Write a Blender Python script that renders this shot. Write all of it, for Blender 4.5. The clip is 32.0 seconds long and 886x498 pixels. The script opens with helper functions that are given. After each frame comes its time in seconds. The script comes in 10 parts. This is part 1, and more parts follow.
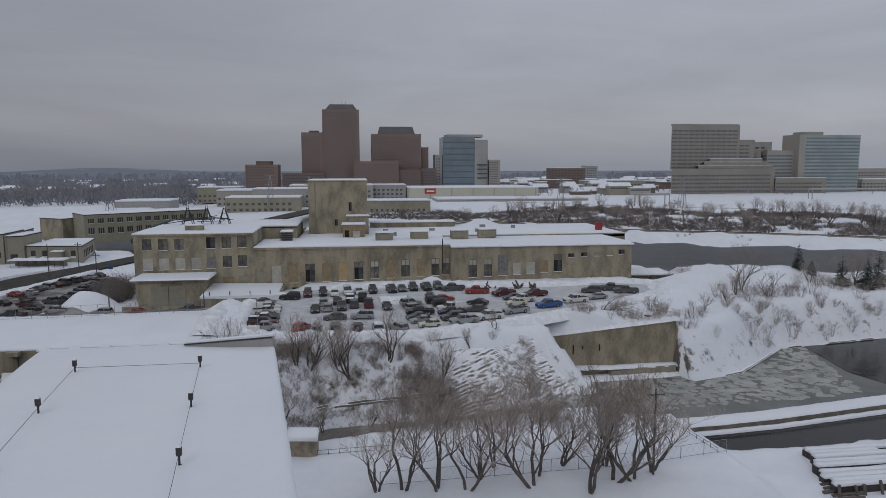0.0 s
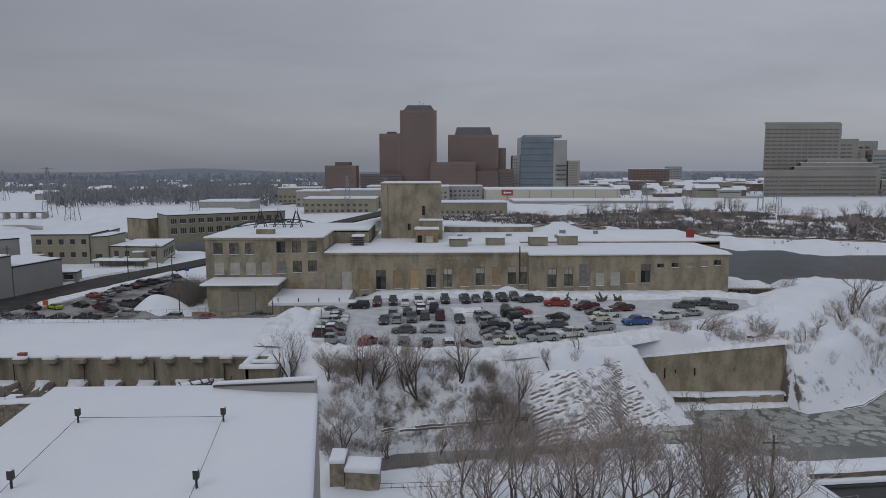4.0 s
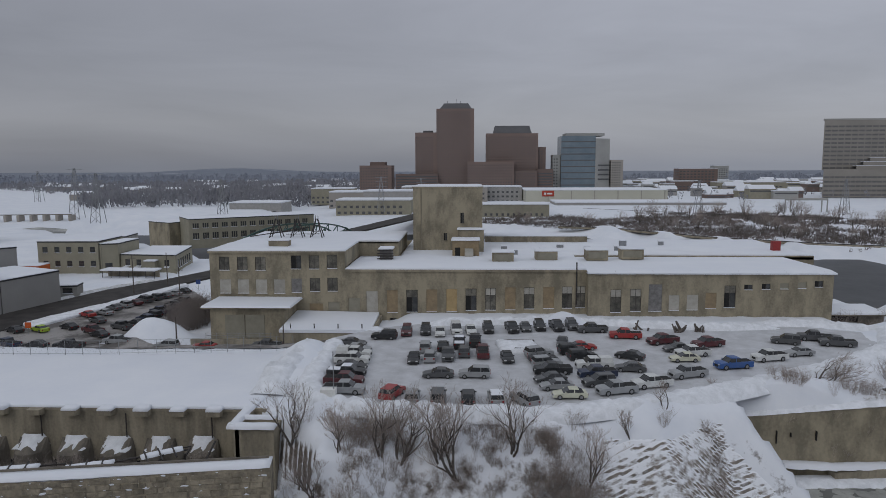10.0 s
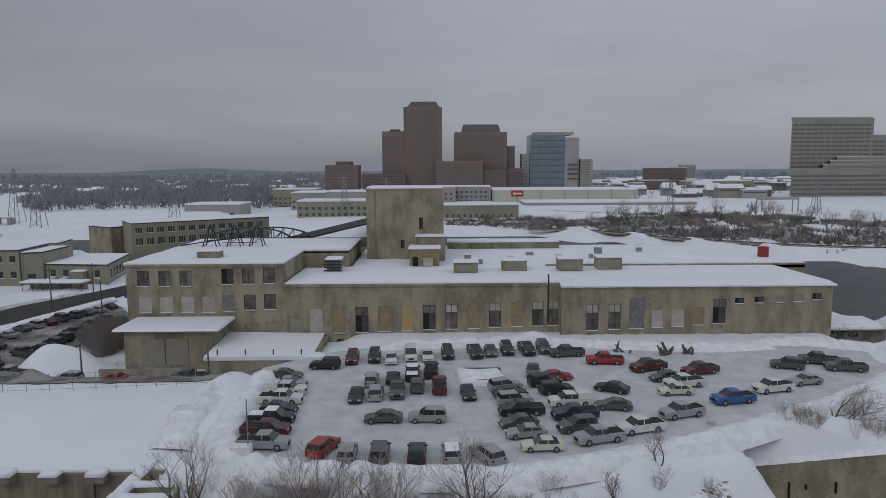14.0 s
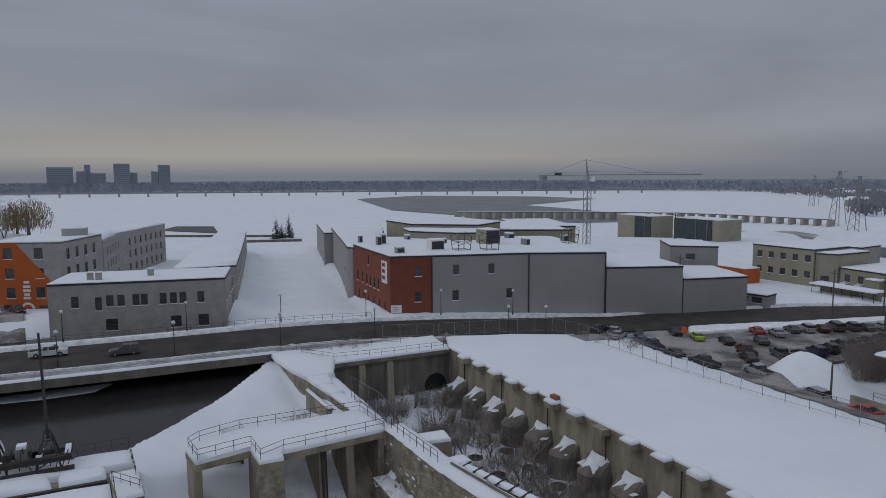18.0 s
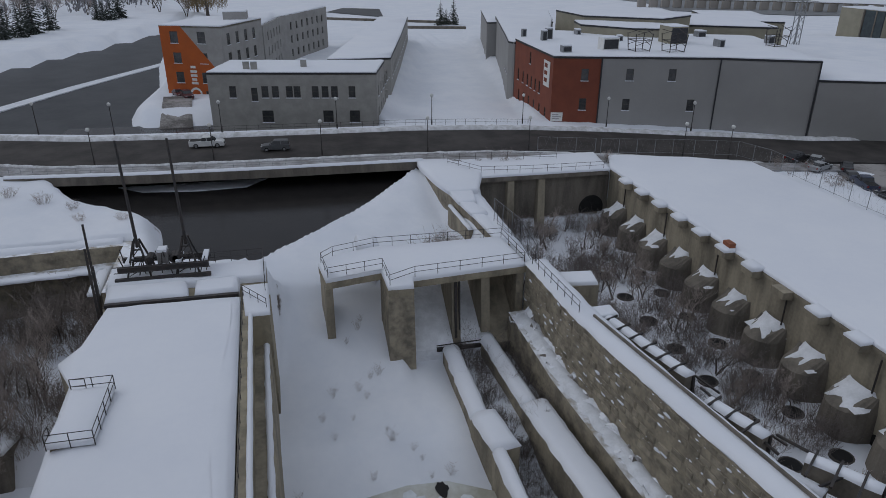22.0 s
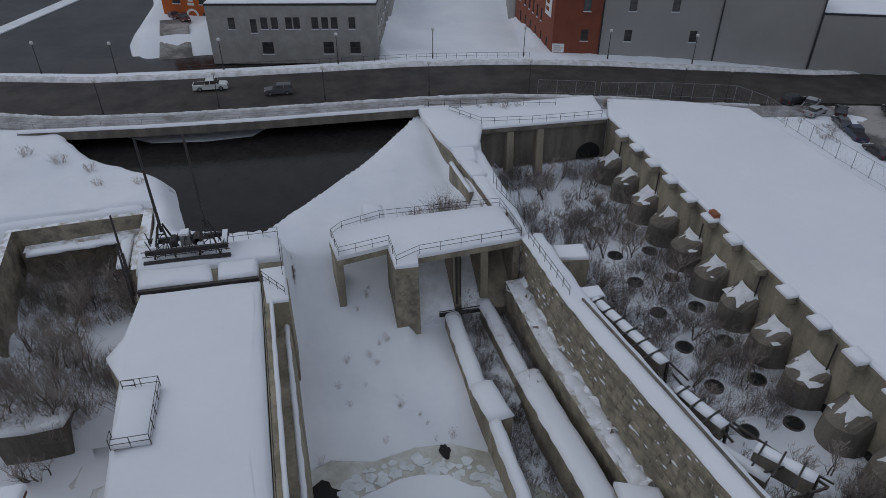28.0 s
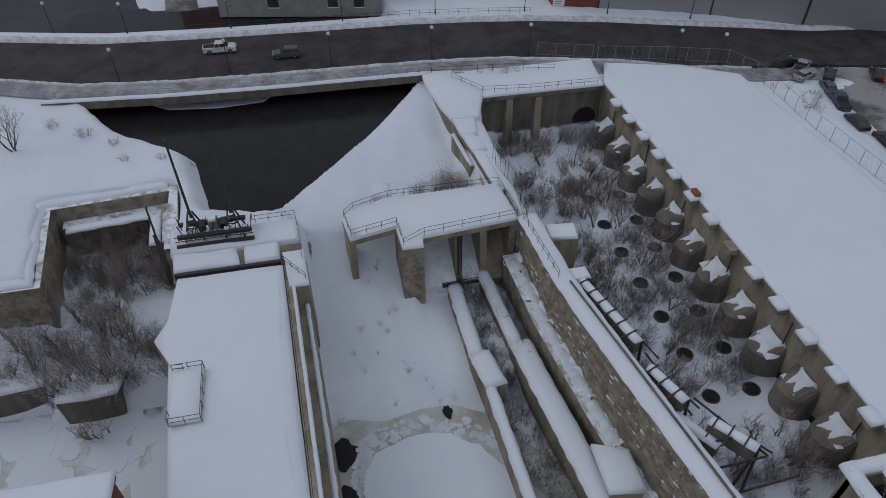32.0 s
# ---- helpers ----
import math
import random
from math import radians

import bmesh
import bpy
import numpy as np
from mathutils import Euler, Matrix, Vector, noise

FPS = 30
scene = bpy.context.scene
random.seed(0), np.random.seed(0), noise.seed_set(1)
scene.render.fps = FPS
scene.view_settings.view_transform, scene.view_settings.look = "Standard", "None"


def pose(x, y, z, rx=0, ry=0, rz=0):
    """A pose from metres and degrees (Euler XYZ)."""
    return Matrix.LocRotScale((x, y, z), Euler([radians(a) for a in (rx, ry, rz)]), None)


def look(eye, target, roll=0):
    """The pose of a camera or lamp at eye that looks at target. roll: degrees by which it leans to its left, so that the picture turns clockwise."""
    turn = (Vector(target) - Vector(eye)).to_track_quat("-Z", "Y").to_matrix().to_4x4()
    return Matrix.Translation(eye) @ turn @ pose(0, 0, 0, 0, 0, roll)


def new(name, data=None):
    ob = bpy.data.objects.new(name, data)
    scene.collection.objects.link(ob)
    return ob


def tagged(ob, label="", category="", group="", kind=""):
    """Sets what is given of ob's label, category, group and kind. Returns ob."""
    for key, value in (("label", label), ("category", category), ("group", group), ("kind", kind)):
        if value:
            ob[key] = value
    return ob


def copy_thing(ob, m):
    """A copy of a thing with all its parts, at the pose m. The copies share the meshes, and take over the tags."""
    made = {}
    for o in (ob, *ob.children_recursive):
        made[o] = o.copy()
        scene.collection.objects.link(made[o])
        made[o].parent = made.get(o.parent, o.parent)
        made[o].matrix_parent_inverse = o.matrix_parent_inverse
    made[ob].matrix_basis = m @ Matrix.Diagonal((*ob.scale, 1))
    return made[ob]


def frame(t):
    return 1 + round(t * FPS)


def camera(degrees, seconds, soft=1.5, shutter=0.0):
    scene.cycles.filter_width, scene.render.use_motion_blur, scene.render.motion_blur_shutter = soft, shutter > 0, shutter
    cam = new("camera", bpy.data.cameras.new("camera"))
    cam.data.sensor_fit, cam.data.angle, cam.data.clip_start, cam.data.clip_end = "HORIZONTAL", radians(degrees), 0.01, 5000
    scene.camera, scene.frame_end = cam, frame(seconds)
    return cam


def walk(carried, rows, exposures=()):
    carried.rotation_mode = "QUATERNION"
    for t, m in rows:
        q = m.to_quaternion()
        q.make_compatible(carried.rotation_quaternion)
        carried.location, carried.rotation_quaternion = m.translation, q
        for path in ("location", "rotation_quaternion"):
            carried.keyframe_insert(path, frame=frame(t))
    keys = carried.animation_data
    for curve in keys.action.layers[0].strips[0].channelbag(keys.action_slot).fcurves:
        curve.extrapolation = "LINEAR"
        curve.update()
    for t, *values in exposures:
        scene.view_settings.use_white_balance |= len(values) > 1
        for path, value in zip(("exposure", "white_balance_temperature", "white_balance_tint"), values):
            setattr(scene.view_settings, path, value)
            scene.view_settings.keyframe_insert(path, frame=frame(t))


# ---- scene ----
cam = camera(66.7, 32.0, soft=0.8)
PATH = [
    (0, (3.79, -62.63, 29.648), (4.042, -60.661, 29.403), -0.1),
    (0.5, (3.786, -61.791, 29.652), (4.028, -59.821, 29.407), -0.2),
    (1, (3.995, -60.882, 29.678), (4.12, -58.901, 29.433), -0.1),
    (1.5, (4.161, -59.893, 29.723), (4.211, -57.909, 29.479), -0.1),
    (2, (4.292, -58.817, 29.772), (4.322, -56.832, 29.529), -0.0),
    (2.5, (4.428, -57.599, 29.826), (4.456, -55.614, 29.584), -0.1),
    (3, (4.541, -56.246, 29.911), (4.569, -54.261, 29.669), -0.1),
    (3.5, (4.648, -54.725, 30.016), (4.675, -52.74, 29.772), -0.1),
    (4, (4.738, -53.095, 30.133), (4.765, -51.11, 29.89), -0.1),
    (4.5, (4.829, -51.336, 30.236), (4.747, -49.352, 29.994), -0.0),
    (6.5, (4.876, -43.623, 30.5), (4.794, -41.64, 30.256), -0.1),
    (7, (4.697, -41.533, 30.521), (4.618, -39.549, 30.277), -0.1),
    (7.5, (4.506, -39.324, 30.509), (4.405, -37.341, 30.265), -0.1),
    (8, (4.32, -37.028, 30.497), (4.217, -35.046, 30.253), -0.1),
    (8.5, (4.102, -34.679, 30.483), (3.998, -32.696, 30.239), -0.1),
    (9, (3.956, -32.352, 30.497), (3.87, -30.368, 30.252), -0.1),
    (9.5, (3.841, -30.046, 30.503), (3.756, -28.063, 30.259), -0.2),
    (10, (3.804, -27.755, 30.515), (3.724, -25.772, 30.271), -0.2),
    (10.5, (3.827, -25.519, 30.571), (3.806, -23.534, 30.326), -0.2),
    (11, (3.943, -23.287, 30.667), (3.955, -21.302, 30.422), -0.2),
    (11.5, (4.16, -21.03, 30.741), (4.19, -19.045, 30.495), -0.2),
    (12, (4.504, -18.81, 30.751), (4.546, -16.826, 30.505), -0.2),
    (12.5, (4.946, -16.654, 30.72), (4.994, -14.67, 30.474), -0.2),
    (13, (5.375, -14.564, 30.673), (5.43, -12.58, 30.427), -0.3),
    (13.5, (5.804, -12.568, 30.63), (5.864, -10.584, 30.384), -0.3),
    (15.5, (6.945, -3.439, 29.56), (6.324, -1.553, 29.318), -0.2),
    (16, (7.098, -1.16, 29.307), (6.215, 0.619, 29.069), -0.1),
    (16.5, (7.197, 0.941, 29.041), (6.138, 2.622, 28.807), -0.2),
    (17, (7.125, 2.712, 28.713), (5.862, 4.246, 28.485), -0.2),
    (17.5, (6.754, 4.534, 28.334), (5.235, 5.817, 28.114), -0.2),
    (18, (5.79, 6.354, 27.923), (4.009, 7.239, 27.706), -0.2),
    (18.5, (4.57, 7.977, 27.548), (2.691, 8.627, 27.333), -0.1),
    (19, (3.152, 9.044, 27.29), (1.244, 9.603, 27.075), -0.1),
    (19.5, (1.371, 9.828, 27.042), (-0.555, 10.322, 26.829), -0.1),
    (20, (-0.445, 10.546, 27.009), (-2.383, 10.994, 26.796), -0.1),
    (20.5, (-1.941, 11.071, 27.285), (-3.88, 11.511, 27.076), -0.1),
    (21, (-2.794, 11.382, 27.52), (-4.686, 11.803, 27.027), 0.0),
    (21.5, (-3.391, 11.604, 28.146), (-5.181, 11.992, 27.343), 0.2),
    (22, (-3.678, 11.645, 28.726), (-5.466, 12.033, 27.918), 0.2),
    (22.5, (-3.85, 11.626, 29.296), (-5.64, 12.012, 28.49), 0.2),
    (23, (-3.891, 11.695, 29.828), (-5.652, 12.072, 28.958), 0.2),
    (23.5, (-3.968, 11.762, 30.414), (-5.642, 12.119, 29.38), 0.2),
    (24, (-4.175, 11.792, 31.109), (-5.788, 12.135, 29.977), 0.1),
    (24.5, (-4.408, 11.793, 31.834), (-6.021, 12.139, 30.703), 0.1),
    (25, (-4.569, 11.785, 32.625), (-6.182, 12.132, 31.495), 0.1),
    (25.5, (-4.667, 11.774, 33.597), (-6.28, 12.122, 32.467), 0.1),
    (27.5, (-4.455, 11.552, 38.785), (-6.071, 11.904, 37.661), 0.0),
    (28, (-4.168, 11.506, 40.069), (-5.788, 11.858, 38.951), 0.1),
    (28.5, (-3.812, 11.424, 41.344), (-5.423, 11.772, 40.21), 0.0),
    (29, (-3.409, 11.415, 42.691), (-4.879, 11.73, 41.372), 0.1),
    (29.5, (-3.296, 11.434, 44.157), (-4.752, 11.745, 42.821), 0.0),
    (30, (-3.269, 11.398, 45.653), (-4.725, 11.71, 44.317), -0.0),
    (30.5, (-3.249, 11.319, 47.14), (-4.706, 11.633, 45.806), 0.0),
    (31, (-3.183, 11.262, 48.54), (-4.642, 11.576, 47.208), 0.0),
    (31.5, (-3.147, 11.183, 49.799), (-4.61, 11.497, 48.471), -0.0),
    (32, (-3.115, 11.087, 50.96), (-4.577, 11.401, 49.632), 0.0),
]
walk(cam, [(t, look(eye, target, roll)) for t, eye, target, roll in PATH],
     [(0, -0.04, 6500, 10), (13.5, -0.04, 6480, 10), (17, -0.12, 6250, 10), (21, -0.14, 6220, 10), (32, -0.16, 6200, 10)])

# world and light
SUN_EL, SUN_AZ = radians(38), radians(215)
world = bpy.data.worlds.new("sky")
scene.world = world
world.use_nodes = True
wt = world.node_tree
wt.nodes.clear()


def wnode(kind, **kw):
    n = wt.nodes.new(kind)
    for k, v in kw.items():
        n.inputs[k].default_value = v
    return n


w_out = wnode("ShaderNodeOutputWorld")
w_bg = wnode("ShaderNodeBackground", Strength=1.0)
w_sky = wt.nodes.new("ShaderNodeTexSky")
w_sky.sky_type, w_sky.sun_disc = "NISHITA", False
w_sky.sun_elevation, w_sky.sun_rotation = SUN_EL, SUN_AZ
w_dim = wt.nodes.new("ShaderNodeVectorMath")
w_dim.operation = "SCALE"
w_dim.inputs["Scale"].default_value = 0.06
w_co = wt.nodes.new("ShaderNodeTexCoord")
w_sep = wt.nodes.new("ShaderNodeSeparateXYZ")
wt.links.new(w_co.outputs["Generated"], w_sep.inputs[0])
w_el = wt.nodes.new("ShaderNodeValToRGB")  # overcast veil by height over the horizon
cr = w_el.color_ramp
cr.elements[0].position, cr.elements[0].color = 0.0, (0.20, 0.215, 0.255, 1)
cr.elements[1].position, cr.elements[1].color = 1.0, (0.46, 0.49, 0.55, 1)
for p, c in ((0.02, (0.225, 0.235, 0.27, 1)), (0.06, (0.285, 0.293, 0.325, 1)), (0.14, (0.285, 0.297, 0.338, 1)), (0.26, (0.315, 0.33, 0.38, 1)), (0.45, (0.40, 0.425, 0.48, 1))):
    e = cr.elements.new(p)
    e.color = c
wt.links.new(w_sep.outputs["Z"], w_el.inputs["Fac"])
w_map = wnode("ShaderNodeMapping", Scale=(1.3, 1.3, 7.0), Location=(0.35, 0.1, 0.2))
w_noise = wnode("ShaderNodeTexNoise", Scale=1.5, Detail=7.0, Roughness=0.55, Distortion=0.5)
wt.links.new(w_co.outputs["Generated"], w_map.inputs[0])
wt.links.new(w_map.outputs[0], w_noise.inputs["Vector"])
w_cl = wt.nodes.new("ShaderNodeMapRange")
for k, v in (("From Min", 0.3), ("From Max", 0.72), ("To Min", 0.86), ("To Max", 1.10)):
    w_cl.inputs[k].default_value = v
wt.links.new(w_noise.outputs["Fac"], w_cl.inputs["Value"])
w_mul = wt.nodes.new("ShaderNodeVectorMath")
w_mul.operation = "SCALE"
wt.links.new(w_el.outputs["Color"], w_mul.inputs[0])
wt.links.new(w_cl.outputs["Result"], w_mul.inputs["Scale"])
# the pale yellow gap in the clouds low in the west
w_az = wt.nodes.new("ShaderNodeVectorMath")
w_az.operation = "DOT_PRODUCT"
w_az.inputs[1].default_value = Vector((-0.975, 0.2, 0.07)).normalized()
w_nrm = wt.nodes.new("ShaderNodeVectorMath")
w_nrm.operation = "NORMALIZE"
wt.links.new(w_co.outputs["Generated"], w_nrm.inputs[0])
wt.links.new(w_nrm.outputs[0], w_az.inputs[0])
w_gap = wt.nodes.new("ShaderNodeMapRange")
for k, v in (("From Min", 0.72), ("From Max", 1.0), ("To Min", 0.0), ("To Max", 1.0)):
    w_gap.inputs[k].default_value = v
wt.links.new(w_az.outputs["Value"], w_gap.inputs["Value"])
w_band = wt.nodes.new("ShaderNodeValToRGB")
cb = w_band.color_ramp
cb.elements[0].position, cb.elements[0].color = 0.0, (0, 0, 0, 1)
cb.elements[1].position, cb.elements[1].color = 0.10, (0, 0, 0, 1)
e = cb.elements.new(0.028)
e.color = (0.9, 0.9, 0.9, 1)
wt.links.new(w_sep.outputs["Z"], w_band.inputs["Fac"])
w_gm = wt.nodes.new("ShaderNodeMath")
w_gm.operation = "MULTIPLY"
wt.links.new(w_gap.outputs["Result"], w_gm.inputs[0])
wt.links.new(w_band.outputs["Color"], w_gm.inputs[1])
w_warm = wt.nodes.new("ShaderNodeMixRGB")
w_warm.inputs["Color2"].default_value = (0.42, 0.385, 0.34, 1)
wt.links.new(w_gm.outputs[0], w_warm.inputs["Fac"])
w_east = wt.nodes.new("ShaderNodeMapRange")  # the veil is thinner towards the east
for k, v in (("From Min", -0.5), ("From Max", 0.6), ("To Min", 0.96), ("To Max", 1.42)):
    w_east.inputs[k].default_value = v
w_nx = wt.nodes.new("ShaderNodeSeparateXYZ")
wt.links.new(w_nrm.outputs[0], w_nx.inputs[0])
wt.links.new(w_nx.outputs["X"], w_east.inputs["Value"])
w_thin = wt.nodes.new("ShaderNodeVectorMath")
w_thin.operation = "SCALE"
wt.links.new(w_mul.outputs[0], w_thin.inputs[0])
wt.links.new(w_east.outputs["Result"], w_thin.inputs["Scale"])
wt.links.new(w_thin.outputs[0], w_warm.inputs["Color1"])
w_mix = wt.nodes.new("ShaderNodeMixRGB")
w_mix.inputs["Fac"].default_value = 0.93
wt.links.new(w_sky.outputs[0], w_dim.inputs[0])
wt.links.new(w_dim.outputs[0], w_mix.inputs["Color1"])
wt.links.new(w_warm.outputs[0], w_mix.inputs["Color2"])
wt.links.new(w_mix.outputs[0], w_bg.inputs["Color"])
wt.links.new(w_bg.outputs[0], w_out.inputs[0])
sun = new("sun", bpy.data.lights.new("sun", "SUN"))
sun.data.energy, sun.data.angle, sun.data.color = 0.5, radians(40), (1.0, 0.97, 0.93)
sun.matrix_world = look((0, 0, 300), (300 * math.sin(SUN_AZ) * -1, -300 * math.cos(SUN_AZ), 300 - 300 * math.tan(SUN_EL)))


# ---- materials ----
def mat(name, base, base2=None, rough=0.8, scale=1.0, fine=20.0, bump=0.15, metal=0.0, spread=(0.35, 0.65), streak=False, rnd=0.0, spec=0.4, snow=0.0, haze=0.0):
    """A surface of two base colours mixed by broad stains and fine grain, with relief; snow: how much snow lies on upward faces."""
    m = bpy.data.materials.new(name)
    m.use_nodes = True
    t = m.node_tree
    b = t.nodes["Principled BSDF"]
    b.inputs["Roughness"].default_value, b.inputs["Metallic"].default_value = rough, metal
    b.inputs["Specular IOR Level"].default_value = spec
    geo = t.nodes.new("ShaderNodeNewGeometry")
    mp = t.nodes.new("ShaderNodeMapping")
    mp.inputs["Scale"].default_value = (1, 1, (0.18 if streak is True else streak) if streak else 1)
    t.links.new(geo.outputs["Position"], mp.inputs[0])
    n1 = t.nodes.new("ShaderNodeTexNoise")
    n1.inputs["Scale"].default_value, n1.inputs["Detail"].default_value, n1.inputs["Roughness"].default_value = scale, 6, 0.6
    n2 = t.nodes.new("ShaderNodeTexNoise")
    n2.inputs["Scale"].default_value, n2.inputs["Detail"].default_value = fine, 3
    t.links.new(mp.outputs[0], n1.inputs["Vector"])
    t.links.new(geo.outputs["Position"], n2.inputs["Vector"])
    add = t.nodes.new("ShaderNodeMath")
    add.operation = "MULTIPLY_ADD"
    add.inputs[1].default_value = 0.22
    t.links.new(n2.outputs["Fac"], add.inputs[0])
    t.links.new(n1.outputs["Fac"], add.inputs[2])
    mr = t.nodes.new("ShaderNodeMapRange")
    mr.inputs["From Min"].default_value, mr.inputs["From Max"].default_value = spread[0] + 0.11, spread[1] + 0.11
    t.links.new(add.outputs[0], mr.inputs["Value"])
    mix = t.nodes.new("ShaderNodeMixRGB")
    base2 = base2 or tuple(c * 0.8 for c in base)
    mix.inputs["Color1"].default_value, mix.inputs["Color2"].default_value = (*base, 1), (*base2, 1)
    t.links.new(mr.outputs["Result"], mix.inputs["Fac"])
    col = mix.outputs[0]
    if rnd:
        oi = t.nodes.new("ShaderNodeObjectInfo")
        hs = t.nodes.new("ShaderNodeHueSaturation")
        rr = t.nodes.new("ShaderNodeMapRange")
        rr.inputs["To Min"].default_value, rr.inputs["To Max"].default_value = 1 - rnd, 1 + rnd
        t.links.new(oi.outputs["Random"], rr.inputs["Value"])
        t.links.new(rr.outputs["Result"], hs.inputs["Value"])
        t.links.new(col, hs.inputs["Color"])
        col = hs.outputs["Color"]
    if snow:
        sx = t.nodes.new("ShaderNodeSeparateXYZ")
        t.links.new(geo.outputs["Normal"], sx.inputs[0])
        sm = t.nodes.new("ShaderNodeMath")
        sm.operation = "MULTIPLY_ADD"
        sm.inputs[1].default_value = 0.7
        t.links.new(n1.outputs["Fac"], sm.inputs[0])
        t.links.new(sx.outputs["Z"], sm.inputs[2])
        sr = t.nodes.new("ShaderNodeMapRange")
        sr.inputs["From Min"].default_value, sr.inputs["From Max"].default_value = 1.35 - snow, 1.5 - snow
        t.links.new(sm.outputs[0], sr.inputs["Value"])
        sc = t.nodes.new("ShaderNodeMixRGB")
        sc.inputs["Color2"].default_value = (0.80, 0.82, 0.86, 1)
        t.links.new(sr.outputs["Result"], sc.inputs["Fac"])
        t.links.new(col, sc.inputs["Color1"])
        col = sc.outputs[0]
    t.links.new(col, b.inputs["Base Color"])
    if bump:
        bp = t.nodes.new("ShaderNodeBump")
        bp.inputs["Strength"].default_value, bp.inputs["Distance"].default_value = bump, 0.1
        t.links.new(add.outputs[0], bp.inputs["Height"])
        t.links.new(bp.outputs[0], b.inputs["Normal"])
    return m


SNOW = mat("snow", (0.74, 0.76, 0.80), (0.69, 0.715, 0.77), 0.75, 0.12, 1.5, 0.35, spread=(0.3, 0.7))
SNOW_ROUGH = mat("banked_snow", (0.78, 0.80, 0.84), (0.62, 0.64, 0.67), 0.8, 0.8, 5, 0.9)
SNOW_DIRTY = mat("ploughed_snow", (0.66, 0.67, 0.69), (0.42, 0.42, 0.42), 0.85, 0.9, 6, 0.8)
LOT = mat("packed_snow", (0.55, 0.56, 0.585), (0.40, 0.405, 0.42), 0.7, 0.35, 3, 0.4, spread=(0.3, 0.7))
ASPHALT = mat("wet_asphalt", (0.034, 0.031, 0.030), (0.066, 0.060, 0.056), 0.7, 0.25, 9, 0.1, spec=0.15)
SLUSH = mat("slushy_asphalt", (0.30, 0.285, 0.275), (0.10, 0.092, 0.086), 0.75, 0.16, 3, 0.25, spread=(0.42, 0.58))
SLUSH_LIGHT = mat("trodden_snow", (0.36, 0.36, 0.37), (0.17, 0.165, 0.16), 0.8, 0.4, 4, 0.5)
CONCRETE = mat("stained_concrete", (0.325, 0.285, 0.205), (0.185, 0.163, 0.12), 0.9, 0.34, 2.6, 0.3, streak=0.45, spread=(0.40, 0.62))
CONCRETE_OLD = mat("weathered_concrete", (0.34, 0.30, 0.225), (0.17, 0.15, 0.115), 0.9, 0.45, 3, 0.5, streak=True)
CONCRETE_DARK = mat("dark_concrete", (0.20, 0.178, 0.148), (0.10, 0.09, 0.076), 0.85, 0.5, 4, 0.5, streak=True)
STONE = mat("rubble_stone", (0.33, 0.29, 0.215), (0.15, 0.132, 0.105), 0.9, 0.7, 3, 0.9, snow=0.12)
BLOCK = mat("stone_block", (0.33, 0.29, 0.22), (0.17, 0.15, 0.117), 0.9, 1.1, 7, 0.9, rnd=0.18)
ROCK = mat("ledge_rock", (0.25, 0.225, 0.20), (0.13, 0.115, 0.10), 0.9, 0.6, 4, 0.8, snow=0.55)
STEEL = mat("dark_steel", (0.03, 0.03, 0.032), (0.055, 0.045, 0.04), 0.6, 2, 20, 0.1)
GALV = mat("grey_steel", (0.30, 0.31, 0.32), (0.22, 0.23, 0.24), 0.5, 2, 20, 0.05, metal=0.4)
WATER = mat("dark_water", (0.026, 0.024, 0.023), (0.019, 0.018, 0.018), 0.15, 0.3, 1.2, 0.35, spec=0.12)
RIVER = mat("river_water", (0.060, 0.063, 0.066), (0.036, 0.039, 0.042), 0.4, 0.12, 0.8, 0.5, spec=0.1)
# Paler copy of the river water; hanging steam haze is put into its colour.
RIVER_PALE = mat("pale_water", (0.20, 0.208, 0.215), (0.14, 0.147, 0.153), 0.45, 0.03, 0.5, 0.3, spec=0.15)
BARK = mat("bark", (0.14, 0.12, 0.108), (0.08, 0.07, 0.062), 0.9, 3, 20, 0.2)
TWIG = mat("twigs", (0.40, 0.345, 0.31), (0.25, 0.215, 0.195), 0.9, 3, 20, 0.0, rnd=0.25)
TWIG_DARK = mat("dark_twigs", (0.25, 0.215, 0.20), (0.14, 0.122, 0.115), 0.9, 3, 20, 0.0, rnd=0.25)
GLASS = mat("window_glass", (0.035, 0.038, 0.04), (0.07, 0.07, 0.07), 0.15, 0.8, 6, 0.02, spec=0.6)
METAL_GREY = mat("grey_cladding", (0.295, 0.29, 0.28), (0.265, 0.26, 0.252), 0.6, 0.15, 6, 0.03)


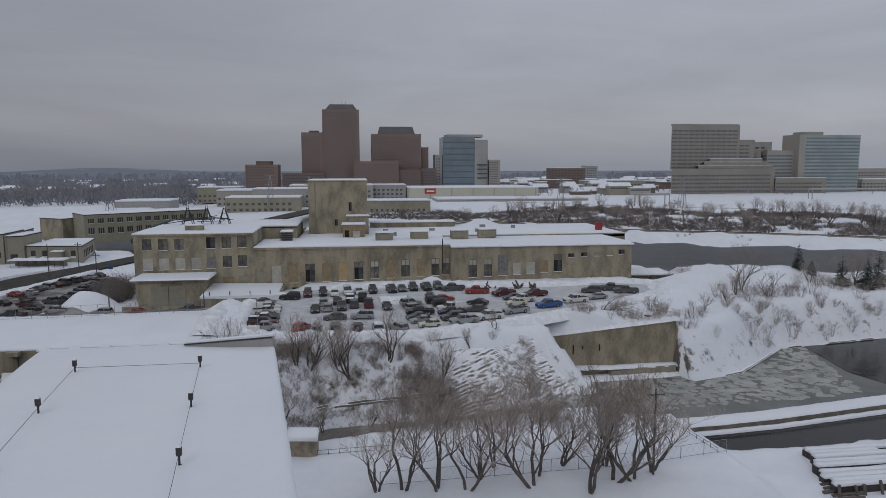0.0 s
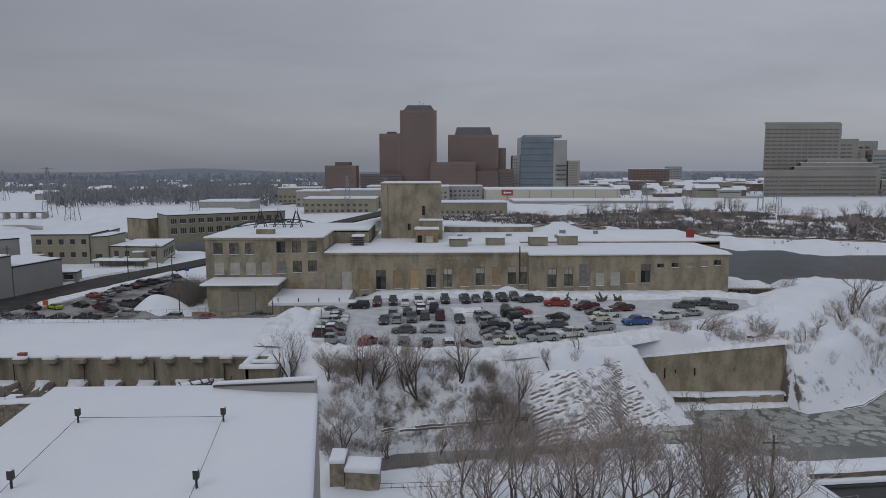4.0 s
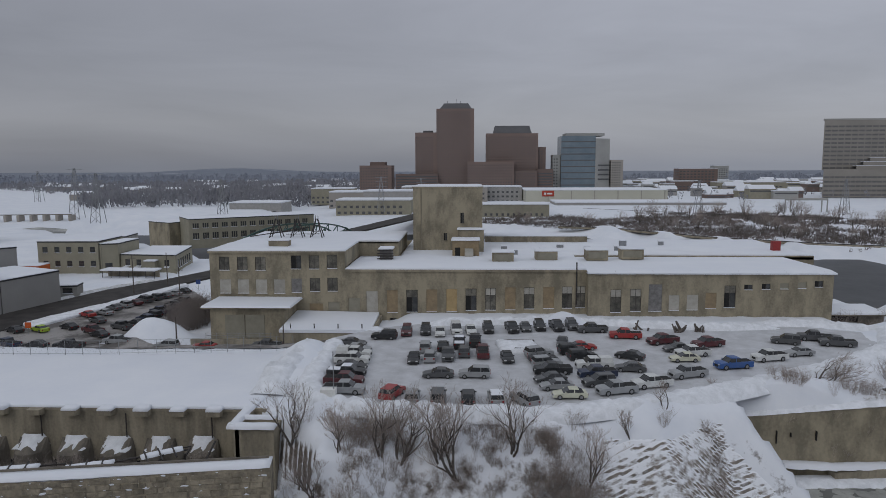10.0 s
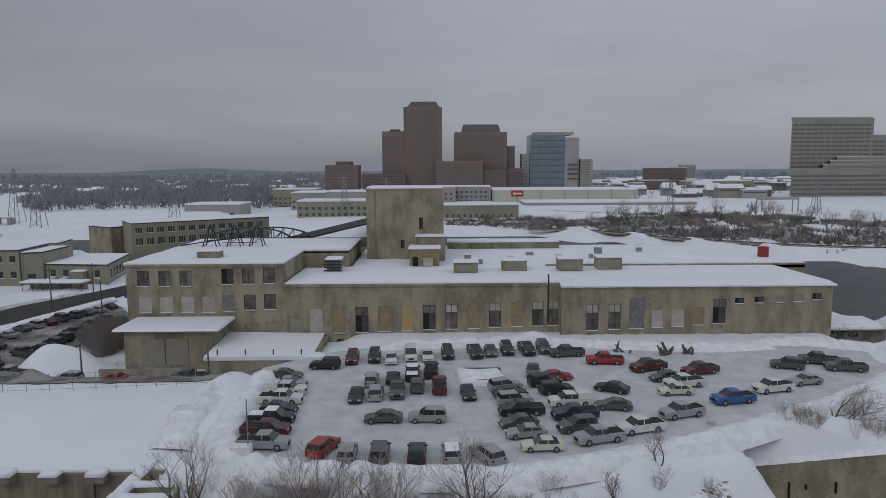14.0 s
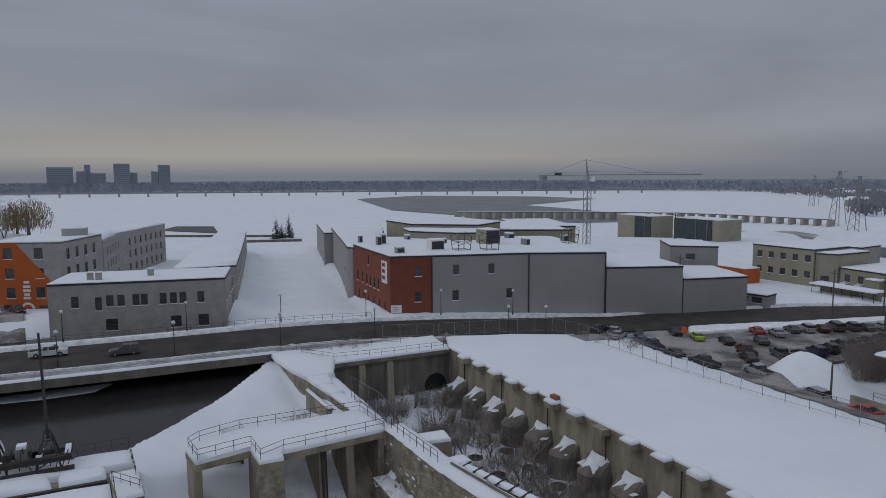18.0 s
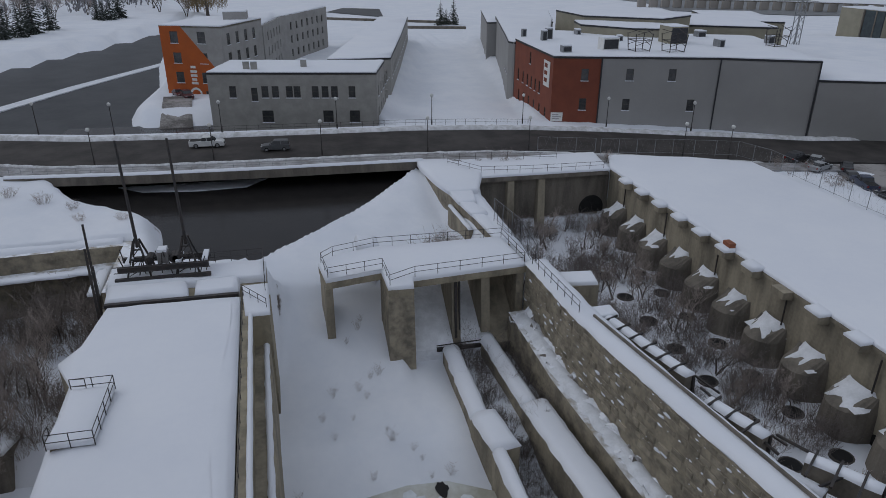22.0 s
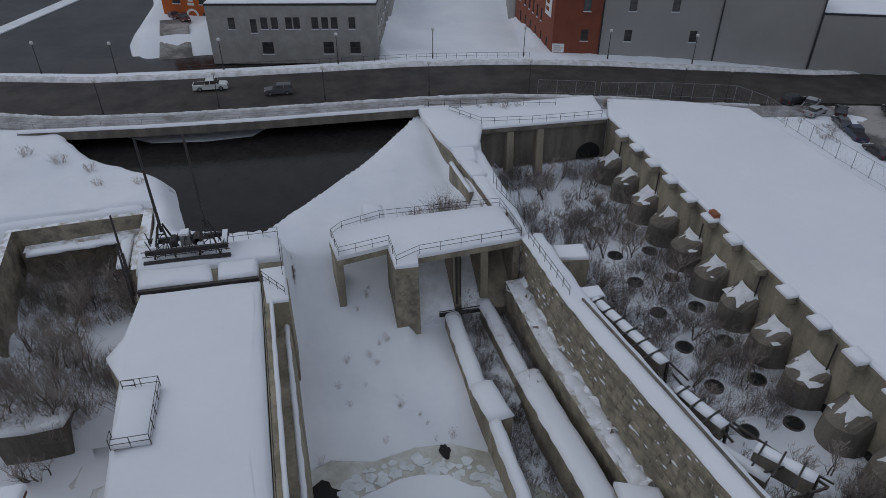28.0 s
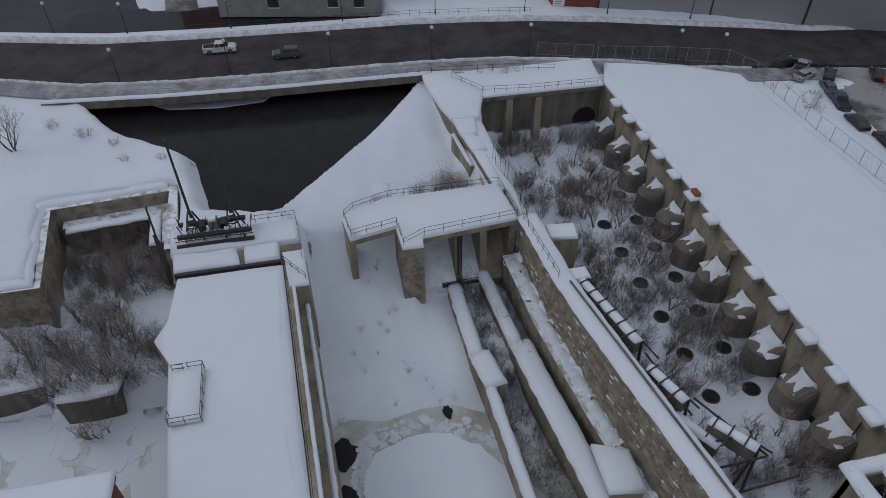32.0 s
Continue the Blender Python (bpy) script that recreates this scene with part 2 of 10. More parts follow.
# ---- geometry helpers ----
class Geo:
    """Gathers faces of one mesh."""

    def __init__(self):
        self.v, self.f = [], []

    def add(self, vs, fs):
        k = len(self.v)
        self.v += [tuple(p) for p in vs]
        self.f += [tuple(i + k for i in q) for q in fs]
        return self

    def box(self, x0, x1, y0, y1, z0, z1, m=None):
        vs = [(x, y, z) for z in (z0, z1) for y in (y0, y1) for x in (x0, x1)]
        if m is not None:
            vs = [m @ Vector(p) for p in vs]
        return self.add(vs, [(0, 2, 3, 1), (4, 5, 7, 6), (0, 1, 5, 4), (2, 6, 7, 3), (0, 4, 6, 2), (1, 3, 7, 5)])

    def prism(self, poly, z0, z1, top=None):
        """An upright prism over a polygon, anticlockwise from above; z0 and z1 may be lists."""
        n = len(poly)
        a = z0 if isinstance(z0, (list, tuple)) else [z0] * n
        b = z1 if isinstance(z1, (list, tuple)) else [z1] * n
        up = top or poly
        vs = [(x, y, z) for (x, y), z in zip(poly, a)] + [(x, y, z) for (x, y), z in zip(up, b)]
        return self.add(vs, [tuple(range(n))[::-1], tuple(range(n, 2 * n))] + [(i, (i + 1) % n, n + (i + 1) % n, n + i) for i in range(n)])

    def rod(self, p, q, r0, r1=None, n=6):
        p, q, r1 = Vector(p), Vector(q), r0 if r1 is None else r1
        d = (q - p).normalized()
        a = d.orthogonal().normalized()
        b = d.cross(a)
        vs = [o + (a * math.cos(k * math.tau / n) + b * math.sin(k * math.tau / n)) * r for o, r in ((p, r0), (q, r1)) for k in range(n)]
        return self.add(vs, [tuple(range(n))[::-1], tuple(range(n, 2 * n))] + [(i, (i + 1) % n, n + (i + 1) % n, n + i) for i in range(n)])

    def ball(self, c, r, n=8, m=6):
        vs, fs = [], []
        for i in range(m + 1):
            for j in range(n):
                a, b = math.pi * i / m, math.tau * j / n
                vs.append((c[0] + r * math.sin(a) * math.cos(b), c[1] + r * math.sin(a) * math.sin(b), c[2] + r * math.cos(a)))
        for i in range(m):
            for j in range(n):
                fs.append((i * n + j, (i + 1) * n + j, (i + 1) * n + (j + 1) % n, i * n + (j + 1) % n))
        return self.add(vs, fs)

    def mesh(self, name, material, smooth=False):
        me = bpy.data.meshes.new(name)
        me.from_pydata(self.v, [], self.f)
        me.materials.append(material)
        if smooth:
            me.shade_smooth()
        return me


def part(name, geo, material, parent=None, label="", smooth=False):
    """Links gathered faces, or a finished mesh, as one object under a thing or a part."""
    ob = new(name, geo.mesh(name, material, smooth) if isinstance(geo, Geo) else geo)
    if parent is not None:
        ob.parent = parent
    if label:
        ob["label"] = label
    return ob


def thing(name, label, category, group="", kind="", m=None):
    ob = new(name)
    if m is not None:
        ob.matrix_world = m
    return tagged(ob, label, category, group, kind)


def solid(name, geo, material, label, category, group="", kind="", smooth=False):
    return tagged(part(name, geo, material, None, "", smooth), label, category, group, kind)


def soft_top(poly, z, thick=0.35, inset=0.35, seed=0, sag=0.0):
    """A snow cover over a polygon: low sides, a rounded shoulder and a gently uneven top."""
    g, rr = Geo(), random.Random(seed)
    n = len(poly)
    cx, cy = sum(p[0] for p in poly) / n, sum(p[1] for p in poly) / n
    rings = []
    fine = []
    for i in range(n):
        (xa, ya), (xb, yb) = poly[i], poly[(i + 1) % n]
        k = max(1, int(math.hypot(xb - xa, yb - ya) / 2.5))
        fine += [(xa + (xb - xa) * j / k, ya + (yb - ya) * j / k) for j in range(k)]
    n = len(fine)
    for off, up in ((0.0, 0.0), (0.02, 0.55), (0.35, 0.85), (1.0, 1.0)):
        ring = []
        for x, y in fine:
            d = math.hypot(cx - x, cy - y) or 1
            s = min(inset * off, d * 0.8) / d
            w = rr.uniform(-0.12, 0.12) * inset * (0.4 + off)
            ring.append((x + (cx - x) * s + w * 0.5, y + (cy - y) * s + w * 0.5, z + thick * up * (1 + rr.uniform(-0.15, 0.15))))
        rings.append(ring)
    vs = [p for r in rings for p in r]
    fs = [(k * n + i, k * n + (i + 1) % n, (k + 1) * n + (i + 1) % n, (k + 1) * n + i) for k in range(3) for i in range(n)]
    fs.append(tuple(range(3 * n, 4 * n)))
    return g.add(vs, fs)


def inside_distance(X, Y, poly):
    """Signed distance to a polygon's edge, positive inside."""
    d = np.full(X.shape, 1e9)
    odd = np.zeros(X.shape, bool)
    for (xa, ya), (xb, yb) in zip(poly, poly[1:] + poly[:1]):
        ex, ey = xb - xa, yb - ya
        t = np.clip(((X - xa) * ex + (Y - ya) * ey) / (ex * ex + ey * ey), 0, 1)
        d = np.minimum(d, np.hypot(X - xa - t * ex, Y - ya - t * ey))
        if ya != yb:
            odd ^= ((ya > Y) != (yb > Y)) & (X < ex * (Y - ya) / (yb - ya) + xa)
    return np.where(odd, d, -d)

# ---- ground ----
LOT_POLY = [(-21, 89), (-19, 57), (-8, 54), (13, 53), (36, 61), (56, 72), (72, 84), (78, 97), (60, 101), (-4, 101), (-13, 97)]
GORGE = [(-14, 41), (-4, 48.5), (10, 50), (26, 52), (34, 57), (62, 62), (76, 66), (95, 82), (140, 90), (320, 60), (320, 14), (140, 30), (90, 30), (60, 30), (52, 31), (40, 31), (16, 28), (-2, 25), (-14, 26)]
RAVINE = [(-95.9, 36.5), (-88, 35.6), (-70, 35.4), (-52, 35.9), (-26, 40.4), (-14, 43), (-14, 47), (-24.6, 58.5), (-95.9, 58.5)]
YARD = [(-71, 8), (-59, 6.2), (-14, 7.2), (-14, 42), (-24, 39.8), (-52, 35.4), (-64, 34.6), (-71, 34)]
LEFT_PIT = [(-82, -8.0), (-81, -25.0), (-65.8, -23.2), (-65.4, -50), (-45, -60), (-12, -50), (-14, -4), (-33, -4), (-51, -6), (-60, -5.4), (-68, -7)]
BASIN = [(-150, -34), (-112, -30), (-97, -19), (-89, -8.5), (-75, -5.5), (-72.6, 4.2), (-102.2, 30.6), (-126, 31), (-150, 24)]
RIVER_MAIN = [(-40, 185), (50, 168), (74, 150), (84, 130), (96, 122), (110, 128), (122, 116), (134, 106), (152, 110), (200, 120), (300, 100), (520, -60), (800, -60), (430, 140), (300, 222), (250, 250), (224, 266), (206, 270), (186, 281), (172, 291), (160, 301), (134, 325), (94, 379), (60, 392), (-120, 420), (-270, 410), (-240, 330), (-120, 240)]
ARM = [(-126, -30), (-140, -16), (-160, -21), (-192, -20), (-235, -27), (-300, -34), (-400, -36), (-410, -46), (-338, -47), (-274, -66), (-233, -79), (-180, -88), (-140, -72)]
WEST_ICE = [(-300, 60), (-300, -20), (-420, -40), (-700, -160), (-1300, -420), (-1300, 900), (-900, 1100), (-480, 760), (-380, 440), (-250, 380), (-230, 250), (-290, 160)]
CANAL = [(-136, 28), (-131, 58.5), (-160, 63), (-293, 84), (-310, 84), (-310, 69), (-296, 68)]


ROAD_C = [(-195, -77), (-155, -59), (-125, -45), (-118, -20), (-117, 0), (-116.5, 30), (-114, 52), (-107, 79), (-104, 101), (-96, 135), (-89, 165), (-68, 218)]


def height(X, Y):
    H = np.full(X.shape, -1.6)

    def lay(poly, z, w, soft=True):
        nonlocal H
        k = np.clip(inside_distance(X, Y, poly) / w, 0, 1)
        H = H + (z - H) * (k * k * (3 - 2 * k) if soft else k)

    far = np.hypot(X, Y)
    lay([(-30, 86), (-60, 84.5), (-90, 86), (-118, 80), (-150, 90), (-150, 240), (-30, 240), (-30, 120), (-16, 108), (-16, 92)], -3.9, 12)
    H -= np.clip((far - 500) / 1500, 0, 1) * 6
    lay([(-14, 150), (-12.5, 93), (-20, 84), (-22, 57), (-16, 50), (14, 48), (38, 54), (62, 64), (80, 80), (110, 95), (160, 105), (150, 150)], 0.0, 5)
    lay([(74.5, 98.5), (95, 100), (98, 128), (74.5, 128)], -3.8, 7)
    lay([(60, 386), (90, 374), (130, 320), (156, 296), (168, 286), (204, 264), (224, 258), (300, 214), (440, 128), (860, -60), (860, 900), (-200, 900), (-140, 412)], -8.0, 6)
    lay(RIVER_MAIN, -15, 14)
    lay([(60, 400), (94, 386), (134, 334), (174, 306), (224, 286), (300, 240), (440, 152), (860, -30), (860, 900), (-200, 900), (-140, 422)], -3.5, 90)
    lay(WEST_ICE, -4.5, 12)
    lay(ARM, -7, 5)
    lay(CANAL, -3.4, 1.5)
    lay([(-60, 20), (-60, -80), (300, -80), (300, 60), (140, 60), (90, 60), (62, 54), (52, 42), (40, 38), (14, 35), (-2, 33), (-20, 30)], -8.2, 6)
    lay([(51, -80), (300, -80), (300, 60), (140, 60), (60, 50), (51, 30)], -10.7, 5)
    lay(GORGE, -13.8, 10.5)
    lay([(51.2, 24.2), (56, 23.4), (68, 23.0), (83, 24.5), (150, 21), (300, 6), (300, 60), (150, 50), (97, 47), (51.2, 40)], -13.5, 1.2)
    lay([(36.4, 61.9), (40.5, 56), (50, 50), (68.5, 52), (66.6, 62.6), (50, 62.4)], -13.2, 0.8, False)
    lay(RAVINE, -10.0, 0.9, False)
    lay(YARD, -10.6, 0.9, False)
    lay(LEFT_PIT, -8.9, 1.2, False)
    lay([(-54.4, -4), (-54.6, -21), (-56.6, -22), (-56.8, -60), (-10, -60), (-14, -4)], -13.0, 1.0, False)
    lay([(-52, 0), (-8, 0), (-8, 46), (-30, 43), (-52, 40)], -12.8, 7)
    k = np.clip((X + 70.5) / 13, 0, 1) + 2 * ((Y > 20.5) | (Y < 7) | (X > -57) | (X < -71.5))
    H = np.where(k < 1, np.maximum(H, -4.8 - 5.8 * k ** 0.8), H)
    lay(BASIN, -7.5, 4.0, False)
    d = np.full(X.shape, 1e9)
    zr = np.zeros(X.shape)
    for (xa, ya), (xb, yb) in zip(ROAD_C, ROAD_C[1:]):
        ex, ey = xb - xa, yb - ya
        t = np.clip(((X - xa) * ex + (Y - ya) * ey) / (ex * ex + ey * ey), 0, 1)
        e = np.hypot(X - xa - t * ex, Y - ya - t * ey)
        zr = np.where(e < d, -1.25 - 0.9 * np.clip((ya + t * ey - 40) / 30, 0, 1) - 1.5 * np.clip((ya + t * ey - 68) / 40, 0, 1), zr)
        d = np.minimum(d, e)
    k = np.clip((22 - d) / 8, 0, 1) * (np.hypot(X + 90, Y - 60) < 260)
    cut = np.clip((12.5 - d) / 3, 0, 1) * (np.hypot(X + 90, Y - 60) < 260)
    H = np.where(H > zr - 1.5, H * (1 - k) + (zr - 0.05) * k - 0.5 * cut, H)
    # the long drift against the curved wall
    weir = [(-108.4, 30.6), (-91.0, 17.9), (-74.7, 3.9), (-69.5, 6.5), (-69.5, 33), (-76, 32.4), (-90, 31.6), (-100, 30.2)]
    k = np.clip(inside_distance(X, Y, weir) / 1.3, 0, 1)
    off = (X + 74.5) * 0.605 + (Y - 4.4) * 0.796
    tip = np.clip((-88 - X) / 16, 0, 1)
    drift = -3.3 + 1.5 * tip - (0.115 - 0.06 * tip) * np.clip(off, 0, 40) - 0.5 * np.exp(-((off - 12) / 5) ** 2)
    H = np.where(k > 0, H + (drift - H) * k, H)
    # snow heaps beside the lot
    for x, y, r, h in ((-23, 76, 7, 3.2), (-23, 82, 6, 2.6), (-22, 68, 6, 2.2), (-15, 54, 6, 1.2), (0, 50, 7, 1.5), (12, 49.5, 7, 1.4), (27, 53, 8, 1.5), (48, 64, 8, 1.3), (37, 96, 6, 2.2), (48, 95, 6, 2.3),
                       (57, 93, 5, 1.6), (22, 100, 5, 3.0), (90, 96, 13, 3.0), (104, 100, 12, 3.6), (118, 104, 12, 2.6), (-60, 100, 6, 4.6), (-55, 101, 5, 2.6), (5, 88, 5, 0.9), (12, 89, 4, 0.8), (-14, 96, 4, 2.2)):
        H += h * np.exp(-((X - x) ** 2 + (Y - y) ** 2) / (0.5 * r * r))
    # hills on the horizon
    hill = np.exp(-(((X + 1495) / 420) ** 2 + ((Y - 4200) / 500) ** 2)) * 30
    return H + hill


def axis(lo, hi, step, end):
    mid = list(np.arange(lo, hi + step / 2, step))
    out, d = [], step
    x = hi
    while x < end:
        d = min(d * 1.13, 160)
        x += d
        out.append(x)
    left, d, x = [], step, lo
    while x > -end:
        d = min(d * 1.13, 160)
        x -= d
        left.append(x)
    return np.array(left[::-1] + mid + out)


GX, GY = axis(-112, 112, 0.8, 4900), axis(-36, 112, 0.8, 4900)
MX, MY = np.meshgrid(GX, GY)
MZ = height(MX, MY)
near = np.exp(-((MX / 260) ** 2 + (MY / 260) ** 2))
rough = np.array([noise.noise((x * 0.35, y * 0.35, 0)) + 0.5 * noise.noise((x * 1.1, y * 1.1, 3)) for x, y in zip(MX.ravel(), MY.ravel())]).reshape(MX.shape)
MZ = MZ + rough * 0.22 * near
flat = np.clip(inside_distance(MX, MY, LOT_POLY) / 2, 0, 1)
MZ = MZ * (1 - flat) + np.minimum(MZ, 0.02) * flat
W = len(GX)
ground = bpy.data.meshes.new("ground")
ground.from_pydata(np.stack([MX, MY, MZ], -1).reshape(-1, 3).tolist(), [], [(j * W + i, j * W + i + 1, (j + 1) * W + i + 1, (j + 1) * W + i) for j in range(len(GY) - 1) for i in range(W - 1)])
ground.shade_smooth()
GROUND = mat("snowy_ground", (0.74, 0.76, 0.80), (0.67, 0.70, 0.755), 0.8, 0.12, 1.2, 0.4)
gt = GROUND.node_tree
gb = gt.nodes["Principled BSDF"]
old = gb.inputs["Base Color"].links[0].from_socket
gg = gt.nodes.new("ShaderNodeNewGeometry")
gs = gt.nodes.new("ShaderNodeSeparateXYZ")
gt.links.new(gg.outputs["Normal"], gs.inputs[0])
gn = gt.nodes.new("ShaderNodeTexNoise")
gn.inputs["Scale"].default_value, gn.inputs["Detail"].default_value, gn.inputs["Roughness"].default_value = 0.45, 8, 0.7
gt.links.new(gg.outputs["Position"], gn.inputs["Vector"])
ga = gt.nodes.new("ShaderNodeMath")
ga.operation = "MULTIPLY_ADD"
ga.inputs[1].default_value = 0.9
gt.links.new(gn.outputs["Fac"], ga.inputs[0])
gt.links.new(gs.outputs["Z"], ga.inputs[2])
gr = gt.nodes.new("ShaderNodeMapRange")
for k, v in (("From Min", 0.80), ("From Max", 0.92), ("To Min", 1.0), ("To Max", 0.0)):
    gr.inputs[k].default_value = v
gt.links.new(ga.outputs[0], gr.inputs["Value"])
gm = gt.nodes.new("ShaderNodeMixRGB")
gm.inputs["Color2"].default_value = (0.12, 0.10, 0.085, 1)
gp = gt.nodes.new("ShaderNodeSeparateXYZ")
gt.links.new(gg.outputs["Position"], gp.inputs[0])
gl = gt.nodes.new("ShaderNodeMapRange")
for k, v in (("From Min", -3.2), ("From Max", -2.0), ("To Min", 1.0), ("To Max", 0.0)):
    gl.inputs[k].default_value = v
gt.links.new(gp.outputs["Z"], gl.inputs["Value"])
gq = gt.nodes.new("ShaderNodeMath")
gq.operation = "MULTIPLY"
gt.links.new(gl.outputs["Result"], gq.inputs[0])
gt.links.new(gr.outputs["Result"], gq.inputs[1])
gt.links.new(gq.outputs[0], gm.inputs["Fac"])
gt.links.new(old, gm.inputs["Color1"])
# woodland takes over the ground far inland, its blue-grey painted in as distance haze
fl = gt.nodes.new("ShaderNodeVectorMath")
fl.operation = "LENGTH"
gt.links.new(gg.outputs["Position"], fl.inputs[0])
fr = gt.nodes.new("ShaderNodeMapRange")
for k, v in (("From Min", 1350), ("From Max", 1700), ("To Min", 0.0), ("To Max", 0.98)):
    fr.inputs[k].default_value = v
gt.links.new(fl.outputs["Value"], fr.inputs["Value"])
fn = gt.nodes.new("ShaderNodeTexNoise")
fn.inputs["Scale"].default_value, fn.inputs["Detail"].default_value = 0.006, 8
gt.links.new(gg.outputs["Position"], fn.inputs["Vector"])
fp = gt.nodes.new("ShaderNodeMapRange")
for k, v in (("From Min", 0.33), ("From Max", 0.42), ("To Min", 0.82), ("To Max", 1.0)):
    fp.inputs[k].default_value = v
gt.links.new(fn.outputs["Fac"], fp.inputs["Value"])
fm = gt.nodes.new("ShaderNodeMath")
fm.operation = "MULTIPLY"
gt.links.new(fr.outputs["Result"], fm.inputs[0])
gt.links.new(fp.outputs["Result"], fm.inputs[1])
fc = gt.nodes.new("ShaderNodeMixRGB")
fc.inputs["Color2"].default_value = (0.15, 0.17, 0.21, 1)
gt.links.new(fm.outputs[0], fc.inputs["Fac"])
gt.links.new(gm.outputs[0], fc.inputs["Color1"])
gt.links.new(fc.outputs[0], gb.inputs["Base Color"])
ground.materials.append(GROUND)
tagged(new("ground", ground), "snow-covered ground with bare dirt on steep banks", "ground", kind="structure")


def ground_z(x, y):
    j, i = min(max(int(np.searchsorted(GY, y)) - 1, 0), len(GY) - 2), min(max(int(np.searchsorted(GX, x)) - 1, 0), W - 2)
    u, v = (x - GX[i]) / (GX[i + 1] - GX[i]), (y - GY[j]) / (GY[j + 1] - GY[j])
    return float((MZ[j, i] * (1 - u) + MZ[j, i + 1] * u) * (1 - v) + (MZ[j + 1, i] * (1 - u) + MZ[j + 1, i + 1] * u) * v)


def sheet(name, poly, z, material, label, category, kind="structure"):
    return solid(name, Geo().prism(poly, z - 0.05, z), material, label, category, kind=kind)


ICE_Z = -11.6
ICE = mat("river_ice", (0.17, 0.175, 0.165), (0.10, 0.105, 0.10), 0.5, 0.08, 1.5, 0.3)
sheet("water_basin", BASIN, -4.2, WATER, "still dark water of the forebay basin", "water")
sheet("water_arm", ARM, -5.0, RIVER, "grey open water of the river arm", "water")
solid("ice_strip", Geo().prism([(-165, -57.5), (-203.9, -43.4), (-246, -26), (-248, -28.5), (-203.9, -47.5), (-166, -61)], -5.2, -4.75), mat("strip_ice", (0.72, 0.74, 0.78), (0.6, 0.63, 0.67), 0.7, 0.3, 3, 0.4), "long strip of snowy ice across the open water", "ice", kind="structure")
sheet("water_upstream", [(-405, 243), (-362, 298), (-352, 330), (-410, 405), (-440, 393), (-525, 407), (-609, 411), (-724, 604), (-848, 598), (-989, 456), (-893, 318), (-583, 245), (-479, 262)], -4.2, RIVER_PALE, "grey open water above the dam", "water")
sheet("water_patch", [(-393, 62), (-450, 67), (-462, 45), (-431, 33)], -4.25, RIVER, "grey open water in the river ice", "water")
for pa, pb in (((-386, 30), (-352, 93)), ((-334, 62), (-326, 92))):
    solid("log_boom", Geo().prism([(pa[0] - 1.2, pa[1]), (pa[0] + 1.2, pa[1]), (pb[0] + 1.2, pb[1]), (pb[0] - 1.2, pb[1])], -5, -3.4), CONCRETE_DARK, "long dark boom across the river ice", "boom", "booms on the ice")
sheet("water_river", RIVER_MAIN, -12.0, RIVER, "grey flowing river below the snowy bank", "water")
track = thing("railway_track", "single railway track on a snowy embankment by the river", "railway")
line = [(60, 399), (92, 385), (132, 333), (173, 304), (223, 284), (300, 237), (430, 156)]
for pa, pb in zip(line, line[1:]):
    for d in (-0.8, 0.8):
        part("rail", Geo().rod((pa[0] + d * 0.5, pa[1] + d, -7.3), (pb[0] + d * 0.5, pb[1] + d, -7.3), 0.14, n=4), STEEL, track)
    part("ballast", Geo().prism([(pa[0] - 1, pa[1] - 2.2), (pb[0] - 1, pb[1] - 2.2), (pb[0] + 1, pb[1] + 2.2), (pa[0] + 1, pa[1] + 2.2)], -8.4, -7.45), CONCRETE_OLD, track)
RAPIDS = mat("white_water", (0.50, 0.50, 0.47), (0.13, 0.135, 0.13), 0.6, 0.06, 0.9, 0.6, spread=(0.40, 0.60))
sheet("water_rapids", [(-270, 330), (-248, 356), (-225, 345), (-196, 293), (-178, 247), (-156, 206), (-200, 204), (-255, 270)], -4.2, RAPIDS, "foaming pale rapids below the dam", "water")
sheet("water_ice", GORGE, ICE_Z, ICE, "grey-green ice sheet of broken floes", "ice")


# layered rock ledges showing through the snow of the steep banks
def rock_ledges(x0, x1, y0, y1, levels, dip, seed, label):
    rr, g = random.Random(seed), Geo()
    for level in levels:
        run = []
        x = x0 + rr.uniform(0, 1.5)
        while x < x1:
            z = level + dip * (x - x0) + 0.10 * noise.noise((x * 0.5, level, seed))
            lo, hi = y0, y1
            gap = noise.noise((x * 0.16, level * 1.7, seed + 3)) < -0.12 + 0.3 * noise.noise((x * 1.1, level * 3.1, seed + 9))
            if not gap and ground_z(x, lo) < z < ground_z(x, hi):
                for _ in range(12):
                    mid = (lo + hi) / 2
                    lo, hi = (mid, hi) if ground_z(x, mid) < z else (lo, mid)
                run.append((x, lo, z, 0.03 + 0.16 * abs(noise.noise((x * 0.7, level * 2.3, seed + 7)))))
            else:
                run = ledge_run(g, run)
            x += 0.45
        ledge_run(g, run)
    tagged(solid("rock_ledge", g, ROCK, label, "rock", "rock ledges by the river"), kind="stuff")


def ledge_run(g, run):
    if len(run) > 2:
        n = len(run)
        vs = []
        for i, (x, y, z, h) in enumerate(run):
            h *= min(1, (i + 0.3) / 2, (n - 0.7 - i) / 2)
            vs += [(x, y - 0.22, z - 0.28), (x, y - 0.26, z + h * 0.7), (x, y + 0.05, z + h), (x, y + 0.6, z + 0.1)]
        g.add(vs, [(4 * i + k, 4 * i + 4 + k, 4 * i + 5 + k, 4 * i + 1 + k) for i in range(n - 1) for k in range(3)])
    return []


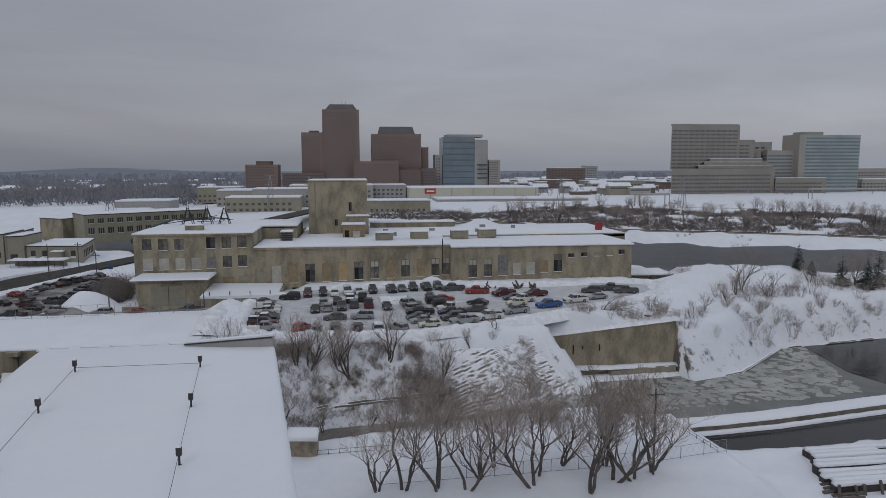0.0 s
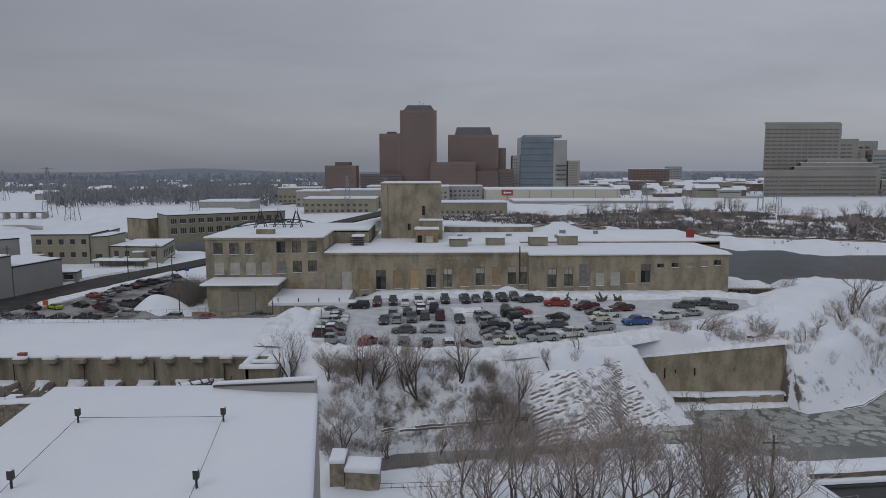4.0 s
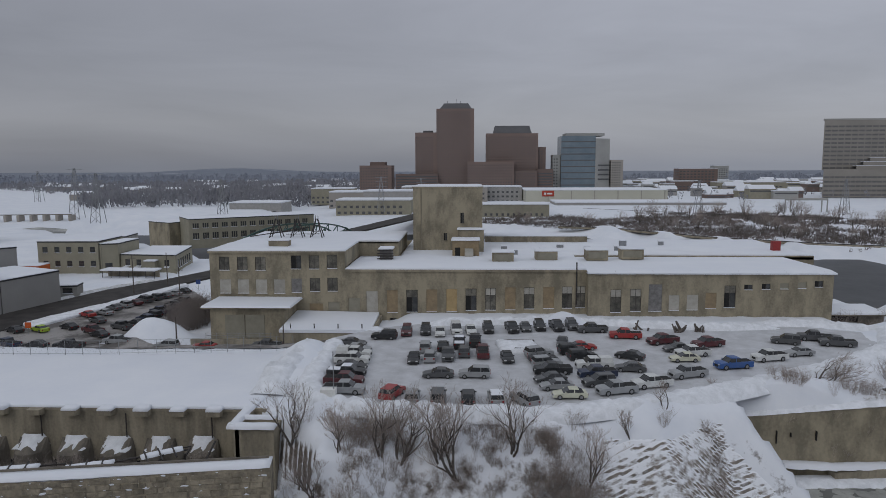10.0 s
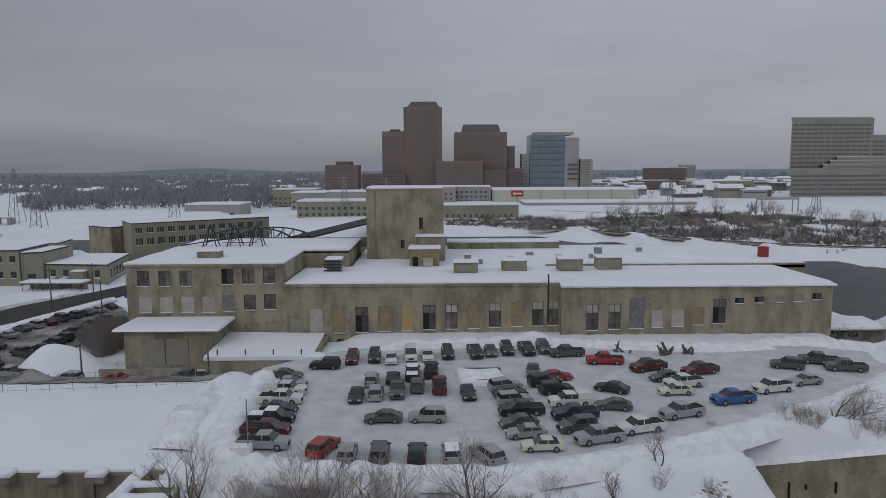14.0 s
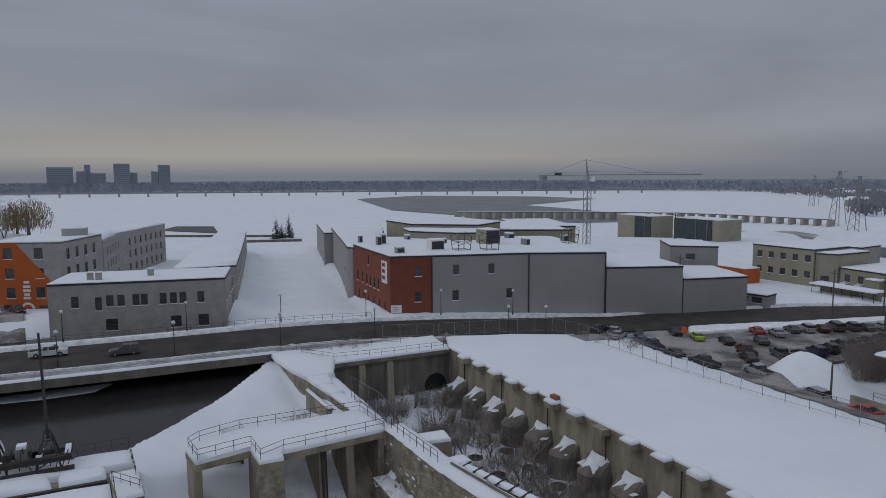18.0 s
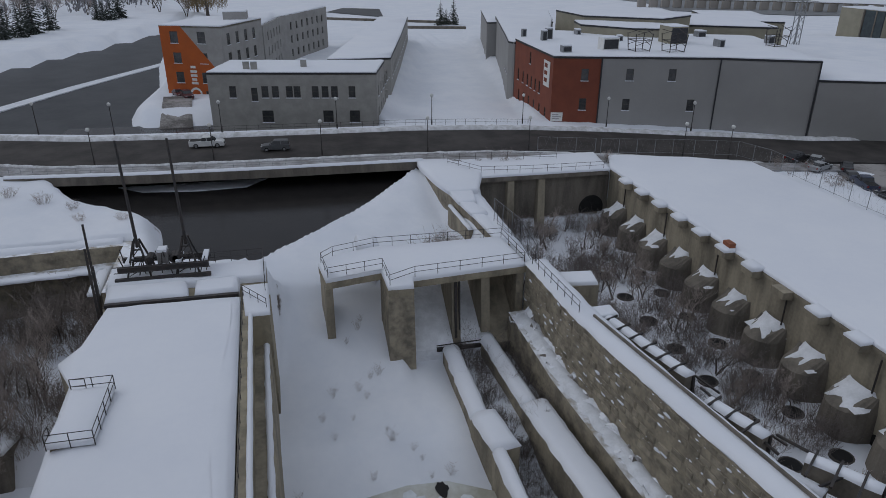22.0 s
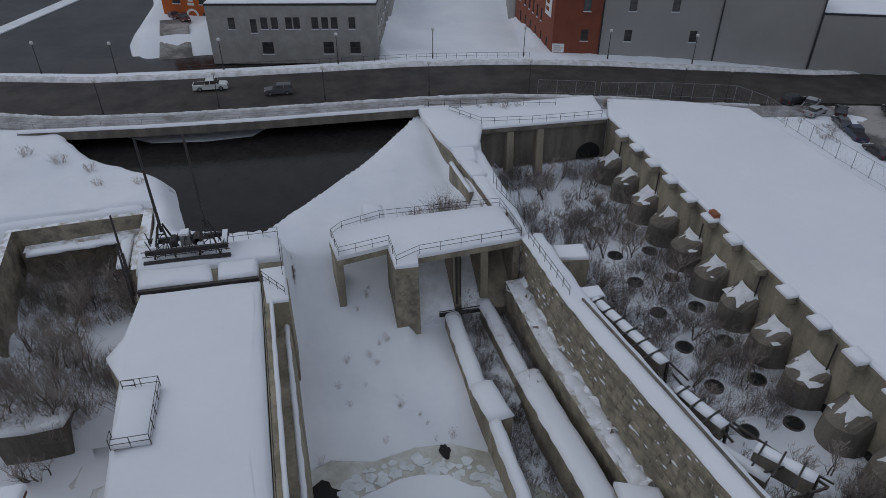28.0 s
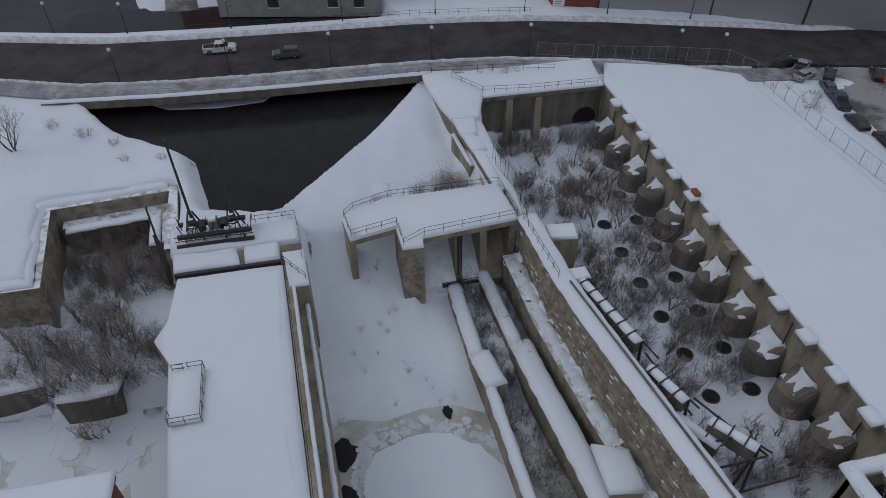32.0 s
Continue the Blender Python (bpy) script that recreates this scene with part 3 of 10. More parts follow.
STRATA = mat("strata_rock", (0.27, 0.24, 0.21), (0.13, 0.115, 0.10), 0.9, 0.9, 5, 0.8, snow=0.63)
sx, sy = np.arange(17, 43.01, 0.42), np.arange(39.5, 63.01, 0.13)
strata = Geo()
for y in sy:
    for x in sx:
        z0 = ground_z(x, y)
        edge = max(0.0, min(1.0, (x - 17) / 3, (37.5 + max(0.0, -3.8 - z0) - x) / 2, (y - 39.5) / 1.5, (63 - y) / 1.5, (z0 + 12.6) / 1.2, (-0.9 - z0) / 1.2))
        u = (z0 - 0.24 * (x - 18) + 0.6 * noise.noise((x * 0.16, y * 0.16, 4)) + 0.12 * noise.noise((x * 0.8, y * 0.8, 5))) / 0.62
        f = u - math.floor(u)
        k = max(0.0, min(1.0, (f - 0.62) / 0.26))
        amp = max(0.0, min(0.55, 0.22 + 0.9 * noise.noise((x * 0.13, u * 0.45, 8)) + 0.7 * noise.noise((x * 0.5, math.floor(u) * 1.7, 3)) + 0.4 * noise.noise((x * 1.3, u, 9))))
        strata.v.append((x, y, z0 + (0.14 + 0.62 * amp * (k * k * (3 - 2 * k) - f)) * edge - 0.5 * (1 - edge) + 0.05 * noise.noise((x * 2.1, y * 2.1, 6))))
nx_ = len(sx)
strata.f = [(j * nx_ + i, j * nx_ + i + 1, (j + 1) * nx_ + i + 1, (j + 1) * nx_ + i) for j in range(len(sy) - 1) for i in range(nx_ - 1)]
tagged(solid("rock_ledge", strata, STRATA, "thin layered rock ledges under snow on the bank", "rock", "rock ledges by the river"), kind="stuff")
rock_ledges(-4, 19, 28, 46, [-11.6 + 0.36 * k for k in range(10)], 0.03, 2, "low dark rock ledges at the water's edge")
rock_ledges(66, 130, 58, 96, [-11.5, -11.25], 0.0, 3, "dark rock ledges at the edge of the ice")

# ---- walls with openings ----
def pierced(width, z0, z1, holes, depth=0.35, thick=0.5):
    """A wall in the local xz plane that faces -y, with rectangular holes (x, z, w, h) that go through it."""
    g = Geo()
    xs = sorted({0.0, width, *(h[0] for h in holes), *(h[0] + h[2] for h in holes)})
    zs = sorted({z0, z1, *(h[1] for h in holes), *(h[1] + h[3] for h in holes)})
    xs, zs = [x for x in xs if 0 <= x <= width], [z for z in zs if z0 <= z <= z1]
    for a, b in zip(xs, xs[1:]):
        for c, d in zip(zs, zs[1:]):
            mx, mz = (a + b) / 2, (c + d) / 2
            if not any(h[0] < mx < h[0] + h[2] and h[1] < mz < h[1] + h[3] for h in holes):
                g.add([(a, 0, c), (b, 0, c), (b, 0, d), (a, 0, d)], [(0, 1, 2, 3)])
                g.add([(a, thick, c), (b, thick, c), (b, thick, d), (a, thick, d)], [(3, 2, 1, 0)])
    for x, z, w, h in (q[:4] for q in holes):
        p = [(x, z), (x + w, z), (x + w, z + h), (x, z + h)]
        for (xa, za), (xb, zb) in zip(p, p[1:] + p[:1]):
            g.add([(xa, 0, za), (xa, thick, za), (xb, thick, zb), (xb, 0, zb)], [(0, 1, 2, 3)])
    for xa, za, xb, zb in ((0, z0, 0, z1), (width, z1, width, z0), (0, z1, width, z1), (width, z0, 0, z0)):
        g.add([(xa, 0, za), (xa, thick, za), (xb, thick, zb), (xb, 0, zb)], [(0, 1, 2, 3)])
    seen, idx = {}, []
    for p in g.v:
        idx.append(seen.setdefault(tuple(round(c, 4) for c in p), len(seen)))
    g.v, g.f = list(seen), [tuple(idx[i] for i in q) for q in g.f]
    return g


WHITE_BOARD = mat("pale_board", (0.40, 0.385, 0.345), (0.31, 0.295, 0.26), 0.85, 0.7, 8, 0.1, rnd=0.12)
INFILL = mat("patched_infill", (0.265, 0.25, 0.20), (0.22, 0.205, 0.16), 0.9, 0.6, 8, 0.15)
YELLOW_BOARD = mat("raw_plywood", (0.42, 0.31, 0.16), (0.34, 0.25, 0.13), 0.8, 0.9, 8, 0.08)
TAN_BOARD = mat("weathered_plywood", (0.30, 0.23, 0.14), (0.22, 0.17, 0.11), 0.85, 0.9, 8, 0.1)
SHEET_METAL = mat("dull_sheet", (0.22, 0.215, 0.21), (0.13, 0.125, 0.12), 0.6, 1.2, 9, 0.1)
FRAME_DARK = mat("dark_frame", (0.05, 0.045, 0.04), (0.08, 0.07, 0.06), 0.6, 3, 20, 0.05)
CURTAIN = mat("curtained_glass", (0.16, 0.15, 0.125), (0.06, 0.058, 0.05), 0.35, 0.9, 4, 0.02, rnd=0.4)
# Near-black paint standing in for the shade inside openings.
BLACK = mat("opening_shade", (0.012, 0.012, 0.012), (0.02, 0.02, 0.02), 0.9, 1, 5, 0)


def window(parent, x, z, w, h, kind, bars=1, snow=True):
    """A window or filled opening in a wall at local x, z; its frame, panes or board, and sill."""
    fill = {"b": WHITE_BOARD, "i": INFILL, "o": YELLOW_BOARD, "t": TAN_BOARD, "m": SHEET_METAL}.get(kind)
    if fill:
        g = Geo().box(x, x + w, 0.10, 0.16, z, z + h)
        if kind in "tm":
            for k in range(1, 4):
                g.box(x + 0.02, x + w - 0.02, 0.07, 0.10, z + h * k / 4 - 0.04, z + h * k / 4 + 0.04)
        ob = part("window", g, fill, parent, {"b": "window boarded over with pale panels", "i": "walled-up window opening", "o": "window closed with raw yellow plywood", "t": "window boarded with weathered plywood", "m": "window closed with dull metal sheet"}[kind])
    else:
        f = 0.09
        g = Geo().box(x, x + f, 0.14, 0.24, z, z + h).box(x + w - f, x + w, 0.14, 0.24, z, z + h).box(x + f, x + w - f, 0.14, 0.24, z, z + f).box(x + f, x + w - f, 0.14, 0.24, z + h - f, z + h)
        g.box(x + w / 2 - 0.05, x + w / 2 + 0.05, 0.14, 0.24, z + f, z + h - f)
        tall = h > 3.5
        if tall:
            g.box(x + f, x + w - f, 0.13, 0.25, z + h * 0.66, z + h * 0.66 + 0.1)
        ob = part("window", g, FRAME_DARK, parent)
        top = z + (h * 0.66 if tall else h - f)
        for k in range(2):
            xa = x + f + k * (w / 2 - 0.04)
            part("pane", Geo().box(xa, xa + w / 2 - f - 0.05, 0.18, 0.20, z + f, top), BLACK if kind == "d" and k == 0 else (GLASS if kind in "dv" else CURTAIN), ob)
        if tall:
            part("transom", Geo().box(x + f, x + w - f, 0.17, 0.2, z + h * 0.66 + 0.1, z + h - f), WHITE_BOARD if kind == "g" else CURTAIN, ob)
    s = Geo().box(x - 0.1, x + w + 0.1, -0.12, 0.10, z - 0.16, z)
    part("sill", s, CONCRETE, ob)
    if snow:
        part("sill_snow", Geo().box(x + 0.02, x + w - 0.02, -0.10, 0.13, z, z + 0.09), SNOW, ob)
    return ob


def wall_of(name, parent, m, width, z0, z1, wins, material, bars=1, snow=True, label=""):
    ob = part(name, pierced(width, z0, z1, [q[:4] for q in wins]), material, parent, label)
    ob.matrix_local = m
    for q in wins:
        window(ob, q[0], q[1], q[2], q[3], q[4], bars, snow)
    return ob


# ---- the long concrete factory ----
factory = thing("factory", "long derelict concrete factory with boarded windows and a snowy flat roof", "building")
left = [(2.0 + 3.86 * k, 8.9, 2.25, 2.9, c) for k, c in enumerate("ggg")] + [(17.3, 9.2, 2.2, 2.9, "d"), (21.1, 9.2, 2.2, 2.9, "g"), (24.9, 9.3, 2.2, 2.9, "g")]
left += [(2.0 + 3.85 * k, 4.0, 2.4, 3.0, "b") for k in range(4)] + [(17.3, 4.2, 2.2, 3.0, "m"), (21.2, 4.4, 2.2, 2.9, "g"), (24.9, 4.5, 2.2, 2.9, "g"), (21.0, -1.3, 2.9, 3.2, "t"), (25.0, -0.9, 2.4, 3.1, "i")]
wall_of("wall", factory, pose(-51, 110.5, 0), 28.7, -4, 13.0, left, CONCRETE)
mid = [(0.6, 0.0, 2.4, 3.1, "i"), (4.4, -0.1, 2.4, 4.7, "b"), (8.7, 0.0, 2.3, 4.8, "t"), (12.8, 0.1, 2.4, 4.8, "d"), (17.0, 0.2, 2.3, 4.8, "t"), (21.2, 0.3, 2.2, 4.8, "o"), (25.2, 0.5, 2.3, 4.7, "d"), (29.3, 0.6, 2.2, 4.7, "g"),
       (33.4, 0.7, 2.2, 4.8, "t"), (37.3, 0.9, 2.2, 4.6, "g"), (41.3, 1.0, 2.3, 4.6, "t"), (45.2, 1.1, 2.1, 4.6, "g"), (48.0, 1.2, 2.0, 4.6, "g"), (9.3, -2.3, 1.4, 1.2, "d")]
wall_of("wall", factory, pose(-22.3, 110.5, 0), 50.7, -4, 9.2, mid, CONCRETE)
wing = [(4.0, 0.7, 2.2, 4.8, "g"), (8.0, 0.9, 2.2, 4.7, "g"), (11.7, 1.0, 2.7, 5.6, "m"), (15.8, 1.2, 2.1, 3.2, "b"), (19.4, 1.3, 2.3, 3.2, "b"), (23.1, 1.6, 2.2, 3.3, "t"), (26.8, 1.8, 2.3, 4.6, "d"),
        (30.7, 5.5, 1.7, 1.1, "d"), (34.2, 5.6, 1.7, 1.2, "d"), (37.8, 5.7, 1.7, 1.2, "i"), (41.3, 5.8, 1.7, 1.3, "i"), (44.6, 6.1, 1.7, 1.3, "d")]
wall_of("wall", factory, pose(28.4, 108.4, 0), 48.3, -4, 8.7, wing, CONCRETE)
part("wall", Geo().box(27.9, 28.39, 108.4, 111.0, -4, 8.7), CONCRETE, factory)
part("wall", Geo().box(76.2, 76.7, 108.92, 131.5, -4, 8.7), CONCRETE, factory)
part("wall", Geo().box(28.4, 84.2, 131.6, 132.2, -4, 9.4), CONCRETE, factory)
part("wall", Geo().box(83.7, 84.2, 132.21, 165, -4, 9.4), CONCRETE, factory)
part("wall", Geo().box(-51, 84.2, 165.1, 165.6, -4, 9.2), CONCRETE, factory)
sw = [(3 + 4.2 * k, z, 2.2, 2.9, "g") for k in range(6) for z in (4.2, 9.0)]
wall_of("wall", factory, pose(-51, 139.4, 0, 0, 0, -90), 28.4, -4, 13.0, sw, CONCRETE)
part("wall", Geo().box(-22.8, -22.3, 111.01, 128.5, 9.5, 13.0), CONCRETE, factory)
part("wall", Geo().box(-22.29, -13.0, 128.5, 129.0, 9.5, 13.0), CONCRETE, factory)
part("wall", Geo().box(-13.5, -13.0, 129.01, 150.0, 9.5, 13.0), CONCRETE, factory)
part("wall", Geo().box(-51, -13.0, 150.0, 150.5, -4, 13.0), CONCRETE, factory)
part("cornice", Geo().box(-51.25, -22.1, 110.2, 110.49, 12.55, 13.0), CONCRETE, factory)
part("cornice", Geo().box(-22.09, 27.8, 110.25, 110.49, 8.7, 9.2), CONCRETE, factory)
part("roof", Geo().prism([(-51, 111), (-22.8, 111), (-22.8, 128.5), (-13.0, 128.5), (-13.0, 150), (-51, 150)], 12.6, 12.9), CONCRETE, factory)
part("roof", Geo().prism([(-22.3, 111), (76.2, 111), (76.2, 131.6), (84, 131.6), (84, 165), (-13, 165), (-13, 150), (-22.3, 128)], 8.5, 9.1), CONCRETE, factory)
part("roof_snow", soft_top([(-51.3, 110.3), (-22.2, 110.3), (-22.2, 128.8), (-12.8, 128.8), (-12.8, 150.4), (-51.3, 150.4)], 13.0, 0.4, 0.8, 1), SNOW, factory, "thick snow cover", True)
part("roof_snow", soft_top([(-22.2, 110.3), (27.8, 110.3), (28.4, 131.9), (84.3, 131.9), (84.3, 165.4), (-12.7, 165.4), (-12.7, 129.1), (-22.2, 128.4)], 9.2, 0.45, 0.8, 2), SNOW, factory, "thick snow cover", True)
wing_snow = Geo()
for k in range(26):
    x0, x1 = 27.7 + 49.4 * k / 26, 27.7 + 49.4 * (k + 1) / 26
    rr = random.Random(k)
    e = 107.9 + rr.uniform(-0.12, 0.12)
    wing_snow.add([(x0, e, 8.72), (x1, e, 8.72), (x1, e - 0.05, 9.0), (x0, e - 0.05, 9.0), (x1, 110.4, 9.35), (x0, 110.4, 9.35), (x1, 131.55, 9.1), (x0, 131.55, 9.1), (x1, 131.55, 8.72), (x0, 131.55, 8.72)], [(0, 1, 2, 3), (3, 2, 4, 5), (5, 4, 6, 7), (7, 6, 8, 9), (0, 9, 8, 1)])
tagged(part("eave_snow", wing_snow, SNOW, factory, "snow overhanging the eaves"), kind="stuff")
part("drainpipe", Geo().rod((25.8, 110.3, 2.0), (25.8, 110.3, 10.8), 0.14, n=8), STEEL, factory, "dark rusty drainpipe")
for x, y, w in ((11.1, 119.6, 4.7), (20.9, 121.7, 4.8), (32.5, 123.8, 4.8), (40.8, 125.7, 5.0)):
    v = part("roof_monitor", Geo().box(x - w / 2, x + w / 2, y, y + 3.6, 9.3, 11.6), CONCRETE, factory, "plain concrete roof monitor")
    part("cap", soft_top([(x - w / 2 - 0.2, y - 0.2), (x + w / 2 + 0.2, y - 0.2), (x + w / 2 + 0.2, y + 3.8), (x - w / 2 - 0.2, y + 3.8)], 11.61, 0.35, 0.5, int(x)), SNOW, v, "snow cap", True)
    part("louvre", Geo().box(x - w / 2 + 0.4, x + w / 2 - 0.4, y - 0.05, y - 0.01, 9.8, 11.2), INFILL, v)
house = part("roof_house", Geo().box(-0.3, 5.9, 128.8, 134, 9.3, 13.2), TAN_BOARD, factory, "brown rooftop stair house")
part("cap", soft_top([(-0.6, 128.5), (6.2, 128.5), (6.2, 134.3), (-0.6, 134.3)], 13.21, 0.35, 0.5, 5), SNOW, house, "", True)
part("hood", Geo().box(2.6, 4.6, 127.6, 128.79, 9.6, 11.4), WHITE_BOARD, house)
part("door", Geo().box(0.3, 1.5, 128.7, 128.79, 9.5, 11.6), BLACK, house)
for x, y, s, h in ((12, 133, 1.4, 1.9), (14.6, 131, 1.0, 1.2), (21.5, 135, 1.3, 1.2), (32.5, 137, 1.2, 1.3), (40, 139, 0.9, 1.2), (43, 145, 1.6, 1.9), (54, 150, 1.2, 1.2), (27, 145, 1.6, 0.9)):
    v = part("roof_vent", Geo().box(x - s / 2, x + s / 2, y, y + s, 9.3, 9.5 + h), GALV, factory, "grey sheet-metal roof vent")
    part("cap", Geo().box(x - s / 2 - 0.15, x + s / 2 + 0.15, y - 0.15, y + s + 0.15, 9.5 + h, 9.7 + h), SNOW, v)
part("roof_tank", Geo().box(78.0, 79.8, 139, 140.6, 9.3, 12.0), mat("red_paint", (0.30, 0.035, 0.035), (0.22, 0.03, 0.03), 0.6, 2, 10, 0.05), factory, "red painted roof box")
part("upper_roof", Geo().box(8, 36, 158, 164, 9.2, 11.2), CONCRETE, factory)
part("roof_snow", soft_top([(7.8, 157.8), (36.2, 157.8), (36.2, 164.2), (7.8, 164.2)], 11.21, 0.4, 0.6, 6), SNOW, factory, "", True)
stack = part("roof_house", Geo().box(-39.9, -35.6, 115.8, 118.2, 13.1, 14.6), CONCRETE, factory)
part("cap", soft_top([(-40.1, 115.6), (-35.4, 115.6), (-35.4, 118.4), (-40.1, 118.4)], 14.61, 0.3, 0.4, 7), SNOW, stack, "", True)
wreck = part("roof_house", Geo().box(-16.5, -13.8, 122, 125, 9.3, 12.0), SHEET_METAL, factory, "collapsing sheet-metal roof hut")
for k in range(4):
    part("slat", Geo().box(-17, -13.4, 121.6, 121.75, 9.8 + 0.6 * k, 10.05 + 0.6 * k), STEEL, wreck)
part("cap", soft_top([(-16.8, 121.7), (-13.5, 121.7), (-13.5, 125.3), (-16.8, 125.3)], 12.01, 0.4, 0.5, 8), SNOW, wreck, "", True)
# steel insulator frames on the roof
for x in (-43.6, -38.4, -33.6):
    fr = thing("insulator_frame", "dark steel roof frame with ceramic insulators", "steel frame", "insulator frames on the roof", m=pose(x, 135, 13.3))
    for dx, dy in ((-1.5, -1.2), (1.5, -1.2), (-1.5, 1.2), (1.5, 1.2)):
        part("leg", Geo().rod((dx, dy, 0), (dx * 0.12, dy * 0.1, 4.6), 0.13, n=5), STEEL, fr)
    for z in (1.4, 2.9):
        k = 1 - z / 4.9
        part("brace", Geo().box(-1.5 * k, 1.5 * k, -1.2 * k - 0.06, -1.2 * k + 0.06, z, z + 0.14), STEEL, fr)
    part("brace", Geo().rod((-1.5, -1.2, 0.1), (0.9, -0.7, 2.0), 0.08, n=4), STEEL, fr)
    for dx in (-0.3, 0.3):
        part("insulator", Geo().rod((dx, 0, 4.4), (dx, 0, 5.4), 0.13, 0.08, 6), GALV, fr)
beam = solid("roof_beam", Geo().rod((-50, 134, 13.6), (-36, 137, 15.6), 0.16, n=4).rod((-50, 136, 13.6), (-37, 138, 15.0), 0.12, n=4).rod((-41, 134, 14.2), (-33, 135, 14.2), 0.1, n=4), STEEL, "fallen steel beams lying on the snowy roof", "beam")
# tower
tower = thing("factory_tower", "tall plain concrete tower block rising behind the factory roof", "building")
tw = [(11.8, 16.3, 0.9, 2.7, "d"), (7.6, 12.0, 0.9, 1.9, "d")]
wall_of("wall", tower, pose(-10.4, 140, 0), 17.3, 0, 25.2, tw, CONCRETE, snow=False)
part("wall", Geo().box(-10.4, -9.9, 140.52, 157, 0, 25.2), CONCRETE, tower)
part("wall", Geo().box(6.4, 6.9, 140.52, 157, 0, 25.2), CONCRETE, tower)
part("wall", Geo().box(-9.89, 6.39, 156.5, 157, 0, 25.2), CONCRETE, tower)
part("parapet", Geo().box(-10.6, 7.1, 139.8, 157.2, 25.2, 25.45), CONCRETE, tower)
part("roof_snow", soft_top([(-10.4, 140), (6.9, 140), (6.9, 157), (-10.4, 157)], 25.46, 0.25, 0.5, 9), SNOW, tower, "", True)
annex = part("annex", Geo().box(0.9, 7.2, 136.5, 139.99, 9.3, 15.0), CONCRETE, tower, "small concrete lean-to on the tower")
part("cap", soft_top([(0.6, 136.2), (7.5, 136.2), (7.5, 139.98), (0.6, 139.98)], 15.01, 0.35, 0.5, 10), SNOW, annex, "", True)
part("door", Geo().box(2.6, 3.7, 136.42, 136.49, 9.6, 12.6), BLACK, annex)
part("pipe", Geo().rod((-8.4, 139.9, 10), (-8.4, 139.9, 25), 0.1, n=5), CONCRETE_OLD, tower)
# sheds and loading dock against the facade
shed = thing("loading_shed", "low concrete loading shed with a snowy lean-to roof", "shed")
part("wall", Geo().box(-47.8, -32.7, 101.6, 110.2, -4.5, 2.75), CONCRETE, shed)
part("roof", Geo().prism([(-49.2, 100.6), (-31.4, 100.6), (-31.4, 110.1), (-49.2, 110.1)], [2.76, 2.76, 2.76, 2.76], [3.0, 3.0, 3.0, 3.0]), CONCRETE, shed)
part("roof_snow", Geo().prism([(-49.3, 100.4), (-31.3, 100.4), (-31.3, 110.1), (-49.3, 110.1)], [3.01, 3.01, 3.01, 3.01], [3.35, 3.35, 3.4, 3.4], [(-49.1, 100.7), (-31.5, 100.7), (-31.5, 110.1), (-49.1, 110.1)]), SNOW, shed)
for x0, x1 in ((-44.8, -40.9), (-40.7, -36.9)):
    part("door", Geo().box(x0, x1, 101.45, 101.59, -3.2, 1.4), INFILL, shed, "wide pale sliding door")
dock = thing("loading_dock", "concrete loading dock buried in smooth snow", "dock")
part("wall", Geo().box(-32.4, -15.2, 96.6, 97.2, -4.5, -0.75), CONCRETE_OLD, dock)
part("wall", Geo().box(-15.19, -14.6, 96.6, 110.2, -4.5, -0.4), CONCRETE_OLD, dock)
part("snow", Geo().prism([(-32.6, 96.4), (-14.9, 96.4), (-15.2, 110.3), (-32.6, 110.3)], -0.9, [-0.3, -0.2, 0.1, 0.5]), SNOW, dock)
for k in range(4):
    part("post", Geo().rod((-30.6 + 4.6 * k, 97.4, -0.8), (-30.6 + 4.6 * k, 97.4, 0.65), 0.12, n=6), STEEL, dock)
part("wall", Geo().box(-50, -34.01, 96.8, 97.2, -4.5, -2.4), CONCRETE_OLD, dock)
part("rail", Geo().rod((-47, 97, -1.2), (-34.2, 97, -1.2), 0.04, n=4).rod((-47, 97, -1.7), (-34.2, 97, -1.7), 0.04, n=4), GALV, dock)
for k in range(7):
    part("post", Geo().rod((-47 + 2.1 * k, 97, -2.5), (-47 + 2.1 * k, 97, -1.2), 0.05, n=4), GALV, dock)
east = thing("lean_to", "open lean-to shed with snow roof at the factory's end", "shed")
part("roof", Geo().box(76.8, 90.4, 112.2, 121, -0.6, -0.3), CONCRETE_OLD, east)
part("roof_snow", soft_top([(76.8, 112), (90.6, 112), (90.6, 121.2), (76.8, 121.2)], -0.29, 0.6, 1.5, 11), SNOW, east, "", True)
# Back wall is black to paint in the shade under the open roof.
part("wall", Geo().box(76.8, 90, 120, 120.4, -5, -0.61), BLACK, east)
part("wall", Geo().box(84.9, 90, 113.2, 113.6, -5, -0.61), CONCRETE_DARK, east)
part("post", Geo().rod((77.4, 113, -5), (77.4, 113, -0.6), 0.2, n=6), CONCRETE_DARK, east)


# ---- road and lot ----
sheet("lot", LOT_POLY, 0.06, LOT, "packed grey snow of the parking lot", "ground")


def road_z(x, y):
    return -1.25 - 0.9 * min(max((y - 40) / 30, 0), 1) - 1.5 * min(max((y - 68) / 40, 0), 1)


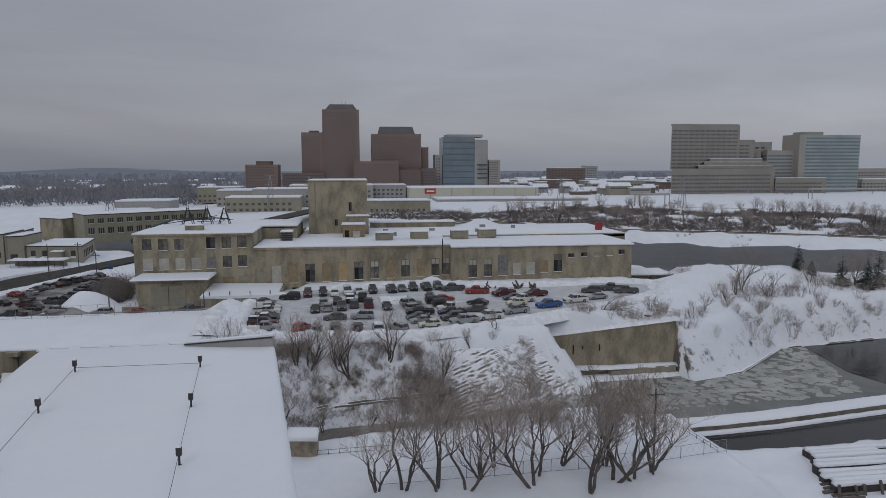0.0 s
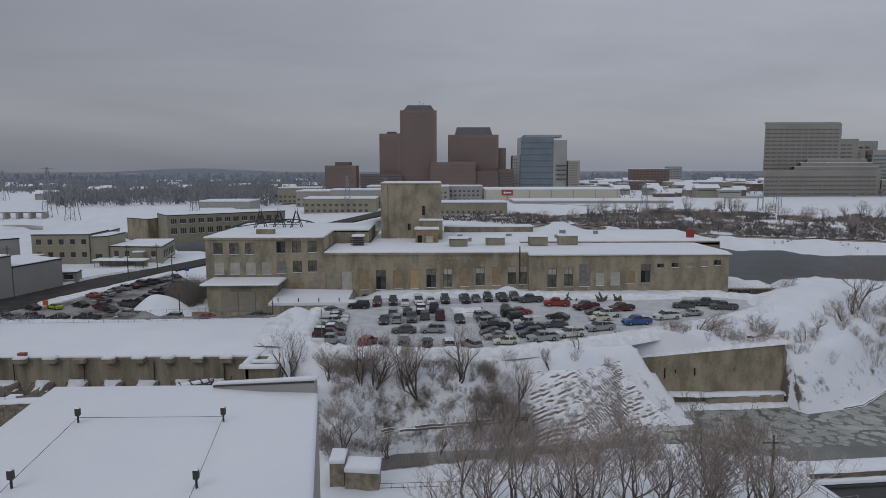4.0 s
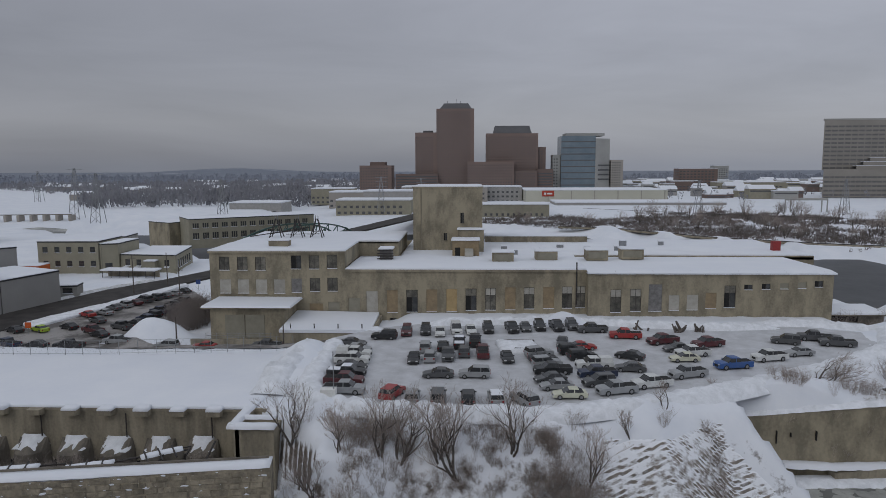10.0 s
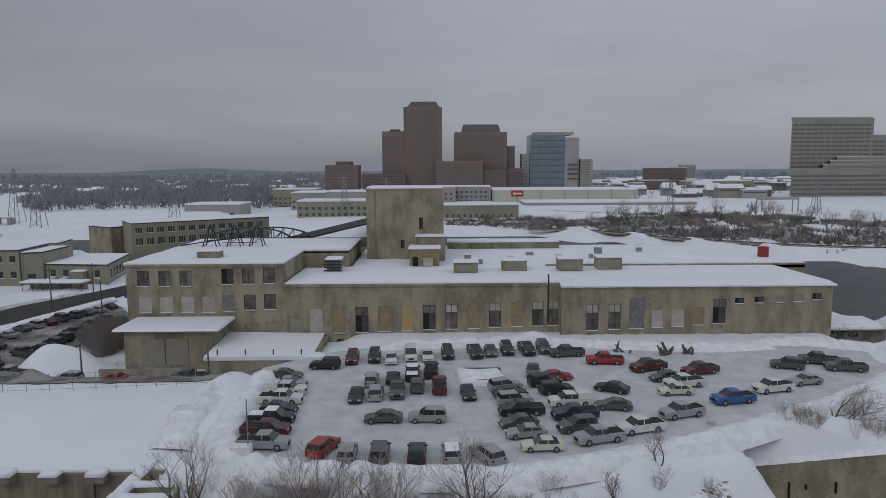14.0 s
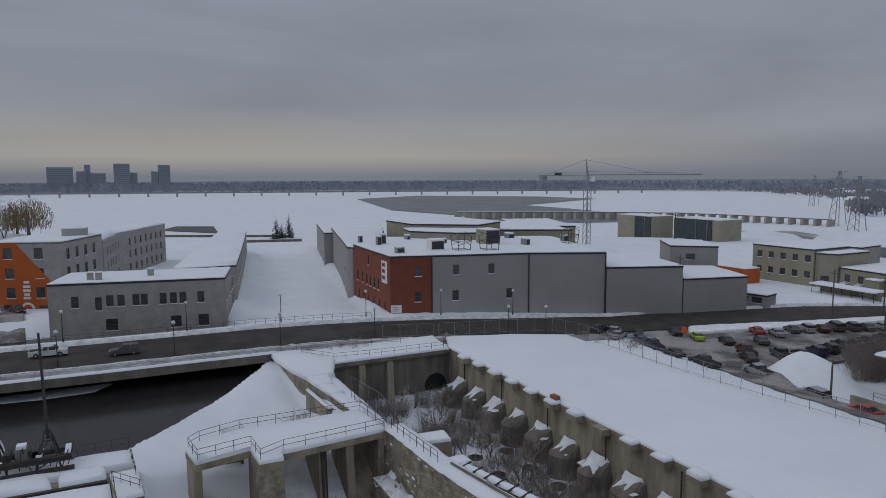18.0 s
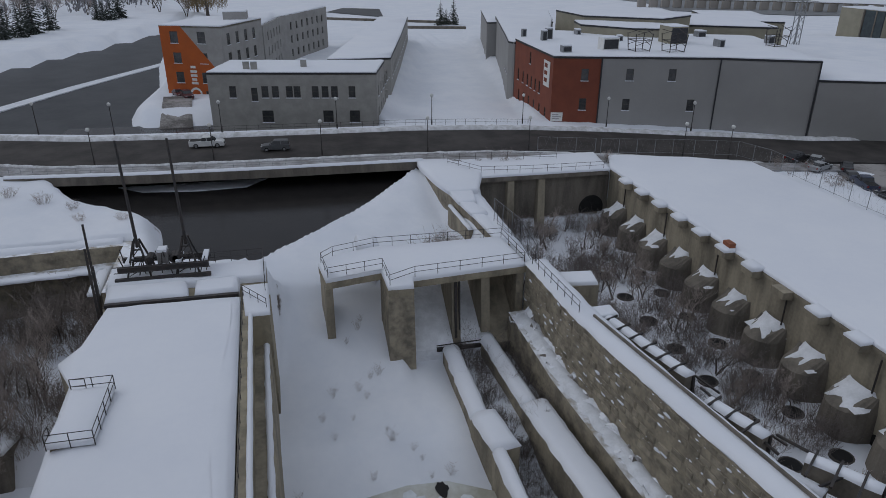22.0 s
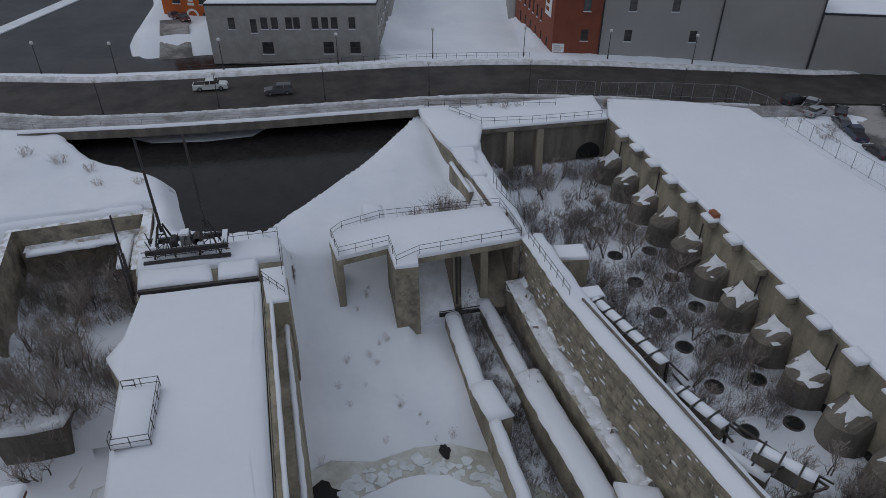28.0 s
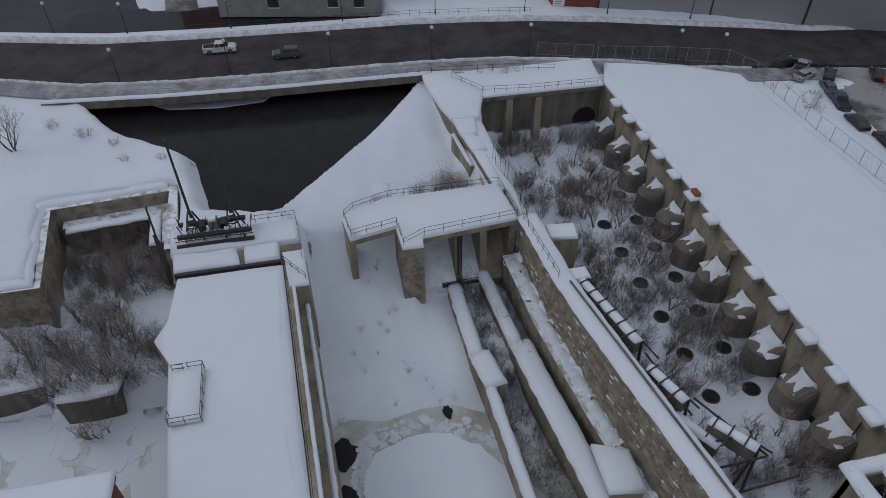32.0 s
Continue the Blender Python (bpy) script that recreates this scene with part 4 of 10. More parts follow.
ROAD_N = [(-190, -70), (-150, -52), (-118, -42), (-112, -25), (-110.3, -10), (-109.7, 0), (-109.2, 15), (-108.7, 31), (-107.4, 44), (-106, 52), (-103.4, 64), (-99.5, 75), (-98, 86), (-97, 97), (-95.5, 106), (-93, 120), (-86.5, 140), (-80, 170), (-62, 218)]
ROAD_F = [(-200, -85), (-160, -66), (-133, -48), (-127, -25), (-125.6, -10), (-125, 0), (-124.3, 15), (-123.7, 31), (-122.4, 44), (-121.4, 54), (-118.8, 68), (-115.5, 82), (-113, 94), (-110, 106), (-108.5, 118), (-103.5, 134), (-98.5, 155), (-90, 172), (-72, 220)]


def strip(name, near, far, lift, material, label, category, kind="structure", drop=0.3):
    g, n = Geo(), len(near)
    vs = []
    for (xa, ya), (xb, yb) in zip(near, far):
        za, zb = road_z(xa, ya) + lift, road_z(xb, yb) + lift
        vs += [(xa, ya, za), (xb, yb, zb), (xa, ya, za - drop), (xb, yb, zb - drop)]
    fs = []
    for i in range(n - 1):
        a, b = 4 * i, 4 * i + 4
        fs += [(a, b, b + 1, a + 1), (a + 2, b + 2, b, a), (a + 1, b + 1, b + 3, a + 3)]
    return solid(name, g.add(vs, fs), material, label, category, kind=kind)


def offset(line, d):
    """A line moved sideways by d metres, to its left."""
    out = []
    for i, (x, y) in enumerate(line):
        (xa, ya), (xb, yb) = line[max(i - 1, 0)], line[min(i + 1, len(line) - 1)]
        k = math.hypot(xb - xa, yb - ya)
        out.append((x - (yb - ya) / k * d, y + (xb - xa) / k * d))
    return out


def dense(line, step=2.0):
    out = []
    for (xa, ya), (xb, yb) in zip(line, line[1:]):
        k = max(1, int(math.hypot(xb - xa, yb - ya) / step))
        out += [(xa + (xb - xa) * j / k, ya + (yb - ya) * j / k) for j in range(k)]
    return out + [line[-1]]


solid("parking_strip", Geo().prism([(-97, 92), (-78, 90.5), (-70, 97), (-64, 104), (-64, 140), (-72, 152), (-78.5, 156), (-80.5, 150), (-85.6, 138), (-88.6, 126), (-92, 113), (-95, 104)], -4.8, -3.5), SLUSH, "packed grey snow of the street parking", "ground", kind="structure")
strip("road", ROAD_N, ROAD_F, 0.0, ASPHALT, "wet dark asphalt road with slushy edges", "road", drop=0.6)
solid("snow_bank", soft_top([(-93.5, 112), (-90, 108.5), (-88.3, 111), (-86.2, 120), (-83, 132), (-79.5, 146), (-77, 160), (-79, 163), (-82.6, 150), (-86.4, 137), (-90.4, 123)], -3.52, 0.6, 1.0, 41), SNOW_ROUGH, "snow bank between the road and the parked cars", "snow bank", kind="structure", smooth=True)
drive = [(-127, -12.5), (-133, -12), (-140, -12.4), (-148, -12.8), (-156, -13.4), (-165, -14.5)]
wide = [6.5, 5.5, 4.0, 3.2, 3.0, 3.0]
solid("driveway", Geo().add([(x, y + d * w, max(ground_z(x, y - w), ground_z(x, y), ground_z(x, y + w), road_z(x, y) if x > -129 else -9) + 0.4) for (x, y), w in zip(drive, wide) for d in (-1, 1)], [(2 * i, 2 * i + 2, 2 * i + 3, 2 * i + 1)[::-1] for i in range(5)]), SLUSH, "slushy brown driveway to the orange mill", "road", kind="structure")
side = [(-79, 100), (-70, 95.5), (-55, 92), (-40, 91), (-24, 91.5), (-14, 90)]
solid("side_street", Geo().add([(x, y + d, max(ground_z(x, y + d), ground_z(x, y)) + 0.14) for x, y in dense(side, 1.2) for d in (-2.6, 2.6)], [(2 * i, 2 * i + 2, 2 * i + 3, 2 * i + 1) for i in range(len(dense(side, 1.2)) - 1)]), SLUSH, "side street of packed grey snow", "road", kind="structure")


def ridge(name, line, w, h, lift, material, label, seed=0, z_of=road_z):
    """A ploughed bank of snow along a line, lumpy on top."""
    rr, g = random.Random(seed), Geo()
    pts = dense(line, 0.9)
    a, b = offset(pts, w / 2), offset(pts, -w / 2)
    vs = []
    full = h
    for i, ((x, y), p, q) in enumerate(zip(pts, a, b)):
        z = z_of(x, y) + lift
        h = full * min(1, (i + 0.1) / 5, (len(pts) - 0.9 - i) / 5)
        j = lambda s: rr.uniform(-s, s)
        vs += [(p[0], p[1], z - 0.3), (x + (p[0] - x) * 0.6 + j(0.1), y + (p[1] - y) * 0.6 + j(0.1), z + h * (0.7 + j(0.25))), (x + j(0.15), y + j(0.15), z + h * (1 + j(0.3))), (x + (q[0] - x) * 0.6 + j(0.1), y + (q[1] - y) * 0.6 + j(0.1), z + h * (0.7 + j(0.25))), (q[0], q[1], z - 0.3)]
    g.add(vs, [(5 * i + k, 5 * i + k + 1, 5 * i + k + 6, 5 * i + k + 5) for i in range(len(pts) - 1) for k in range(4)])
    return solid(name, g, material, label, "snow bank", kind="structure", smooth=True)


ridge("snow_bank", offset(ROAD_F, 1.1)[2:18], 2.4, 0.55, 0.0, SNOW_DIRTY, "dirty ploughed snow bank along the road", 3)
ridge("snow_bank", offset(ROAD_N, -0.6)[2:13], 0.9, 0.28, 0.0, SNOW_DIRTY, "ploughed snow bank at the bridge pavement", 4)
strip("pavement", offset(ROAD_N, -5.6)[2:14], offset(ROAD_N, -1.3)[2:14], 0.12, SLUSH_LIGHT, "snow-covered pavement beside the road", "pavement")
strip("pavement", offset(ROAD_F, 1.9)[2:17], offset(ROAD_F, 4.3)[2:17], 0.1, SNOW, "snow-covered far pavement", "pavement")

# ---- crenellated retaining wall and ravine ----
def chain(pts, z0, z1, thick, up=None):
    """A wall of even thickness along a line of points, to its left; z0 and z1 may be lists."""
    n = len(pts)
    a = z0 if isinstance(z0, (list, tuple)) else [z0] * n
    b = z1 if isinstance(z1, (list, tuple)) else [z1] * n
    o = offset(pts, thick)
    g = Geo()
    vs = []
    for i in range(n):
        vs += [(*pts[i], a[i]), (*pts[i], b[i]), (*o[i], b[i]), (*o[i], a[i])]
    fs = [(0, 1, 2, 3), (4 * n - 1, 4 * n - 2, 4 * n - 3, 4 * n - 4)]
    for i in range(n - 1):
        p, q = 4 * i, 4 * i + 4
        fs += [(p, q, q + 1, p + 1), (p + 1, q + 1, q + 2, p + 2), (p + 2, q + 2, q + 3, p + 3), (p + 3, q + 3, q, p)]
    return g.add(vs, fs)


def snow_strip(pts, z, w, h, seed=0, edge=0.12):
    """Snow lying on a wall's top: rounded, uneven along its edges."""
    rr = random.Random(seed)
    pts = dense(pts, 0.8)
    n = len(pts)
    zz = z if callable(z) else (lambda t: z)
    a, b = pts, offset(pts, w)
    vs = []
    for i, ((xa, ya), (xb, yb)) in enumerate(zip(a, b)):
        t, j = i / (n - 1), lambda s: rr.uniform(-s, s)
        q = zz(t)
        for k, up in ((0.0 - edge / w * rr.random(), 0.0), (0.03 + j(0.03), 0.6), (0.25, 1.0 + j(0.1)), (0.75, 1.0 + j(0.1)), (0.97 + j(0.03), 0.6), (1.0 + edge / w * rr.random(), 0.0)):
            vs.append((xa + (xb - xa) * k, ya + (yb - ya) * k, q + h * up))
    fs = [(6 * i + k, 6 * i + k + 1, 6 * i + k + 7, 6 * i + k + 6) for i in range(n - 1) for k in range(5)]
    fs += [tuple(range(6))[::-1], tuple(range(6 * n - 6, 6 * n))]
    return Geo().add(vs, fs)


crenel = thing("retaining_wall", "old stained concrete retaining wall with corbels, buttresses and a snowy top", "wall")
WALL_Y = 57.6
part("face", Geo().box(-95, -25.6, WALL_Y, WALL_Y + 1.2, -11.5, -1.55), CONCRETE_OLD, crenel)
part("coping", Geo().box(-95, -25.6, WALL_Y - 0.12, WALL_Y - 0.01, -1.95, -1.6), CONCRETE_OLD, crenel)
slab = [(-101.5, 60.2), (-95, WALL_Y - 0.1), (-25.4, WALL_Y - 0.1), (-22, 70), (-24, 83.5), (-60, 81.8), (-93, 80.5), (-98, 72)]
part("roof_snow", soft_top(slab, -1.56, 0.42, 0.7, 21), SNOW, crenel, "smooth deep snow on the terrace", True)
box_mesh = Geo().add([(-0.9, -1.25, -0.7), (0.9, -1.25, -0.7), (0.9, 0, -0.95), (-0.9, 0, -0.95), (-0.95, -1.25, 0.0), (0.95, -1.25, 0.0), (0.95, 0, 0.0), (-0.95, 0, 0.0)], [(3, 2, 1, 0), (4, 5, 6, 7), (0, 1, 5, 4), (1, 2, 6, 5), (3, 0, 4, 7)]).mesh("corbel", CONCRETE_OLD)
cap_mesh = soft_top([(-1.0, -1.35), (1.0, -1.35), (1.0, 0.1), (-1.0, 0.1)], 0.01, 0.5, 0.35, 22).mesh("corbel_snow", SNOW, True)
RUST = mat("rusty_sheet", (0.30, 0.10, 0.045), (0.18, 0.07, 0.04), 0.7, 2, 12, 0.1)
for k in range(13):
    x = -30.0 - 4.88 * k
    c = part("corbel", box_mesh, None, crenel)
    c.location = (x, WALL_Y, -1.55)
    if k != 5:
        s = part("cap", cap_mesh, None, c, "snow cap")
        s.scale = (1, 1, 0.8 + 0.4 * random.Random(k).random())
    if k == 7:
        part("hood", Geo().box(-0.5, 0.8, -0.7, 0.05, 0.02, 0.95), RUST, c, "rusty orange metal box")


def buttress(r=2.3, h=4.0):
    """A half-round pier that leans on the wall, sloped back at its top."""
    g, n = Geo(), 10
    vs = []
    for z, k in ((0, 1.06), (h * 0.5, 1.02), (h, 0.97), (h + 1.5, 0.12)):
        for i in range(n + 1):
            a = math.pi * i / n
            vs.append((-r * math.cos(a) * (k if z <= h else 0.85), -2.9 * math.sin(a) * k, z))
    return g.add(vs, [(j * (n + 1) + i, j * (n + 1) + i + 1, (j + 1) * (n + 1) + i + 1, (j + 1) * (n + 1) + i) for j in range(3) for i in range(n)])


bm_mesh = buttress().mesh("buttress", CONCRETE_DARK, False)
hood = Geo()
hv = []
for j, (z, k, e) in enumerate(((4.35, 0.74, 0.9), (4.62, 0.60, 0.82), (5.1, 0.36, 0.72), (5.8, 0.1, 0.55))):
    for i in range(13):
        a = math.pi * i / 12
        s = 1 + (0.42, 0.3, 0.15, 0.05)[j] * noise.noise((i * 1.3, j * 0.7, 0.5))
        hv.append((-2.3 * math.cos(a) * e * s, -2.9 * math.sin(a) * k * s, z - (0.9 * abs(noise.noise((i * 0.9, 4, 0))) if j == 0 else 0)))
hood_mesh = hood.add(hv, [(j * 13 + i, j * 13 + i + 1, (j + 1) * 13 + i + 1, (j + 1) * 13 + i) for j in range(3) for i in range(12)]).mesh("buttress_snow", SNOW_ROUGH, True)
for k in range(11):
    x = -31.9 - 5.85 * k
    b = part("buttress", bm_mesh, None, crenel, "half-round concrete buttress")
    b.location = (x, WALL_Y, -11.2)
    s = part("cap", hood_mesh, None, b, "torn snow cap")
    s.scale = ((-1 if k % 3 == 1 else 1) * (0.8 + 0.3 * random.Random(k + 50).random()), 0.85 + 0.3 * random.Random(k + 60).random(), 1.0 + 0.03 * random.Random(k + 70).random())
    # Flat black disc on the wall paints the shaded inside of a drain.
    part("arch", Geo().rod((x - 3.0, WALL_Y - 0.06, -9.6), (x - 3.0, WALL_Y - 0.02, -9.6), 0.75, n=14), BLACK, crenel, "drain opening, its shade painted as a flat black disc")
    if k % 2 == 0:
        part("pipe", Geo().rod((x + 1.3, WALL_Y - 0.25, -5.5), (x + 1.3, WALL_Y - 0.25, -2.2), 0.09, n=5), STEEL, crenel)
# open pits along the foot of the wall; added dark rim and black disc paint their shade
PIT = mat("pit_rim", (0.10, 0.09, 0.08), (0.05, 0.045, 0.04), 0.9, 2, 10, 0.3)
for i, (x, y) in enumerate([(-76.5 + 6.04 * (k % 7), 53.9 if k < 7 else 49.0) for k in range(14)]):
    z = ground_z(x, y)
    p = thing("drain_pit", "round drain pit, its shaded inside painted as a black disc in a dark rim", "pit", "drain pits in the ravine", m=pose(x, y, z))
    part("rim", Geo().prism([(1.0 * math.cos(a * math.tau / 14), 1.0 * math.sin(a * math.tau / 14)) for a in range(14)], -0.5, 0.16), PIT, p)
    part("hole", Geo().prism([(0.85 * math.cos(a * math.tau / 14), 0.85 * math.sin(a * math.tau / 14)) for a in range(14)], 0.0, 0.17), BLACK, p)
# end box of the wall beside the lot
eb = thing("access_chamber", "square concrete chamber with an open dark hatch under snow", "chamber")
part("wall", chain([(-25.4, 51.5), (-20.5, 51.5), (-20.0, 58.6)], -10, -1.7, 0.7), CONCRETE_OLD, eb)
part("wall", chain([(-20.6, 58.6), (-25.6, 58.6), (-25.6, 51.5)], -10, -1.7, 0.7), CONCRETE_OLD, eb)
# Black plate paints the shade down inside the open chamber.
part("hatch", Geo().box(-24.8, -21.0, 52.6, 57.8, -4.2, -4.0), BLACK, eb)
part("cap", snow_strip([(-26.3, 51.0), (-20.3, 51.0)], -1.69, 1.5, 0.5, 31), SNOW, eb, "", True)
part("cap", snow_strip([(-26.4, 59.4), (-26.4, 51.3)], -1.69, 1.3, 0.5, 32), SNOW, eb, "", True)
part("cap", snow_strip([(-21.2, 55.2), (-25.4, 55.2)], -1.69, 0.8, 0.4, 33), SNOW, eb, "", True)
part("beam", Geo().box(-25.3, -21.0, 54.4, 55.0, -2.3, -1.7), CONCRETE_OLD, eb)
# west end of the ravine under the walkway
wend = thing("ravine_wall", "dark concrete end wall with pilasters under a footway", "wall")
part("face", Geo().box(-96.5, -95.2, 36.0, 57.59, -11.5, -2.2), CONCRETE_DARK, wend)
for y in (41.6, 46.4):
    part("pilaster", Geo().prism([(-95.19, y - 0.8), (-93.6, y - 0.6), (-93.6, y + 0.6), (-95.19, y + 0.8)], -11.5, -2.3, [(-95.19, y - 0.6), (-94.4, y - 0.5), (-94.4, y + 0.5), (-95.19, y + 0.6)]), CONCRETE_OLD, wend)
# The culvert's shaded inside is a black disc on the wall.
part("arch", Geo().rod((-95.18, 55.0, -7.6), (-95.1, 55.0, -7.6), 2.0, n=20), BLACK, wend, "culvert mouth, its shade painted as a flat black disc")
part("deck", Geo().box(-103.5, -94.4, 35.0, 57.0, -2.19, -1.55), CONCRETE_DARK, wend)
part("deck_snow", soft_top([(-103.5, 32.5), (-94.5, 36.5), (-94.3, 57.2), (-103.4, 58.5)], -1.54, 0.4, 0.5, 34), SNOW, wend, "", True)


def railing(pts, h=1.05, gap=2.2, z=None, rails=(1.0, 0.5), name="railing", material=None, label="thin dark steel railing", r=0.035):
    """A post-and-rail fence along points (x, y, z)."""
    material = material or STEEL
    rail = thing(name, label, "railing")
    for p, q in zip(pts, pts[1:]):
        p, q = Vector(p), Vector(q)
        k = max(1, round((q - p).length / gap))
        for i in range(k + (q == Vector(pts[-1]))):
            o = p + (q - p) * i / k
            part("post", Geo().rod(o, o + Vector((0, 0, h)), r, n=4), material, rail)
        for s in rails:
            part("bar", Geo().rod(p + Vector((0, 0, h * s)), q + Vector((0, 0, h * s)), r * 0.8, n=4), material, rail)
    return rail


railing([(-101.2, 33.5, -1.2), (-95.6, 37.3, -1.15), (-94.7, 45, -1.15), (-94.5, 56.2, -1.15)])

# ---- curved wall beside the basin ----
cw = thing("wing_wall", "curved stone wing wall with lumpy snow on top", "wall")
cwl = [(-102.5, 29.2), (-92.5, 30.2), (-87.0, 31.1), (-80.0, 31.9), (-70.5, 32.7)]
part("face", chain(cwl, -11, -1.6, 1.3), STONE, cw)
part("back", Geo().prism([(-103, 30.6), (-92.6, 31.6), (-88.4, 32.4), (-88.2, 34.7), (-95.2, 37.0), (-103, 34)], -11, -1.65), STONE, cw)
for i, pl_ in enumerate(([(-104.4, 29.0), (-100.1, 29.0), (-92.5, 29.9), (-88.7, 30.8), (-88.2, 34.9), (-95.4, 37.4), (-104, 34)], [(-88.8, 30.9), (-84.3, 31.2), (-84.1, 33.6), (-88.3, 34.2)], [(-84.4, 31.3), (-80.0, 31.8), (-80.1, 34.0), (-84.2, 33.2)], [(-80.2, 31.9), (-71.6, 32.6), (-71.7, 34.0), (-80.0, 33.4)])):
    part("cap", soft_top(pl_, -1.62, (0.75, 0.6, 0.55, 0.35)[i], 0.6, 40 + i), SNOW, cw, "lumpy snow cap", True)
part("ledge", chain([(-86.6, 30.3), (-78.6, 31.2)], -11, [-2.5, -2.9], 0.55), CONCRETE_OLD, cw)
part("cap", snow_strip([(-86.6, 30.3), (-78.6, 31.2)], lambda t: -2.49 - 0.4 * t, 0.55, 0.22, 44, 0.1), SNOW, cw, "", True)

# ---- gate deck over the spillway ----
gh = thing("gate_deck", "snow-laden concrete gate deck on stone piers over the spillway", "deck")
GD = [(-70.0, 13.9), (-68.4, 12.4), (-64.2, 13.0), (-65.4, 18.6), (-61.4, 18.8), (-61.3, 21.3), (-62.9, 21.5), (-64.0, 33.7), (-71.4, 33.1), (-71.5, 18.4)]
part("deck", Geo().prism(GD, -2.0, -1.3), CONCRETE, gh)
part("deck_snow", soft_top(GD, -1.29, 0.5, 0.6, 45), SNOW, gh, "", True)
part("block", Geo().box(-74.4, -71.9, 16.9, 19.0, -7, -1.7), CONCRETE_OLD, gh)
part("hump", soft_top([(-74.6, 16.7), (-71.8, 16.7), (-71.6, 19.2), (-74.4, 19.2)], -1.69, 1.2, 0.8, 46), SNOW, gh, "", True)
part("pier", Geo().prism([(-66.5, 18.6), (-61.2, 18.7), (-61.1, 21.4), (-66.5, 21.5)], -12, -2.01, [(-66.5, 18.6), (-61.5, 18.8), (-61.4, 21.3), (-66.5, 21.5)]), STONE, gh, "rubble-stone pier")
part("pier", Geo().prism([(-68.6, 12.5), (-64.9, 12.7), (-64.9, 13.6), (-68.6, 13.6)], -12, -2.01, [(-68.6, 12.5), (-64.3, 12.9), (-64.3, 13.6), (-68.6, 13.6)]), CONCRETE_OLD, gh)
for y in (25.7, 28.9):
    part("pier", Geo().prism([(-70, y), (-63.2, y), (-63.2, y + 0.9), (-70, y + 0.9)], -12, -2.01, [(-70, y), (-64.4, y), (-64.4, y + 0.9), (-70, y + 0.9)]), CONCRETE_OLD, gh)
part("pier", Geo().prism([(-70, 32.7), (-64.2, 32.7), (-64.2, 33.5), (-70, 33.5)], -12, -2.01), STONE, gh)
for y0, y1, zt in ((13.61, 18.59, -4.9), (21.51, 25.69, -4.3), (26.61, 28.89, -4.6), (29.81, 32.69, -3.6)):
    part("chute", Geo().prism([(-71.6, y0), (-62.6, y0), (-62.6, y1), (-71.6, y1)], -13, [zt, -9.3, -9.3, zt]), SNOW_ROUGH if y0 < 29 else CONCRETE_OLD, gh, "snow-filled spillway chute")
part("gate_frame", Geo().rod((-63.6, 26.1, -10.5), (-64.2, 26.1, -2.3), 0.2, n=4).rod((-63.6, 26.5, -10.5), (-64.2, 26.5, -2.3), 0.14, n=4), STEEL, gh)
part("beam", Geo().box(-62.9, -62.5, 23.8, 30.5, -9.6, -9.2), STEEL, gh)
part("rail", Geo().rod((-62.6, 23.8, -8.9), (-62.6, 30.2, -8.7), 0.06, n=4), STEEL, gh)
railing([(-68.3, 12.7, -0.9), (-64.5, 13.2, -0.9), (-65.7, 18.8, -0.9), (-61.7, 19.0, -0.9), (-63.1, 21.7, -0.9), (-64.2, 33.5, -0.9)], 1.15)
railing([(-68.3, 12.7, -0.9), (-69.7, 14.0, -0.9), (-71.2, 18.5, -0.9), (-71.1, 33.0, -0.9), (-64.3, 33.5, -0.9)], 1.15)
mesh_fence = railing([(-76, 34.0, -1.3), (-70.3, 35.0, -1.3), (-63.5, 34.4, -1.3)], 2.6, 3.0, rails=(1.0, 0.06), name="fence", label="chain-link fence beside the gate deck")

# ---- stone walls of the tailrace ----
sw = thing("tailrace_wall", "long rubble-stone tailrace wall with snow on its top", "wall")
RW = [(-64, 33.6), (-52.6, 34.3), (-40, 36.2), (-25.8, 38.6), (-17.5, 39.9)]
part("face", chain(RW, -13.5, [-1.0, -1.2, -1.5, -1.4, -1.3], 2.4), STONE, sw)
part("berm", chain([(-63, 31.6), (-52, 32.4), (-40, 34.3), (-24, 37.3)], -13.5, [-6.0, -7.2, -8.6, -10.4], 2.2), STONE, sw)
part("berm_snow", snow_strip([(-62, 32.3), (-52, 33.1), (-40, 35.0), (-24, 37.9)], lambda t: -6.05 - 4.4 * t, 1.1, 0.35, 51, 0.5), SNOW_ROUGH, sw, "", True)
berm = Geo()
for i in range(110):
    t = i / 109
    for j in range(7):
        x, y = -62.5 + 38 * t, 31.5 + 5.9 * t ** 1.1 + 0.4 * j
        lump = noise.noise((x * 0.9, y * 0.9, 2)) + 0.6 * noise.noise((x * 2.3, y * 2.3, 5))
        berm.v.append((x, y, -6.2 - 4.4 * t + (0.9 * lump if j < 6 else 0.6) + 0.12 * j))
berm.f = [(7 * i + j, 7 * i + 7 + j, 7 * i + 8 + j, 7 * i + 1 + j) for i in range(109) for j in range(6)]
part("rubble", berm, ROCK, sw, "snowy rubble along the wall's foot")
part("cap", snow_strip(RW, lambda t: -1.05 - 0.3 * min(1, t * 3), 2.4, 0.4, 52, 0.15), SNOW, sw, "", True)
part("crack", chain([(-52, 35.8), (-40, 37.8), (-18, 41.3)], -0.9, -0.68, 0.16), CONCRETE_DARK, sw, "bare dark joint in the snow")
railing([(-63.2, 34.0, -0.7), (-52.8, 34.8, -0.8)], 1.1, 1.6)
